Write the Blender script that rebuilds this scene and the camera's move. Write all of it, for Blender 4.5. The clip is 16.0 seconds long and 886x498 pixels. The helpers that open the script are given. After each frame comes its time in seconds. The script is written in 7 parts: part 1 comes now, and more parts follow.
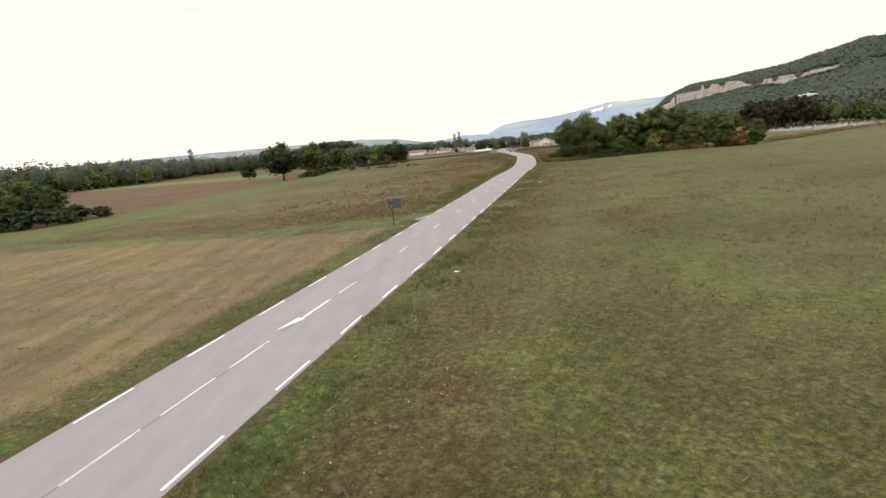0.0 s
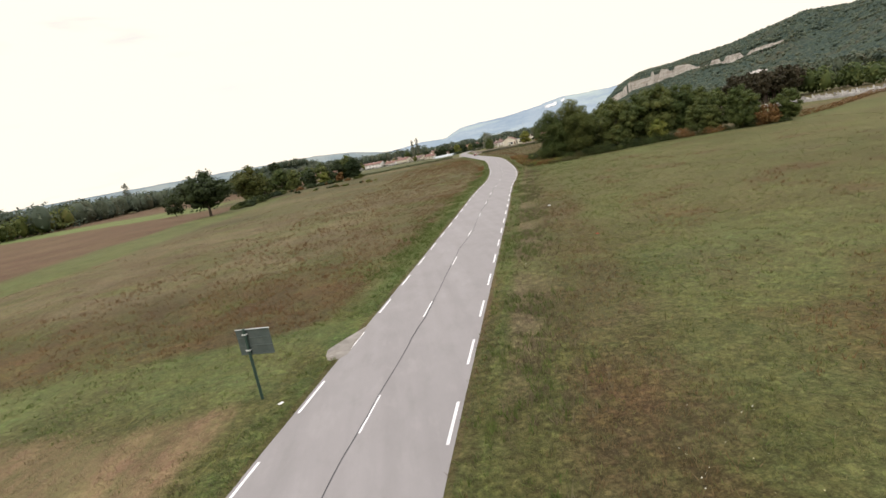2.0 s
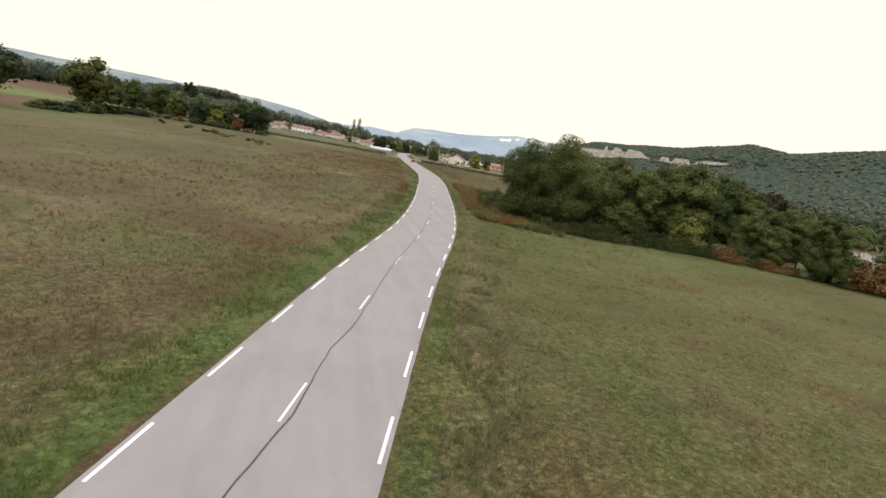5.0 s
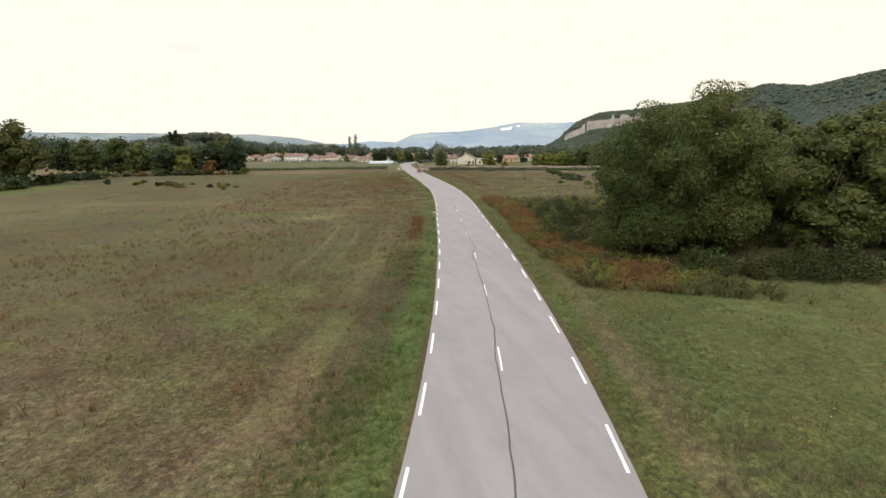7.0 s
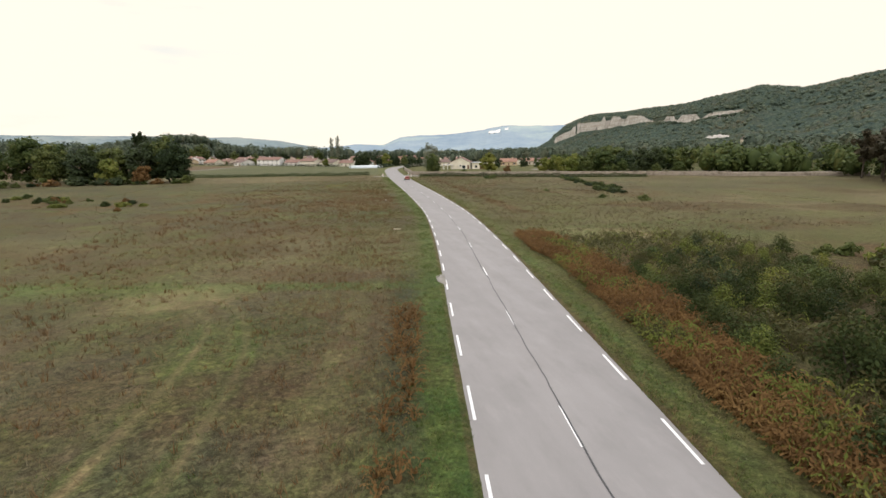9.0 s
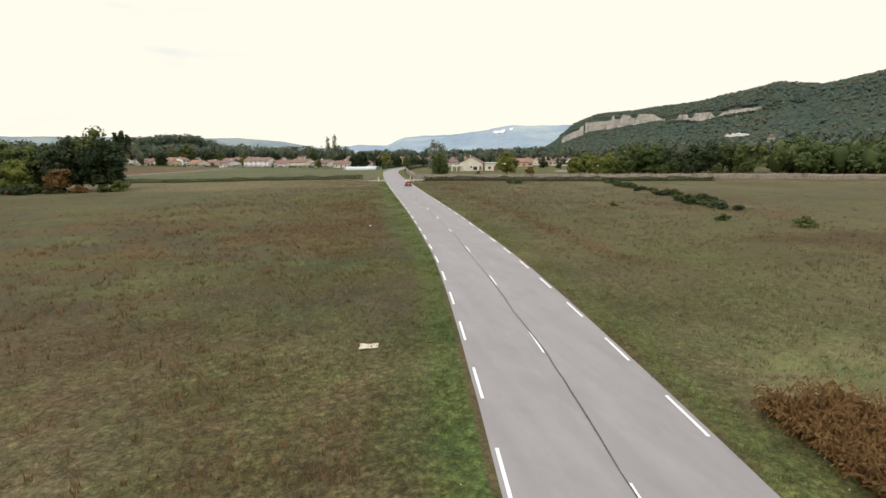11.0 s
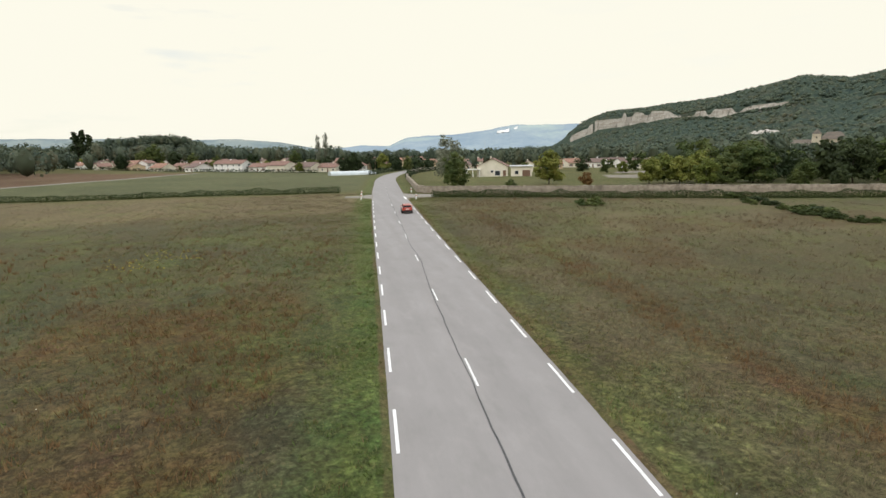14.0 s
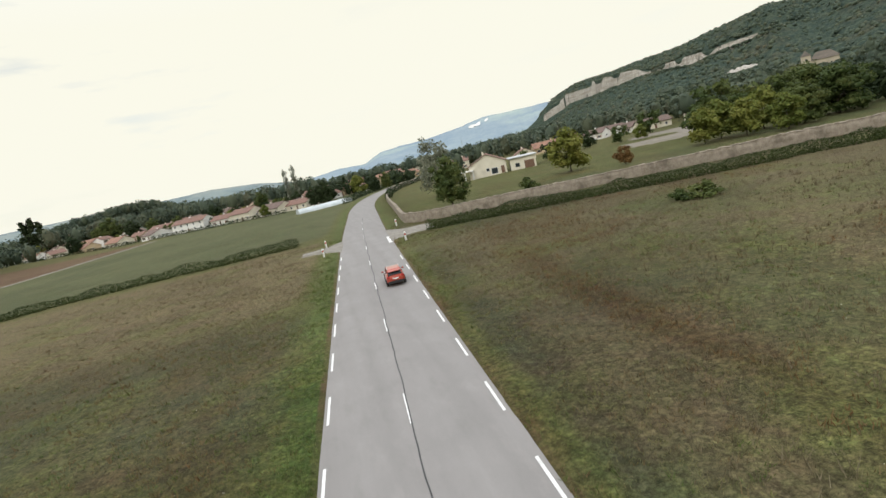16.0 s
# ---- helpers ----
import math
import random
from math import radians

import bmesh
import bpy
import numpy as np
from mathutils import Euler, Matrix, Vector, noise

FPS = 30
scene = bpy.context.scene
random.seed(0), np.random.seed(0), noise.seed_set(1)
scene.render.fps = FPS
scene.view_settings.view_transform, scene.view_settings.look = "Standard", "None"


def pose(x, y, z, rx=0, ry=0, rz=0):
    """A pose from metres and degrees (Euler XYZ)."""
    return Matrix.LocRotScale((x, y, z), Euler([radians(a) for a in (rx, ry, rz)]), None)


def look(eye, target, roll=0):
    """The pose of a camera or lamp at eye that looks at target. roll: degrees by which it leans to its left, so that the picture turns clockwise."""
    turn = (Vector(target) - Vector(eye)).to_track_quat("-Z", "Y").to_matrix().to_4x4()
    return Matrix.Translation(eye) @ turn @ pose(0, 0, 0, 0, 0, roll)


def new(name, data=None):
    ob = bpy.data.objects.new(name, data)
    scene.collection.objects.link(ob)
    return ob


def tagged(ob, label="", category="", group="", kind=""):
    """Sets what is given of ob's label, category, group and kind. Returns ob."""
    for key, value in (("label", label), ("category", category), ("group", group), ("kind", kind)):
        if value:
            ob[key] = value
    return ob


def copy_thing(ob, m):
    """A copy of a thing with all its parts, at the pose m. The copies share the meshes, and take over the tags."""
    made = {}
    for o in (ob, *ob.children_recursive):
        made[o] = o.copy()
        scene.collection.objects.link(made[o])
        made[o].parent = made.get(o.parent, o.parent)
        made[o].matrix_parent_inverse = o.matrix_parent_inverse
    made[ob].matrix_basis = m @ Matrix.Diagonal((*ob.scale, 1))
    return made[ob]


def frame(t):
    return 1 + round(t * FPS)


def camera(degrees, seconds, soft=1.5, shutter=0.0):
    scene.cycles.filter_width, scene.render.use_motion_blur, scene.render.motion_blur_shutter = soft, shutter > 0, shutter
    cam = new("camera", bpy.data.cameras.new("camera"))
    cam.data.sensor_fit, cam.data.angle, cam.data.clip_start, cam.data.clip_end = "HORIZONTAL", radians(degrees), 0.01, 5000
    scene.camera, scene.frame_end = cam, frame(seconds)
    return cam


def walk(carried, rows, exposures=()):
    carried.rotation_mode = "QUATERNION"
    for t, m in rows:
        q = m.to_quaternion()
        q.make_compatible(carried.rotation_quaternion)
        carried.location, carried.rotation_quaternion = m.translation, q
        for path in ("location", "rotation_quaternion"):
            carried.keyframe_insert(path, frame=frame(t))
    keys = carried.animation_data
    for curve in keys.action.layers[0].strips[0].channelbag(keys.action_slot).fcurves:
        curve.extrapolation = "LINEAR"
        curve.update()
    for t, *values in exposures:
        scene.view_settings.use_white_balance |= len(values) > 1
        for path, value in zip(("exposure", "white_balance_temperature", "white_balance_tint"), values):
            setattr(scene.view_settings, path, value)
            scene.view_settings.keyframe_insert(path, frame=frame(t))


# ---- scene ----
cam = camera(81.9, 16.0)
PATH = [
    (0, (7.02, -1.483, 9.493), (7.028, 0.478, 9.1), -5.8),
    (0.5, (7.373, 8.596, 9.754), (7.469, 10.555, 9.359), -2.2),
    (1, (7.848, 19.002, 10.275), (7.944, 20.961, 9.883), -5.9),
    (1.5, (8.599, 29.382, 10.514), (8.697, 31.342, 10.126), -9.4),
    (2, (9.721, 40.086, 10.228), (9.852, 42.044, 9.842), -11.0),
    (2.5, (11.387, 50.678, 10.157), (11.603, 52.629, 9.771), -11.4),
    (3, (13.695, 61.394, 10.465), (14.026, 63.329, 10.081), -11.4),
    (3.5, (16.395, 72.107, 10.827), (16.83, 74.02, 10.44), -6.1),
    (4, (19.256, 82.747, 10.691), (19.774, 84.64, 10.304), -0.3),
    (4.5, (21.899, 93.646, 10.12), (22.466, 95.526, 9.739), 10.1),
    (4.8, (23.15, 100.22, 10.07), (23.664, 102.117, 9.695), 11.8),
    (5, (23.883, 104.884, 10.108), (24.347, 106.793, 9.73), 10.5),
    (5.2, (24.5, 109.0, 10.25), (24.917, 110.918, 9.867), 8.3),
    (7.3, (30.82, 156.48, 10.55), (31.16, 158.415, 10.172), -3.6),
    (7.5, (31.385, 161.122, 10.463), (31.689, 163.063, 10.09), -6.1),
    (8, (33.065, 172.279, 10.644), (33.448, 174.206, 10.273), -5.5),
    (8.5, (34.998, 183.516, 10.584), (35.384, 185.443, 10.214), -3.4),
    (9, (36.845, 194.664, 10.348), (37.278, 196.581, 9.977), -0.4),
    (11.5, (46.284, 250.182, 9.566), (46.701, 252.103, 9.198), -0.6),
    (12, (47.98, 261.317, 10.205), (48.399, 263.238, 9.838), -0.7),
    (12.5, (49.771, 272.426, 10.545), (50.188, 274.348, 10.18), -0.8),
    (13, (51.563, 283.508, 10.371), (51.977, 285.431, 10.007), -0.9),
    (13.5, (53.404, 294.844, 9.786), (53.818, 296.766, 9.42), -0.9),
    (14, (55.341, 306.132, 9.721), (55.748, 308.055, 9.353), -0.9),
    (14.5, (57.215, 316.821, 10.236), (57.619, 318.745, 9.866), -1.0),
    (15, (58.967, 326.876, 10.772), (59.369, 328.8, 10.404), -1.1),
    (15.5, (60.454, 336.031, 10.863), (60.874, 337.952, 10.499), -4.5),
    (16, (62.046, 344.594, 10.474), (62.469, 346.516, 10.119), -13.0),
]
walk(cam, [(t, look(e, g, r)) for t, e, g, r in PATH], exposures=[(0.0, 0.04, 6630, 16), (4.0, 0.0, 6620, 16), (8.0, -0.04, 6550, 14), (12.0, -0.11, 6450, 12), (16.0, -0.16, 6330, 9)])
# ---- world, sun ----
w = bpy.data.worlds.new("overcast_sky")
scene.world = w
w.use_nodes = True
wt = w.node_tree
wt.nodes.clear()


def wnode(kind, **kw):
    n = wt.nodes.new(kind)
    for k, v in kw.items():
        if k == "loc":
            continue
        n.inputs[k].default_value = v
    return n


SUN_EL, SUN_ROT = radians(42), radians(215)
sky = wt.nodes.new("ShaderNodeTexSky")
sky.sky_type = "NISHITA"
sky.sun_disc = False
sky.sun_elevation, sky.sun_rotation = SUN_EL, SUN_ROT
sky_bg = wt.nodes.new("ShaderNodeBackground")
sky_bg.inputs["Strength"].default_value = 0.15
wt.links.new(sky.outputs[0], sky_bg.inputs["Color"])
# cloud deck: even near the horizon, brighter overhead
coord = wt.nodes.new("ShaderNodeTexCoord")
sep = wt.nodes.new("ShaderNodeSeparateXYZ")
wt.links.new(coord.outputs["Generated"], sep.inputs[0])
ramp = wt.nodes.new("ShaderNodeMapRange")
ramp.interpolation_type = "SMOOTHSTEP"
for key, v in (("From Min", 0.30), ("From Max", 1.0), ("To Min", 1.10), ("To Max", 2.1)):
    ramp.inputs[key].default_value = v
wt.links.new(sep.outputs[2], ramp.inputs["Value"])
tint = wt.nodes.new("ShaderNodeMix")
tint.data_type = "RGBA"
tint.inputs["A"].default_value, tint.inputs["B"].default_value = (1.0, 0.965, 0.818, 1), (0.97, 1.0, 1.06, 1)
high = wt.nodes.new("ShaderNodeMapRange")
for key, v in (("From Min", 0.30), ("From Max", 0.75)):
    high.inputs[key].default_value = v
wt.links.new(sep.outputs[2], high.inputs["Value"])
wt.links.new(high.outputs[0], tint.inputs["Factor"])
cloud_bg = wt.nodes.new("ShaderNodeBackground")
wt.links.new(tint.outputs[2], cloud_bg.inputs["Color"])
wt.links.new(ramp.outputs[0], cloud_bg.inputs["Strength"])
# thin blue gaps in the cloud, drawn out along the horizon
cmap = wt.nodes.new("ShaderNodeMapping")
cmap.inputs["Scale"].default_value = (1.6, 1.6, 9.0)
cmap.inputs["Location"].default_value = (1.9, 0.7, 0.0)
wt.links.new(coord.outputs["Generated"], cmap.inputs["Vector"])
cn = wnode("ShaderNodeTexNoise", Scale=2.2, Detail=5.0, Roughness=0.55)
wt.links.new(cmap.outputs[0], cn.inputs["Vector"])
gap = wt.nodes.new("ShaderNodeMapRange")
for key, v in (("From Min", 0.58), ("From Max", 0.74), ("To Min", 0.0), ("To Max", 0.42)):
    gap.inputs[key].default_value = v
wt.links.new(cn.outputs[0], gap.inputs["Value"])
west = wt.nodes.new("ShaderNodeMapRange")
for key, v in (("From Min", 0.05), ("From Max", -0.40), ("To Min", 0.12), ("To Max", 1.0)):
    west.inputs[key].default_value = v
wt.links.new(sep.outputs[0], west.inputs["Value"])
thin = wt.nodes.new("ShaderNodeMath")
thin.operation = "MULTIPLY"
wt.links.new(gap.outputs[0], thin.inputs[0])
wt.links.new(west.outputs[0], thin.inputs[1])
mixw = wt.nodes.new("ShaderNodeMixShader")
wt.links.new(thin.outputs[0], mixw.inputs[0])
wt.links.new(cloud_bg.outputs[0], mixw.inputs[1])
wt.links.new(sky_bg.outputs[0], mixw.inputs[2])
outw = wt.nodes.new("ShaderNodeOutputWorld")
wt.links.new(mixw.outputs[0], outw.inputs[0])

sun_data = bpy.data.lights.new("sun", "SUN")
sun_data.energy, sun_data.angle, sun_data.color = 1.0, radians(16), (1.0, 0.95, 0.86)
sun = new("sun", sun_data)
sun.matrix_world = look((300 * math.sin(SUN_ROT) * math.cos(SUN_EL), 300 * math.cos(SUN_ROT) * math.cos(SUN_EL), 300 * math.sin(SUN_EL)), (0, 0, 0))

# ---- materials ----


def nodes_of(m):
    m.use_nodes = True
    nt = m.node_tree
    return nt, nt.nodes["Principled BSDF"]


def link(nt, a, b):
    nt.links.new(a, b)


def noise_node(nt, scale, detail=4.0, rough=0.55, vec=None, stretch=None, rot=0.0):
    n = nt.nodes.new("ShaderNodeTexNoise")
    n.inputs["Scale"].default_value = scale
    n.inputs["Detail"].default_value = detail
    n.inputs["Roughness"].default_value = rough
    if vec is None:
        vec = nt.nodes.new("ShaderNodeNewGeometry").outputs["Position"]
    if stretch:
        mp = nt.nodes.new("ShaderNodeMapping")
        mp.inputs["Scale"].default_value = stretch
        mp.inputs["Rotation"].default_value = (0, 0, rot)
        link(nt, vec, mp.inputs["Vector"])
        vec = mp.outputs[0]
    link(nt, vec, n.inputs["Vector"])
    return n.outputs["Fac"]


def mixc(nt, fac, a, b, blend="MIX"):
    m = nt.nodes.new("ShaderNodeMix")
    m.data_type, m.blend_type = "RGBA", blend
    for sock, v in ((m.inputs["Factor"], fac), (m.inputs["A"], a), (m.inputs["B"], b)):
        if isinstance(v, bpy.types.NodeSocket):
            link(nt, v, sock)
        elif isinstance(v, (int, float)):
            sock.default_value = v
        else:
            sock.default_value = (*v, 1)
    # the colour result is the third output of the Mix node
    return m.outputs["Result"] if m.outputs["Result"].type == "RGBA" else m.outputs[2]


def remap(nt, val, lo, hi, a=0.0, b=1.0):
    r = nt.nodes.new("ShaderNodeMapRange")
    for key, v in (("From Min", lo), ("From Max", hi), ("To Min", a), ("To Max", b)):
        r.inputs[key].default_value = v
    link(nt, val, r.inputs["Value"])
    return r.outputs[0]


def math_node(nt, op, a, b):
    m = nt.nodes.new("ShaderNodeMath")
    m.operation = op
    for sock, v in zip(m.inputs, (a, b)):
        if isinstance(v, (int, float)):
            sock.default_value = v
        else:
            link(nt, v, sock)
    return m.outputs[0]


def bump(nt, bsdf, height, strength, distance):
    b = nt.nodes.new("ShaderNodeBump")
    b.inputs["Strength"].default_value = strength
    b.inputs["Distance"].default_value = distance
    link(nt, height, b.inputs["Height"])
    link(nt, b.outputs[0], bsdf.inputs["Normal"])


def surface(name, dark, light, scale=3.0, fine=40.0, rough=0.85, relief=0.3, depth=0.02, stain=None, metal=0.0, spec=0.3, by_object=0.0):
    """Two-scale mottled surface; stain is a third colour in broad patches."""
    m = bpy.data.materials.new(name)
    nt, b = nodes_of(m)
    broad = noise_node(nt, scale, 5)
    grain = noise_node(nt, fine, 3)
    both = math_node(nt, "ADD", math_node(nt, "MULTIPLY", broad, 0.6), math_node(nt, "MULTIPLY", grain, 0.4))
    col = mixc(nt, remap(nt, both, 0.35, 0.65), dark, light)
    if stain:
        patch = noise_node(nt, scale * 0.35, 6, 0.65)
        col = mixc(nt, remap(nt, patch, 0.52, 0.68, 0, 0.8), col, stain)
    if by_object:
        info = nt.nodes.new("ShaderNodeObjectInfo")
        hsv = nt.nodes.new("ShaderNodeHueSaturation")
        link(nt, remap(nt, info.outputs["Random"], 0, 1, 1 - by_object, 1 + by_object), hsv.inputs["Value"])
        link(nt, col, hsv.inputs["Color"])
        col = hsv.outputs[0]
    link(nt, col, b.inputs["Base Color"])
    b.inputs["Roughness"].default_value = rough
    b.inputs["Metallic"].default_value = metal
    b.inputs["Specular IOR Level"].default_value = spec
    if relief:
        bump(nt, b, both, relief, depth)
    return m


def foliage(name, cols, rough=0.6, glow=0.25, hue_by_object=0.0, patch=0.25):
    """Leaves: colour by leaf, by broad patch and by plant; a share of the light passes through."""
    m = bpy.data.materials.new(name)
    nt, b = nodes_of(m)
    geo = nt.nodes.new("ShaderNodeNewGeometry")
    cr = nt.nodes.new("ShaderNodeValToRGB")
    cr.color_ramp.elements[0].color = (*cols[0], 1)
    cr.color_ramp.elements[1].color = (*cols[-1], 1)
    for i, c in enumerate(cols[1:-1], 1):
        e = cr.color_ramp.elements.new(i / (len(cols) - 1))
        e.color = (*c, 1)
    broad = noise_node(nt, patch, 2)
    f = math_node(nt, "ADD", math_node(nt, "MULTIPLY", geo.outputs["Random Per Island"], 0.55), math_node(nt, "MULTIPLY", remap(nt, broad, 0.3, 0.7), 0.45))
    link(nt, f, cr.inputs[0])
    col = cr.outputs[0]
    if hue_by_object:
        info = nt.nodes.new("ShaderNodeObjectInfo")
        hsv = nt.nodes.new("ShaderNodeHueSaturation")
        link(nt, remap(nt, info.outputs["Random"], 0, 1, 0.5 - 0.05 * hue_by_object, 0.5 + 0.02 * hue_by_object), hsv.inputs["Hue"])
        link(nt, remap(nt, info.outputs["Random"], 0, 1, 1.12, 0.80), hsv.inputs["Value"])
        link(nt, col, hsv.inputs["Color"])
        col = hsv.outputs[0]
    link(nt, col, b.inputs["Base Color"])
    b.inputs["Roughness"].default_value = rough
    b.inputs["Specular IOR Level"].default_value = 0.12
    tr = nt.nodes.new("ShaderNodeBsdfTranslucent")
    link(nt, col, tr.inputs[0])
    mx = nt.nodes.new("ShaderNodeMixShader")
    mx.inputs[0].default_value = glow
    link(nt, b.outputs[0], mx.inputs[1])
    link(nt, tr.outputs[0], mx.inputs[2])
    link(nt, mx.outputs[0], nt.nodes["Material Output"].inputs[0])
    return m


ROAD_TURN = radians(14)


def ground_material():
    """Fields by what grows on them: the sheet's vertex weights name the cover, noise breaks its edges."""
    m = bpy.data.materials.new("field_ground")
    nt, b = nodes_of(m)
    n_big = noise_node(nt, 0.035, 5, 0.6)
    n_mid = noise_node(nt, 0.16, 6, 0.62)
    n_patch = noise_node(nt, 0.62, 6, 0.66)
    n_row = noise_node(nt, 0.55, 5, 0.65, stretch=(1.0, 0.05, 1.0), rot=ROAD_TURN)
    n_tuft = noise_node(nt, 2.7, 5, 0.66)
    n_fine = noise_node(nt, 9.0, 4, 0.7)
    n_grain = noise_node(nt, 30.0, 3, 0.7)
    n_clump = noise_node(nt, 5.5, 8, 0.74)
    tussock = nt.nodes.new("ShaderNodeTexVoronoi")
    tussock.inputs["Scale"].default_value = 3.4
    bent = nt.nodes.new("ShaderNodeTexCoord")
    sway = nt.nodes.new("ShaderNodeTexNoise")
    sway.inputs["Scale"].default_value = 4.0
    sway.inputs["Detail"].default_value = 3.0
    link(nt, bent.outputs["Object"], sway.inputs["Vector"])
    shift = nt.nodes.new("ShaderNodeVectorMath")
    shift.operation = "MULTIPLY_ADD"
    shift.inputs[1].default_value = (0.45, 0.45, 0.0)
    link(nt, sway.outputs["Color"], shift.inputs[0])
    link(nt, bent.outputs["Object"], shift.inputs[2])
    link(nt, shift.outputs[0], tussock.inputs["Vector"])
    own = nt.nodes.new("ShaderNodeSeparateColor")
    link(nt, tussock.outputs["Color"], own.inputs[0])
    n_spot = noise_node(nt, 0.30, 7, 0.66, stretch=(1.0, 1.25, 1.0), rot=0.9)
    tex = math_node(nt, "ADD", math_node(nt, "MULTIPLY", n_tuft, 0.28), math_node(nt, "ADD", math_node(nt, "MULTIPLY", n_fine, 0.44), math_node(nt, "MULTIPLY", n_grain, 0.28)))
    vary = remap(nt, n_big, 0.35, 0.65, 0.5, 1.15)
    t = remap(nt, tex, 0.43, 0.58)
    t = math_node(nt, "ADD", 0.5, math_node(nt, "MULTIPLY", math_node(nt, "SUBTRACT", t, 0.5), vary))
    mid = remap(nt, math_node(nt, "ADD", math_node(nt, "MULTIPLY", n_mid, 0.5), math_node(nt, "MULTIPLY", n_patch, 0.5)), 0.40, 0.60)
    row = remap(nt, n_row, 0.38, 0.62)

    def cover(a, c, e, by=None):
        k = 0.66
        inner = mixc(nt, t, tuple(q * k * 0.78 for q in a), tuple(q * k * 1.08 for q in c))
        other = mixc(nt, t, tuple(q * k * 0.60 for q in e), tuple(q * k * 1.30 for q in e))
        return mixc(nt, math_node(nt, "MULTIPLY", by or mid, 0.9), inner, other)

    col = cover((0.044, 0.055, 0.014), (0.148, 0.156, 0.044), (0.104, 0.096, 0.036))
    one = nt.nodes.new("ShaderNodeAttribute")
    one.attribute_name = "cover_a"
    two = nt.nodes.new("ShaderNodeAttribute")
    two.attribute_name = "cover_b"
    s1, s2 = nt.nodes.new("ShaderNodeSeparateColor"), nt.nodes.new("ShaderNodeSeparateColor")
    link(nt, one.outputs["Color"], s1.inputs[0])
    link(nt, two.outputs["Color"], s2.inputs[0])
    edge = math_node(nt, "ADD", math_node(nt, "MULTIPLY", n_patch, 0.6), math_node(nt, "MULTIPLY", n_tuft, 0.4))
    wob = remap(nt, edge, 0.3, 0.7, -0.42, 0.42)

    def lay(weight, colour):
        fac = remap(nt, math_node(nt, "ADD", weight, math_node(nt, "MULTIPLY", wob, math_node(nt, "MULTIPLY", weight, math_node(nt, "SUBTRACT", 2.0, weight)))), 0.12, 0.85)
        return mixc(nt, fac, col, colour)

    col = lay(s2.outputs[2], cover((0.028, 0.038, 0.020), (0.076, 0.090, 0.049), (0.058, 0.058, 0.036)))  # rank dark turf
    col = lay(s1.outputs[0], cover((0.050, 0.036, 0.017), (0.142, 0.104, 0.054), (0.096, 0.084, 0.037)))  # dry fallow
    col = lay(s1.outputs[2], cover((0.096, 0.074, 0.040), (0.262, 0.206, 0.120), (0.150, 0.116, 0.058)))  # pale dead grass
    col = lay(s2.outputs[1], cover((0.042, 0.025, 0.011), (0.108, 0.065, 0.027), (0.066, 0.052, 0.022)))  # rust weeds
    col = lay(math_node(nt, "MULTIPLY", math_node(nt, "MULTIPLY", s2.outputs[2], 0.58), math_node(nt, "SUBTRACT", 1.0, math_node(nt, "MULTIPLY", s2.outputs[1], 0.75))), cover((0.026, 0.034, 0.017), (0.078, 0.086, 0.046), (0.060, 0.052, 0.030)))
    col = lay(s1.outputs[1], cover((0.034, 0.076, 0.014), (0.090, 0.152, 0.030), (0.084, 0.116, 0.032)))  # lush verge
    col = lay(s2.outputs[0], cover((0.185, 0.120, 0.060), (0.330, 0.232, 0.125), (0.135, 0.120, 0.052), row))  # stubble
    soil = nt.nodes.new("ShaderNodeAttribute")
    soil.attribute_name = "cover_c"
    s3 = nt.nodes.new("ShaderNodeSeparateColor")
    link(nt, soil.outputs["Color"], s3.inputs[0])
    col = lay(s3.outputs[0], cover((0.092, 0.045, 0.030), (0.150, 0.078, 0.050), (0.108, 0.056, 0.038), row))  # ploughed soil
    col = lay(s3.outputs[1], cover((0.052, 0.076, 0.034), (0.082, 0.108, 0.050), (0.072, 0.086, 0.044), row))  # crop
    col = lay(s3.outputs[2], cover((0.100, 0.160, 0.040), (0.150, 0.220, 0.060), (0.130, 0.175, 0.056), row))  # young crop
    col = mixc(nt, remap(nt, n_big, 0.35, 0.68, 0, 0.28), col, (0.085, 0.078, 0.036))
    weeds = math_node(nt, "MAXIMUM", math_node(nt, "MAXIMUM", s1.outputs[0], math_node(nt, "MULTIPLY", s2.outputs[2], 0.4)), s2.outputs[1])
    tilled = math_node(nt, "SUBTRACT", 1.0, math_node(nt, "MAXIMUM", math_node(nt, "MAXIMUM", s3.outputs[0], s3.outputs[1]), math_node(nt, "MAXIMUM", s3.outputs[2], s2.outputs[0])))
    n_red = noise_node(nt, 0.13, 7, 0.66, stretch=(1.0, 0.7, 1.0), rot=0.6)
    n_green = noise_node(nt, 0.11, 7, 0.66, stretch=(0.8, 1.0, 1.0), rot=1.9)
    red = math_node(nt, "MULTIPLY", remap(nt, n_red, 0.44, 0.58, 0, 0.82), math_node(nt, "MULTIPLY", tilled, math_node(nt, "MULTIPLY", math_node(nt, "ADD", 0.15, math_node(nt, "MULTIPLY", weeds, 0.85)), math_node(nt, "SUBTRACT", 1.0, math_node(nt, "MULTIPLY", s1.outputs[2], 0.8)))))
    col = mixc(nt, red, col, mixc(nt, t, (0.024, 0.014, 0.006), (0.125, 0.076, 0.029)))
    green = math_node(nt, "MULTIPLY", remap(nt, n_green, 0.50, 0.63, 0, 0.6), tilled)
    col = mixc(nt, green, col, mixc(nt, t, (0.026, 0.032, 0.009), (0.116, 0.128, 0.036)))
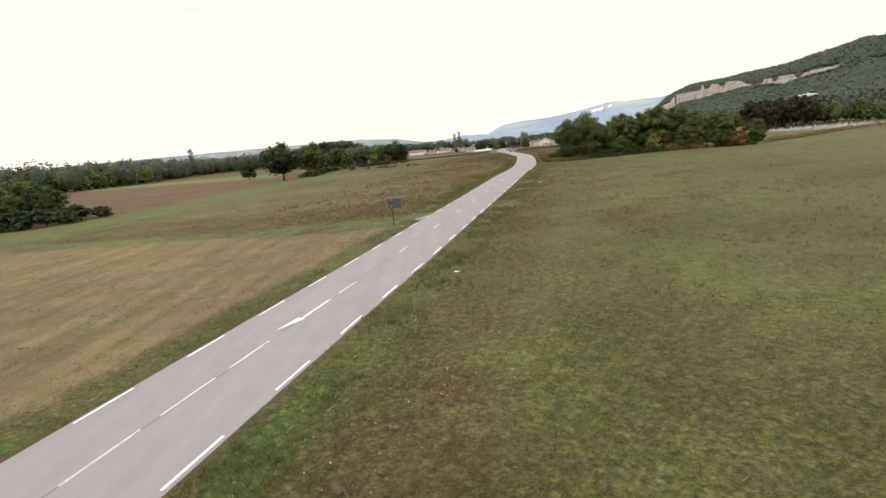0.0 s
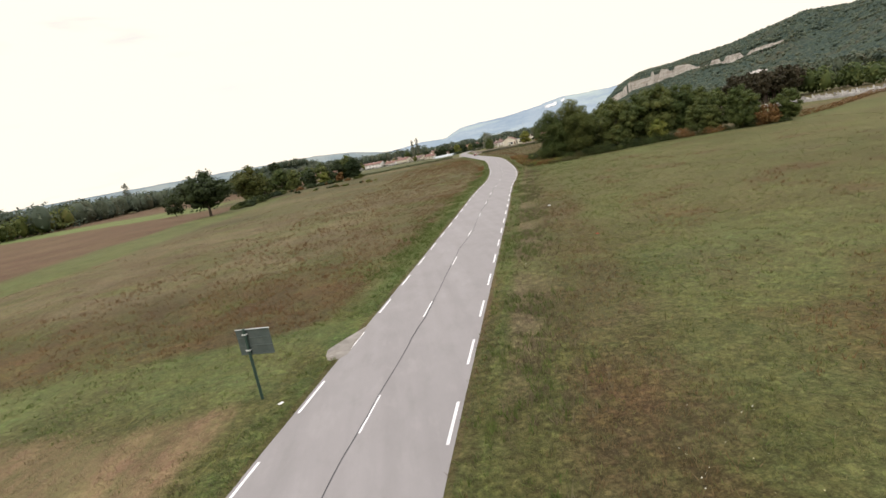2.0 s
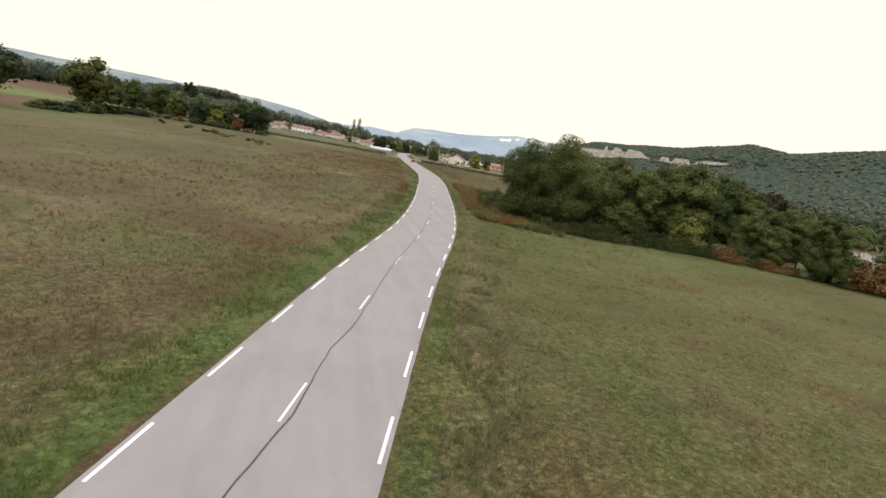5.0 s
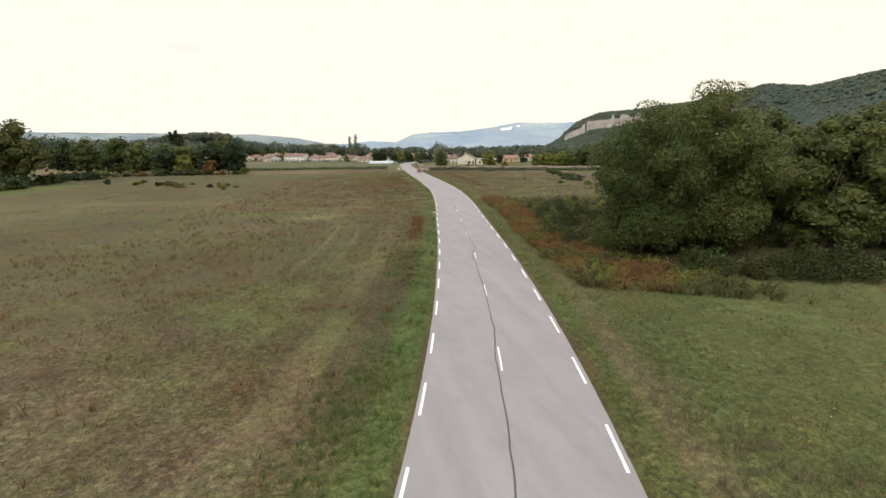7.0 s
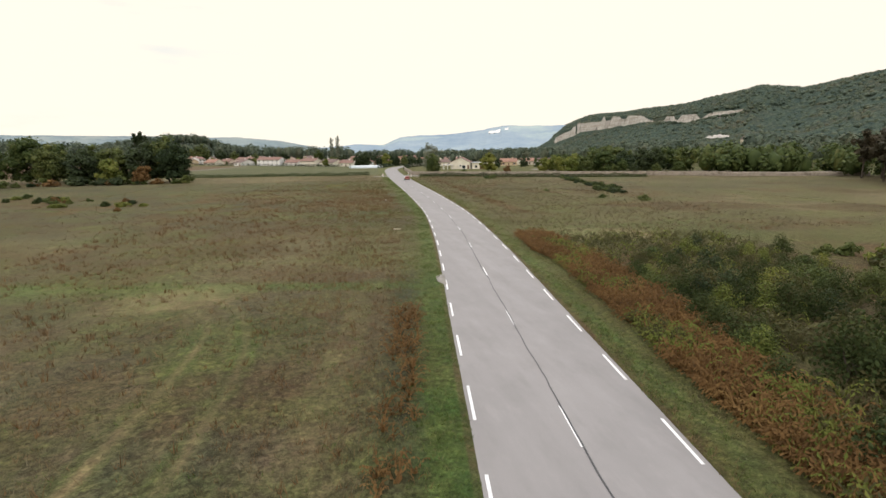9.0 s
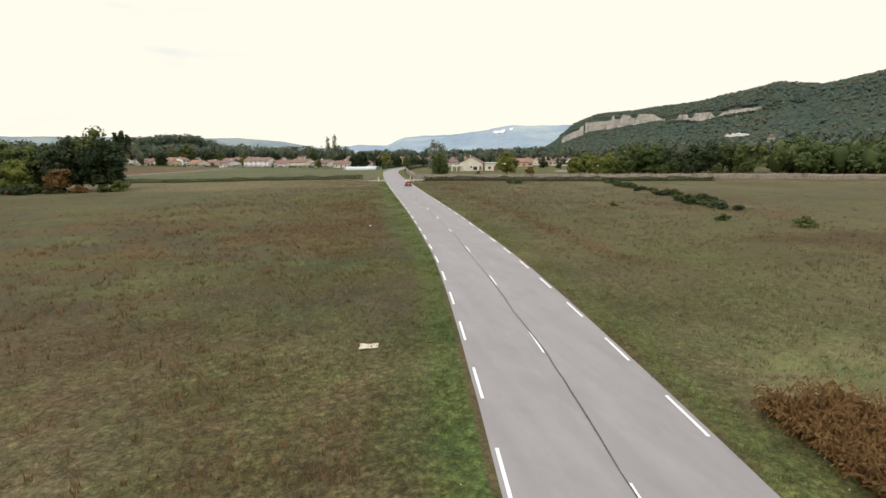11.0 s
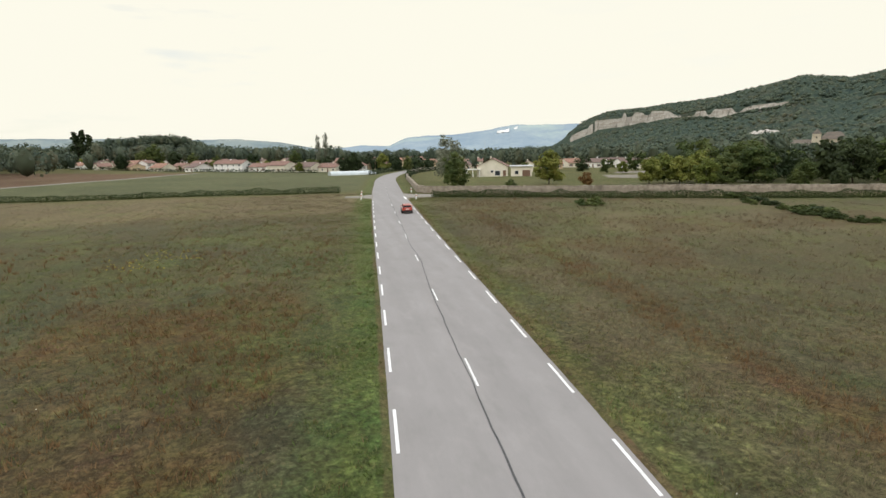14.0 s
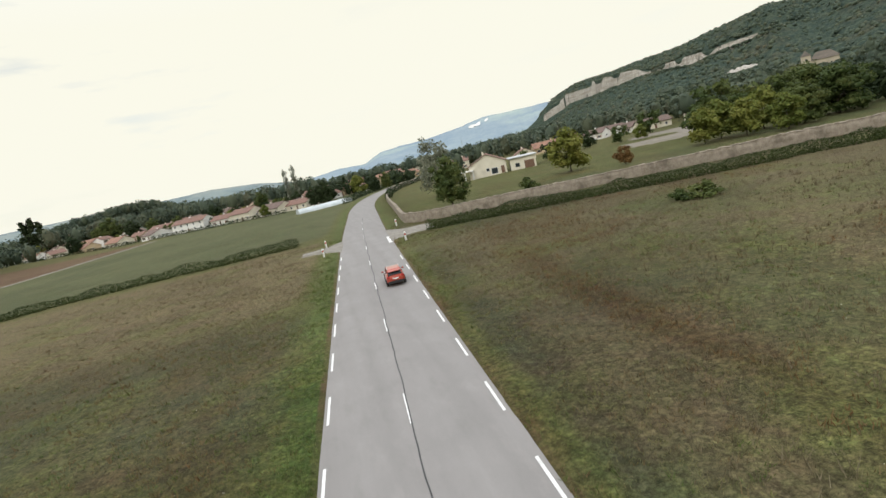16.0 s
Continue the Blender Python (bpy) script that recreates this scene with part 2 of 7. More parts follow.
    growth = math_node(nt, "ADD", math_node(nt, "ADD", math_node(nt, "MULTIPLY", n_patch, 0.25), math_node(nt, "MULTIPLY", n_mid, 0.40)), math_node(nt, "MULTIPLY", n_big, 0.35))
    tone = nt.nodes.new("ShaderNodeHueSaturation")
    # tone varies by tussock; gaps between tussocks are darkened as painted shade
    clump = math_node(nt, "MULTIPLY", remap(nt, n_clump, 0.36, 0.64, 0.58, 1.42), math_node(nt, "MULTIPLY", remap(nt, tussock.outputs["Distance"], 0.1, 0.75, 1.22, 0.68), remap(nt, own.outputs[0], 0.0, 1.0, 0.80, 1.24)))
    shaded_sward = math_node(nt, "ADD", math_node(nt, "MULTIPLY", tilled, math_node(nt, "SUBTRACT", clump, 1.0)), 1.0)
    link(nt, math_node(nt, "MULTIPLY", remap(nt, growth, 0.40, 0.60, 0.82, 1.42), shaded_sward), tone.inputs["Value"])
    hue = math_node(nt, "ADD", remap(nt, n_spot, 0.35, 0.65, 0.480, 0.520), remap(nt, own.outputs[1], 0.0, 1.0, -0.012, 0.012))
    link(nt, hue, tone.inputs["Hue"])
    link(nt, col, tone.inputs["Color"])
    col = tone.outputs[0]
    link(nt, col, b.inputs["Base Color"])
    b.inputs["Roughness"].default_value = 0.95
    b.inputs["Specular IOR Level"].default_value = 0.1
    b.inputs["Sheen Weight"].default_value = 0.19
    b.inputs["Sheen Roughness"].default_value = 0.28
    b.inputs["Sheen Tint"].default_value = (0.76, 0.67, 0.42, 1)
    bump(nt, b, tex, 1.0, 0.07)
    return m


def asphalt_material():
    m = bpy.data.materials.new("worn_asphalt")
    nt, b = nodes_of(m)
    wheel = noise_node(nt, 0.8, 4, 0.5, stretch=(1.0, 0.04, 1.0), rot=ROAD_TURN)
    broad = noise_node(nt, 0.25, 5)
    grain = noise_node(nt, 60.0, 2)
    col = mixc(nt, remap(nt, wheel, 0.3, 0.7), (0.238, 0.221, 0.208), (0.279, 0.260, 0.246))
    col = mixc(nt, remap(nt, broad, 0.45, 0.75, 0, 0.5), col, (0.214, 0.200, 0.188))
    col = mixc(nt, remap(nt, grain, 0.3, 0.7, 0, 0.35), col, (0.185, 0.180, 0.177))
    blot = noise_node(nt, 0.9, 6, 0.68, stretch=(1.0, 0.35, 1.0), rot=ROAD_TURN)
    col = mixc(nt, remap(nt, blot, 0.52, 0.70, 0, 0.45), col, (0.192, 0.182, 0.168))
    col = mixc(nt, remap(nt, blot, 0.46, 0.30, 0, 0.40), col, (0.302, 0.283, 0.266))
    link(nt, col, b.inputs["Base Color"])
    b.inputs["Roughness"].default_value = 0.8
    b.inputs["Specular IOR Level"].default_value = 0.25
    bump(nt, b, grain, 0.25, 0.01)
    return m


def glass_dark(name, col=(0.02, 0.025, 0.03), rough=0.08):
    m = bpy.data.materials.new(name)
    nt, b = nodes_of(m)
    n = noise_node(nt, 1.5, 2)
    link(nt, mixc(nt, n, col, tuple(c * 1.8 for c in col)), b.inputs["Base Color"])
    b.inputs["Roughness"].default_value = rough
    b.inputs["Specular IOR Level"].default_value = 0.5
    return m


M_GROUND = ground_material()
M_ASPHALT = asphalt_material()
M_PAINT = surface("road_paint", (0.62, 0.61, 0.58), (0.80, 0.79, 0.77), 4, 60, 0.7, 0.1, 0.003, (0.50, 0.49, 0.47))
M_SEAL = surface("crack_sealant", (0.035, 0.035, 0.036), (0.085, 0.083, 0.080), 3, 30, 0.6, 0.2, 0.005)
M_GRAVEL = surface("pale_gravel", (0.17, 0.155, 0.13), (0.30, 0.275, 0.24), 1.2, 25, 0.95, 0.6, 0.03, (0.15, 0.13, 0.09))
M_BARK = surface("bark", (0.045, 0.035, 0.026), (0.10, 0.08, 0.06), 2, 18, 0.95, 0.7, 0.04)
M_LEAF = foliage("broad_leaf", [(0.036, 0.054, 0.018), (0.060, 0.086, 0.026), (0.092, 0.118, 0.034), (0.148, 0.152, 0.048)], hue_by_object=0.5)
M_LEAF_DARK = foliage("dark_leaf", [(0.020, 0.031, 0.015), (0.036, 0.054, 0.022), (0.054, 0.076, 0.030)], hue_by_object=0.5)
M_LEAF_GOLD = foliage("autumn_leaf", [(0.085, 0.112, 0.024), (0.142, 0.168, 0.036), (0.205, 0.206, 0.050)], hue_by_object=0.4)
M_LEAF_GOLDEN = foliage("yellowing_leaf", [(0.052, 0.064, 0.020), (0.080, 0.094, 0.026), (0.128, 0.124, 0.036)], hue_by_object=0.3)
M_LEAF_RUST = foliage("rust_leaf", [(0.075, 0.043, 0.017), (0.155, 0.086, 0.032), (0.230, 0.140, 0.052)])
M_LEAF_GREY = foliage("grey_leaf", [(0.120, 0.135, 0.095), (0.190, 0.205, 0.145), (0.260, 0.270, 0.200)], hue_by_object=0.3)
# far woods: autumn greens, lightened and blued in the colour to imitate haze
M_FOREST = foliage("hazed_forest_canopy", [(0.048, 0.070, 0.053), (0.070, 0.094, 0.066), (0.096, 0.116, 0.073), (0.130, 0.118, 0.072)], patch=0.012)
M_PINE = foliage("pine_needles", [(0.032, 0.031, 0.018), (0.055, 0.050, 0.028), (0.088, 0.072, 0.042)], hue_by_object=0.4)
M_HEDGE = foliage("bramble_leaf", [(0.024, 0.036, 0.012), (0.042, 0.058, 0.018), (0.072, 0.080, 0.028)], 0.8, patch=0.3)
M_OLIVE = foliage("olive_leaf", [(0.044, 0.045, 0.018), (0.076, 0.074, 0.028), (0.122, 0.106, 0.042)], patch=0.4)
M_BLADE = foliage("meadow_blades", [(0.074, 0.082, 0.026), (0.120, 0.130, 0.042), (0.165, 0.160, 0.064), (0.200, 0.172, 0.092)], 0.7, 0.2, patch=0.15)
M_LUSH = foliage("verge_blades", [(0.052, 0.078, 0.020), (0.092, 0.128, 0.034), (0.142, 0.160, 0.054)], 0.7, 0.2, patch=0.2)
M_DRY = foliage("dry_weed", [(0.090, 0.062, 0.030), (0.150, 0.106, 0.052), (0.205, 0.152, 0.082)], 0.85, 0.1, patch=0.12)
M_PALE = foliage("dead_grass", [(0.100, 0.084, 0.048), (0.150, 0.126, 0.076), (0.205, 0.172, 0.112)], 0.85, 0.1, patch=0.12)
M_RUSTW = foliage("rust_weed", [(0.095, 0.055, 0.026), (0.155, 0.092, 0.042), (0.210, 0.135, 0.066)], 0.85, 0.1, patch=0.15)
M_STRAW = foliage("stubble_straw", [(0.150, 0.110, 0.064), (0.235, 0.180, 0.112), (0.320, 0.255, 0.165)], 0.8, 0.1, patch=0.2)
M_YELLOW = foliage("yellow_flowers", [(0.34, 0.27, 0.03), (0.42, 0.33, 0.05), (0.28, 0.26, 0.05)], 0.8, 0.1)
M_FLOWER = foliage("flower_heads", [(0.55, 0.54, 0.46), (0.62, 0.60, 0.50), (0.45, 0.36, 0.06)], 0.8, 0.1)
M_STONE = surface("rubble_stone", (0.20, 0.165, 0.125), (0.36, 0.31, 0.25), 1.3, 7, 0.95, 0.9, 0.06, (0.13, 0.105, 0.08), by_object=0.25)


def cliff_rock():
    m = bpy.data.materials.new("limestone_cliff")
    nt, b = nodes_of(m)
    streak = noise_node(nt, 0.30, 5, 0.65, stretch=(1.0, 1.0, 0.10))
    beds = noise_node(nt, 0.30, 4, 0.6, stretch=(0.06, 0.06, 1.0))
    broad = noise_node(nt, 0.02, 4, 0.6)
    col = mixc(nt, remap(nt, streak, 0.35, 0.65), (0.30, 0.272, 0.236), (0.56, 0.515, 0.455))
    col = mixc(nt, remap(nt, beds, 0.52, 0.62, 0, 0.75), col, (0.27, 0.235, 0.19))
    col = mixc(nt, remap(nt, broad, 0.54, 0.66, 0, 0.55), col, (0.24, 0.21, 0.175))
    joint = noise_node(nt, 0.11, 3, 0.6, stretch=(1.0, 1.0, 0.18))
    col = mixc(nt, remap(nt, joint, 0.60, 0.66, 0, 0.8), col, (0.09, 0.085, 0.07))
    link(nt, col, b.inputs["Base Color"])
    b.inputs["Roughness"].default_value = 0.95
    bump(nt, b, streak, 0.8, 2.0)
    return m


M_ROCK = cliff_rock()
M_WALLS = [surface(n, a, c, 0.5, 9, 0.9, 0.15, 0.01, s) for n, a, c, s in (
    ("cream_render", (0.62, 0.57, 0.46), (0.72, 0.67, 0.56), (0.52, 0.48, 0.39)),
    ("white_render", (0.72, 0.70, 0.66), (0.82, 0.80, 0.77), (0.62, 0.60, 0.55)),
    ("ochre_render", (0.48, 0.37, 0.24), (0.57, 0.45, 0.30), (0.40, 0.31, 0.21)),
    ("pink_render", (0.54, 0.42, 0.34), (0.62, 0.50, 0.42), (0.45, 0.36, 0.30)))]
M_ROOFS = [surface(n, a, c, 0.9, 6, 0.9, 0.5, 0.04, s) for n, a, c, s in (
    ("terracotta_tiles", (0.165, 0.098, 0.076), (0.250, 0.150, 0.116), (0.125, 0.085, 0.070)),
    ("brown_tiles", (0.120, 0.084, 0.070), (0.185, 0.130, 0.108), (0.095, 0.074, 0.065)),
    ("orange_tiles", (0.225, 0.125, 0.085), (0.320, 0.185, 0.130), (0.170, 0.105, 0.080)))]
M_PANE = glass_dark("window_glass")
M_FRAME = surface("white_frame", (0.62, 0.61, 0.58), (0.74, 0.73, 0.70), 2, 20, 0.5, 0, 0)
M_SHUTTER = surface("wooden_shutter", (0.16, 0.09, 0.055), (0.24, 0.14, 0.085), 2, 25, 0.7, 0.2, 0.01)
M_DOOR = surface("brown_door", (0.13, 0.075, 0.05), (0.20, 0.12, 0.08), 2, 20, 0.6, 0.2, 0.01)
M_FLAT = surface("grey_cladding", (0.40, 0.41, 0.41), (0.55, 0.56, 0.56), 0.6, 8, 0.7, 0.1, 0.01)
M_TUNNEL = surface("milky_plastic_sheet", (0.42, 0.46, 0.47), (0.56, 0.60, 0.61), 0.5, 6, 0.35, 0.15, 0.02, (0.36, 0.40, 0.40), spec=0.5)
# aerial haze is put into the mountain's base colour as pale blue
M_FAR = surface("hazed_ridge", (0.200, 0.262, 0.316), (0.290, 0.345, 0.370), 0.004, 0.025, 1.0, 0.2, 10, (0.36, 0.42, 0.38), spec=0.0)
# wooded hills tinted blue-grey: the haze before them is part of the colour
M_FAR2 = surface("hazed_low_hills", (0.140, 0.182, 0.196), (0.222, 0.266, 0.262), 0.006, 0.035, 1.0, 0.2, 10, (0.30, 0.32, 0.28), spec=0.0)


def canopy_skin():
    """Closed far woodland: tints by stand and tree, leafy relief, shade painted between leaves."""
    m = bpy.data.materials.new("closed_woodland")
    nt, b = nodes_of(m)
    stand, tree, leaf = noise_node(nt, 0.012, 4, 0.6), noise_node(nt, 0.13, 3, 0.6), noise_node(nt, 0.9, 5, 0.7)
    # the greens hold extra blue that imitates haze on the hill
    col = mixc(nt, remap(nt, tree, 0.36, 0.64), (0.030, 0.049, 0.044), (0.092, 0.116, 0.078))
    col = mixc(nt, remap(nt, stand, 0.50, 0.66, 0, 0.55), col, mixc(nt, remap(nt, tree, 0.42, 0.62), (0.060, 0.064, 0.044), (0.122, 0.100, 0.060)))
    # hollows of the leaf relief are darkened in colour as painted shade
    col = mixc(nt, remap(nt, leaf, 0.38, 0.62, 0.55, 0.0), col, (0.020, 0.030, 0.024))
    link(nt, col, b.inputs["Base Color"])
    b.inputs["Roughness"].default_value = 1.0
    b.inputs["Specular IOR Level"].default_value = 0.05
    bump(nt, b, leaf, 0.9, 1.2)
    return m


M_CANOPY = canopy_skin()
M_HILL = surface("wooded_hillside", (0.034, 0.050, 0.036), (0.078, 0.094, 0.056), 0.06, 0.30, 1.0, 1.0, 5)

# ---- helpers for meshes ----


def build(name, verts, faces, material, parent=None, label="", category="", group="", kind="", smooth=False):
    me = bpy.data.meshes.new(name)
    me.from_pydata(np.asarray(verts, float).tolist() if isinstance(verts, np.ndarray) else verts, [], faces.tolist() if isinstance(faces, np.ndarray) else faces)
    for mt in material if isinstance(material, (list, tuple)) else [material]:
        me.materials.append(mt)
    if smooth:
        me.polygons.foreach_set("use_smooth", [True] * len(me.polygons))
    ob = new(name, me)
    if parent:
        ob.parent = parent
    return tagged(ob, label, category, group, kind)


def part(name, bm, material, parent, label=""):
    me = bpy.data.meshes.new(name)
    bm.to_mesh(me)
    bm.free()
    me.materials.append(material)
    ob = new(name, me)
    ob.parent = parent
    return tagged(ob, label)


def empty(name, m, label="", category="", group="", kind=""):
    ob = new(name)
    ob.matrix_world = m
    ob.empty_display_size = 0.3
    return tagged(ob, label, category, group, kind)


def box_bm(x0, x1, y0, y1, z0, z1, bevel=0.0, segments=1):
    bm = bmesh.new()
    bmesh.ops.create_cube(bm, size=1.0, matrix=Matrix.LocRotScale(((x0 + x1) / 2, (y0 + y1) / 2, (z0 + z1) / 2), None, (x1 - x0, y1 - y0, z1 - z0)))
    if bevel:
        bmesh.ops.bevel(bm, geom=bm.edges[:], offset=bevel, segments=segments, affect="EDGES", profile=0.6)
    return bm


def cyl_bm(r0, r1, a, b, sides=10):
    """A tapered round bar from a to b."""
    a, b = Vector(a), Vector(b)
    bm = bmesh.new()
    d = b - a
    turn = d.to_track_quat("Z", "Y").to_matrix().to_4x4()
    bmesh.ops.create_cone(bm, cap_ends=True, segments=sides, radius1=r0, radius2=r1, depth=d.length, matrix=Matrix.Translation((a + b) / 2) @ turn)
    return bm


TABLES = {}


def vnoise(x, y, size, seed=0):
    """Smooth value noise, 0 to 1, in cells of the given size."""
    if seed not in TABLES:
        TABLES[seed] = np.random.RandomState(seed).rand(256, 256)
    table = TABLES[seed]
    fx, fy = np.asarray(x) / size, np.asarray(y) / size
    ix, iy = np.floor(fx).astype(int), np.floor(fy).astype(int)
    u, v = fx - ix, fy - iy
    u, v = u * u * (3 - 2 * u), v * v * (3 - 2 * v)
    g = lambda i, j: table[(ix + i) & 255, (iy + j) & 255]
    return (g(0, 0) * (1 - u) + g(1, 0) * u) * (1 - v) + (g(0, 1) * (1 - u) + g(1, 1) * u) * v


def step(v, a, b):
    u = np.clip((np.asarray(v, float) - a) / (b - a), 0, 1)
    return u * u * (3 - 2 * u)


def band(v, a, b, soft):
    return step(v, a - soft, a + soft) * (1 - step(v, b - soft, b + soft))


# ---- the road's line ----
CENTRE = [(-31.00, -78.0), (-13.50, -15.0), (-1.75, 28.8), (2.22, 43.0), (5.97, 57.0), (13.59, 85.0), (21.14, 113.0), (28.59, 141.0), (36.75, 169.1), (42.96, 197.2), (48.12, 225.3), (53.13, 253.5), (57.15, 281.6), (59.74, 309.7), (61.79, 337.8), (63.60, 365.8), (65.40, 392.0), (67.30, 418.0), (69.20, 442.0), (71.80, 470.0), (75.60, 508.0), (82.50, 548.0), (92.00, 583.0), (105.00, 617.0), (124.00, 652.0), (150.00, 690.0)]
_c = np.array(CENTRE)
ys_dense = np.arange(-78, 690, 0.5)


def smooth_x(y):
    """x of the road's centre by y: a cubic through the line's points."""
    px, py = _c[:, 0], _c[:, 1]
    m = np.gradient(px, py)
    i = np.clip(np.searchsorted(py, y) - 1, 0, len(py) - 2)
    h = py[i + 1] - py[i]
    t = (y - py[i]) / h
    return (2 * t**3 - 3 * t**2 + 1) * px[i] + (t**3 - 2 * t**2 + t) * h * m[i] + (-2 * t**3 + 3 * t**2) * px[i + 1] + (t**3 - t**2) * h * m[i + 1]


xs_dense = smooth_x(ys_dense)
slope_dense = np.gradient(xs_dense, ys_dense)
s_dense = np.concatenate([[0], np.cumsum(np.hypot(np.diff(xs_dense), np.diff(ys_dense)))])


def road_d(x, y):
    """Signed distance from the centre line, to the right."""
    xc, sl = np.interp(y, ys_dense, xs_dense), np.interp(y, ys_dense, slope_dense)
    return (np.asarray(x) - xc) / np.sqrt(1 + sl * sl)


def s_at(y):
    return float(np.interp(y, ys_dense, s_dense))


def road_point(s, d):
    x, y, sl = np.interp(s, s_dense, xs_dense), np.interp(s, s_dense, ys_dense), np.interp(s, s_dense, slope_dense)
    n = np.sqrt(1 + sl * sl)
    return x + d / n, y - d * sl / n


def ground_z(x, y):
    """Level along the road, a slow rise to the left and soft unevenness in the fields."""
    x, y = np.asarray(x, float), np.asarray(y, float)
    d = np.where(y < 690, road_d(x, np.minimum(y, 689)), 60.0)
    off = step(np.abs(d), 6, 22)
    z = off * (0.35 * (vnoise(x, y, 34, 3) - 0.5) + 0.16 * (vnoise(x, y, 9, 4) - 0.5))
    z = z + 0.016 * np.clip(-60 - x, 0, 260) * step(y, 60, 160)
    return z - 0.10 * (1 - step(np.abs(d), 3.3, 4.3))


def gz(x, y):
    return float(ground_z(np.array([x]), np.array([y]))[0])


def cover(x, y):
    """What grows where: weights of dry fallow, lush grass, dead grass, stubble, rust weeds, soil and crop."""
    x, y = np.asarray(x, float), np.asarray(y, float)
    d = road_d(x, np.clip(y, -78, 689))
    n1, n2, n3 = vnoise(x, y, 55, 11), vnoise(x, y, 14, 12), vnoise(x, y, 5, 13)
    nl = vnoise(d, y * 0.12, 3.0, 14)
    right, left = (d > 0) * 1.0, (d <= 0) * 1.0
    dry, lush, pale, stub, rust, soil, crop, young, rank = (np.zeros_like(x) for _ in range(9))
    rank += np.where(d > 0, (step(y, 246, 258) * 0.38 + step(y, 290, 330) * 0.38), step(y, 130, 200) * (0.75 - 0.45 * band(y, 236, 266, 6) + 0.35 * step(y, 264, 282)) * (1 - 0.85 * step(y, 372, 400))) * step(np.abs(d), 4.4, 6) * (0.65 + 0.5 * n2) * (y < 446)
    # verges
    lush += band(np.abs(d), 3.0, 5.6, 0.6) * (0.35 + 0.5 * n3) * (y < 640) * (1 - 0.5 * right * (1 - step(y, 60, 80)) - 0.5 * right * step(y, 255, 270))
    lush += left * band(-d, 3.8, 6.3 - 0.5 * n3 + 1.6 * step(y, 285, 300) * (0.4 + n2), 0.9) * (y > 70) * 0.50
    lush += right * band(d + 0.9 * (n3 - 0.5), 5.2, 7.4, 0.6) * (1 - step(y, 40, 60)) * (0.25 + 0.5 * n2)
    dry += right * band(d, 3.7, 4.9, 0.4) * (0.2 + 0.6 * n3) * (1 - step(y, 100, 140))
    young += left * band(-d + 0.8 * (n3 - 0.5), 4.4, 6.8, 0.6) * band(y, 72, 190, 8) * (0.10 + 0.25 * n2)
    worn = right * band(d + 0.9 * (vnoise(y, 0, 9, 47) - 0.5), 5.5, 6.6, 0.4) * band(y, 58, 178, 6)
    pale += worn * (0.35 + 0.6 * n3)
    stub += worn * (0.05 + 0.35 * step(n2, 0.4, 0.7))
    dry += left * band(-d + n3, 7.6, 10.0, 0.6) * band(y, 96, 132, 6) * (0.3 + 0.8 * n3)
    stub += left * band(-d + n3, 7.8, 9.8, 0.6) * band(y, 98, 130, 5) * 0.45 * step(n2, 0.35, 0.7)
    dry += right * band(d, 3.7, 4.7, 0.4) * (0.25 + 0.6 * n3) * step(y, 100, 140) * (y < 420)
    soil += band(np.abs(d), 3.0, 4.22, 0.06) * (0.25 + 0.4 * n3) * (y < 640)
    # right meadow
    a = right * (y < 188)
    dry += a * band(d + 1.5 * (n3 - 0.5), 8.0, 13.0, 1.2) * (0.20 + 0.75 * n2) * step(y, -20, 5) * (1 - 0.75 * step(y, 115, 150))
    rust += a * step(d, 15, 22) * 0.55 * step(vnoise(x, y, 7, 15) * 0.6 + n3 * 0.4, 0.56, 0.70)
    dry += a * step(d, 14, 20) * 0.42 * step(n1 * 0.4 + n2 * 0.6, 0.54, 0.70)
    pale += a * band(d, 6.2, 8.6, 0.8) * step(y, 55, 75) * (0.15 + 0.6 * nl)
    pale += a * step(d, 12, 18) * 0.38 * step(n2, 0.5, 0.8) * (0.3 + nl)
    young += a * step(d, 9, 15) * (0.04 + 0.20 * step(vnoise(x, y, 19, 48) * 0.6 + n2 * 0.4, 0.42, 0.66))
    lush += a * step(d, 11, 16) * (0.10 + 0.30 * step(n2, 0.35, 0.7)) * (1 - step(y, 85, 120))
    lush += a * band(y, 105, 190, 12) * step(d, 5, 8) * (0.08 + 0.30 * n2 + 0.25 * step(y, 150, 180))
    # scrub and wood floor
    sc = right * band(y, 190, 258, 4) * step(d, 7, 10)
    dry += sc * 0.8 * (1 - step(y + 0.35 * (d - 10), 249, 254))
    # right fallow
    b = right * band(y, 250, 408, 5) * step(d, 5.5, 9)
    out_ = 0.25 + 0.75 * step(d + 1.5 * (n3 - 0.5), 10.5, 12.5)
    rust += b * band(d + 2.0 * (n3 - 0.5), 11.6, 14.4, 0.8) * (0.55 + 0.6 * n2) * band(y, 278, 392, 8)
    dry += b * (0.10 + 0.55 * n2) * (1 - 0.5 * step(y, 325, 350)) * out_
    pale += b * band(d, 5.8, 11.0, 1.0) * (0.25 + 0.50 * n3) * (0.7 + 0.5 * step(y, 300, 330))
    pale += b * out_ * (0.20 + 0.15 * step(y, 310, 350) + 0.70 * step(n1 * 0.45 + n2 * 0.55, 0.44, 0.60)) * step(d, 6, 12)
    rust += b * step(d, 12, 15) * step(n2 * 0.7 + n3 * 0.3, 0.50, 0.60) * (0.90 - 0.20 * step(y, 325, 350))
    golden = np.exp(-(((d - 15) / 8) ** 4 + ((y + 0.35 * (d - 10) - 257) / 5.5) ** 4))
    pale += golden * 0.5
    young += golden * (0.25 + 0.3 * n3)
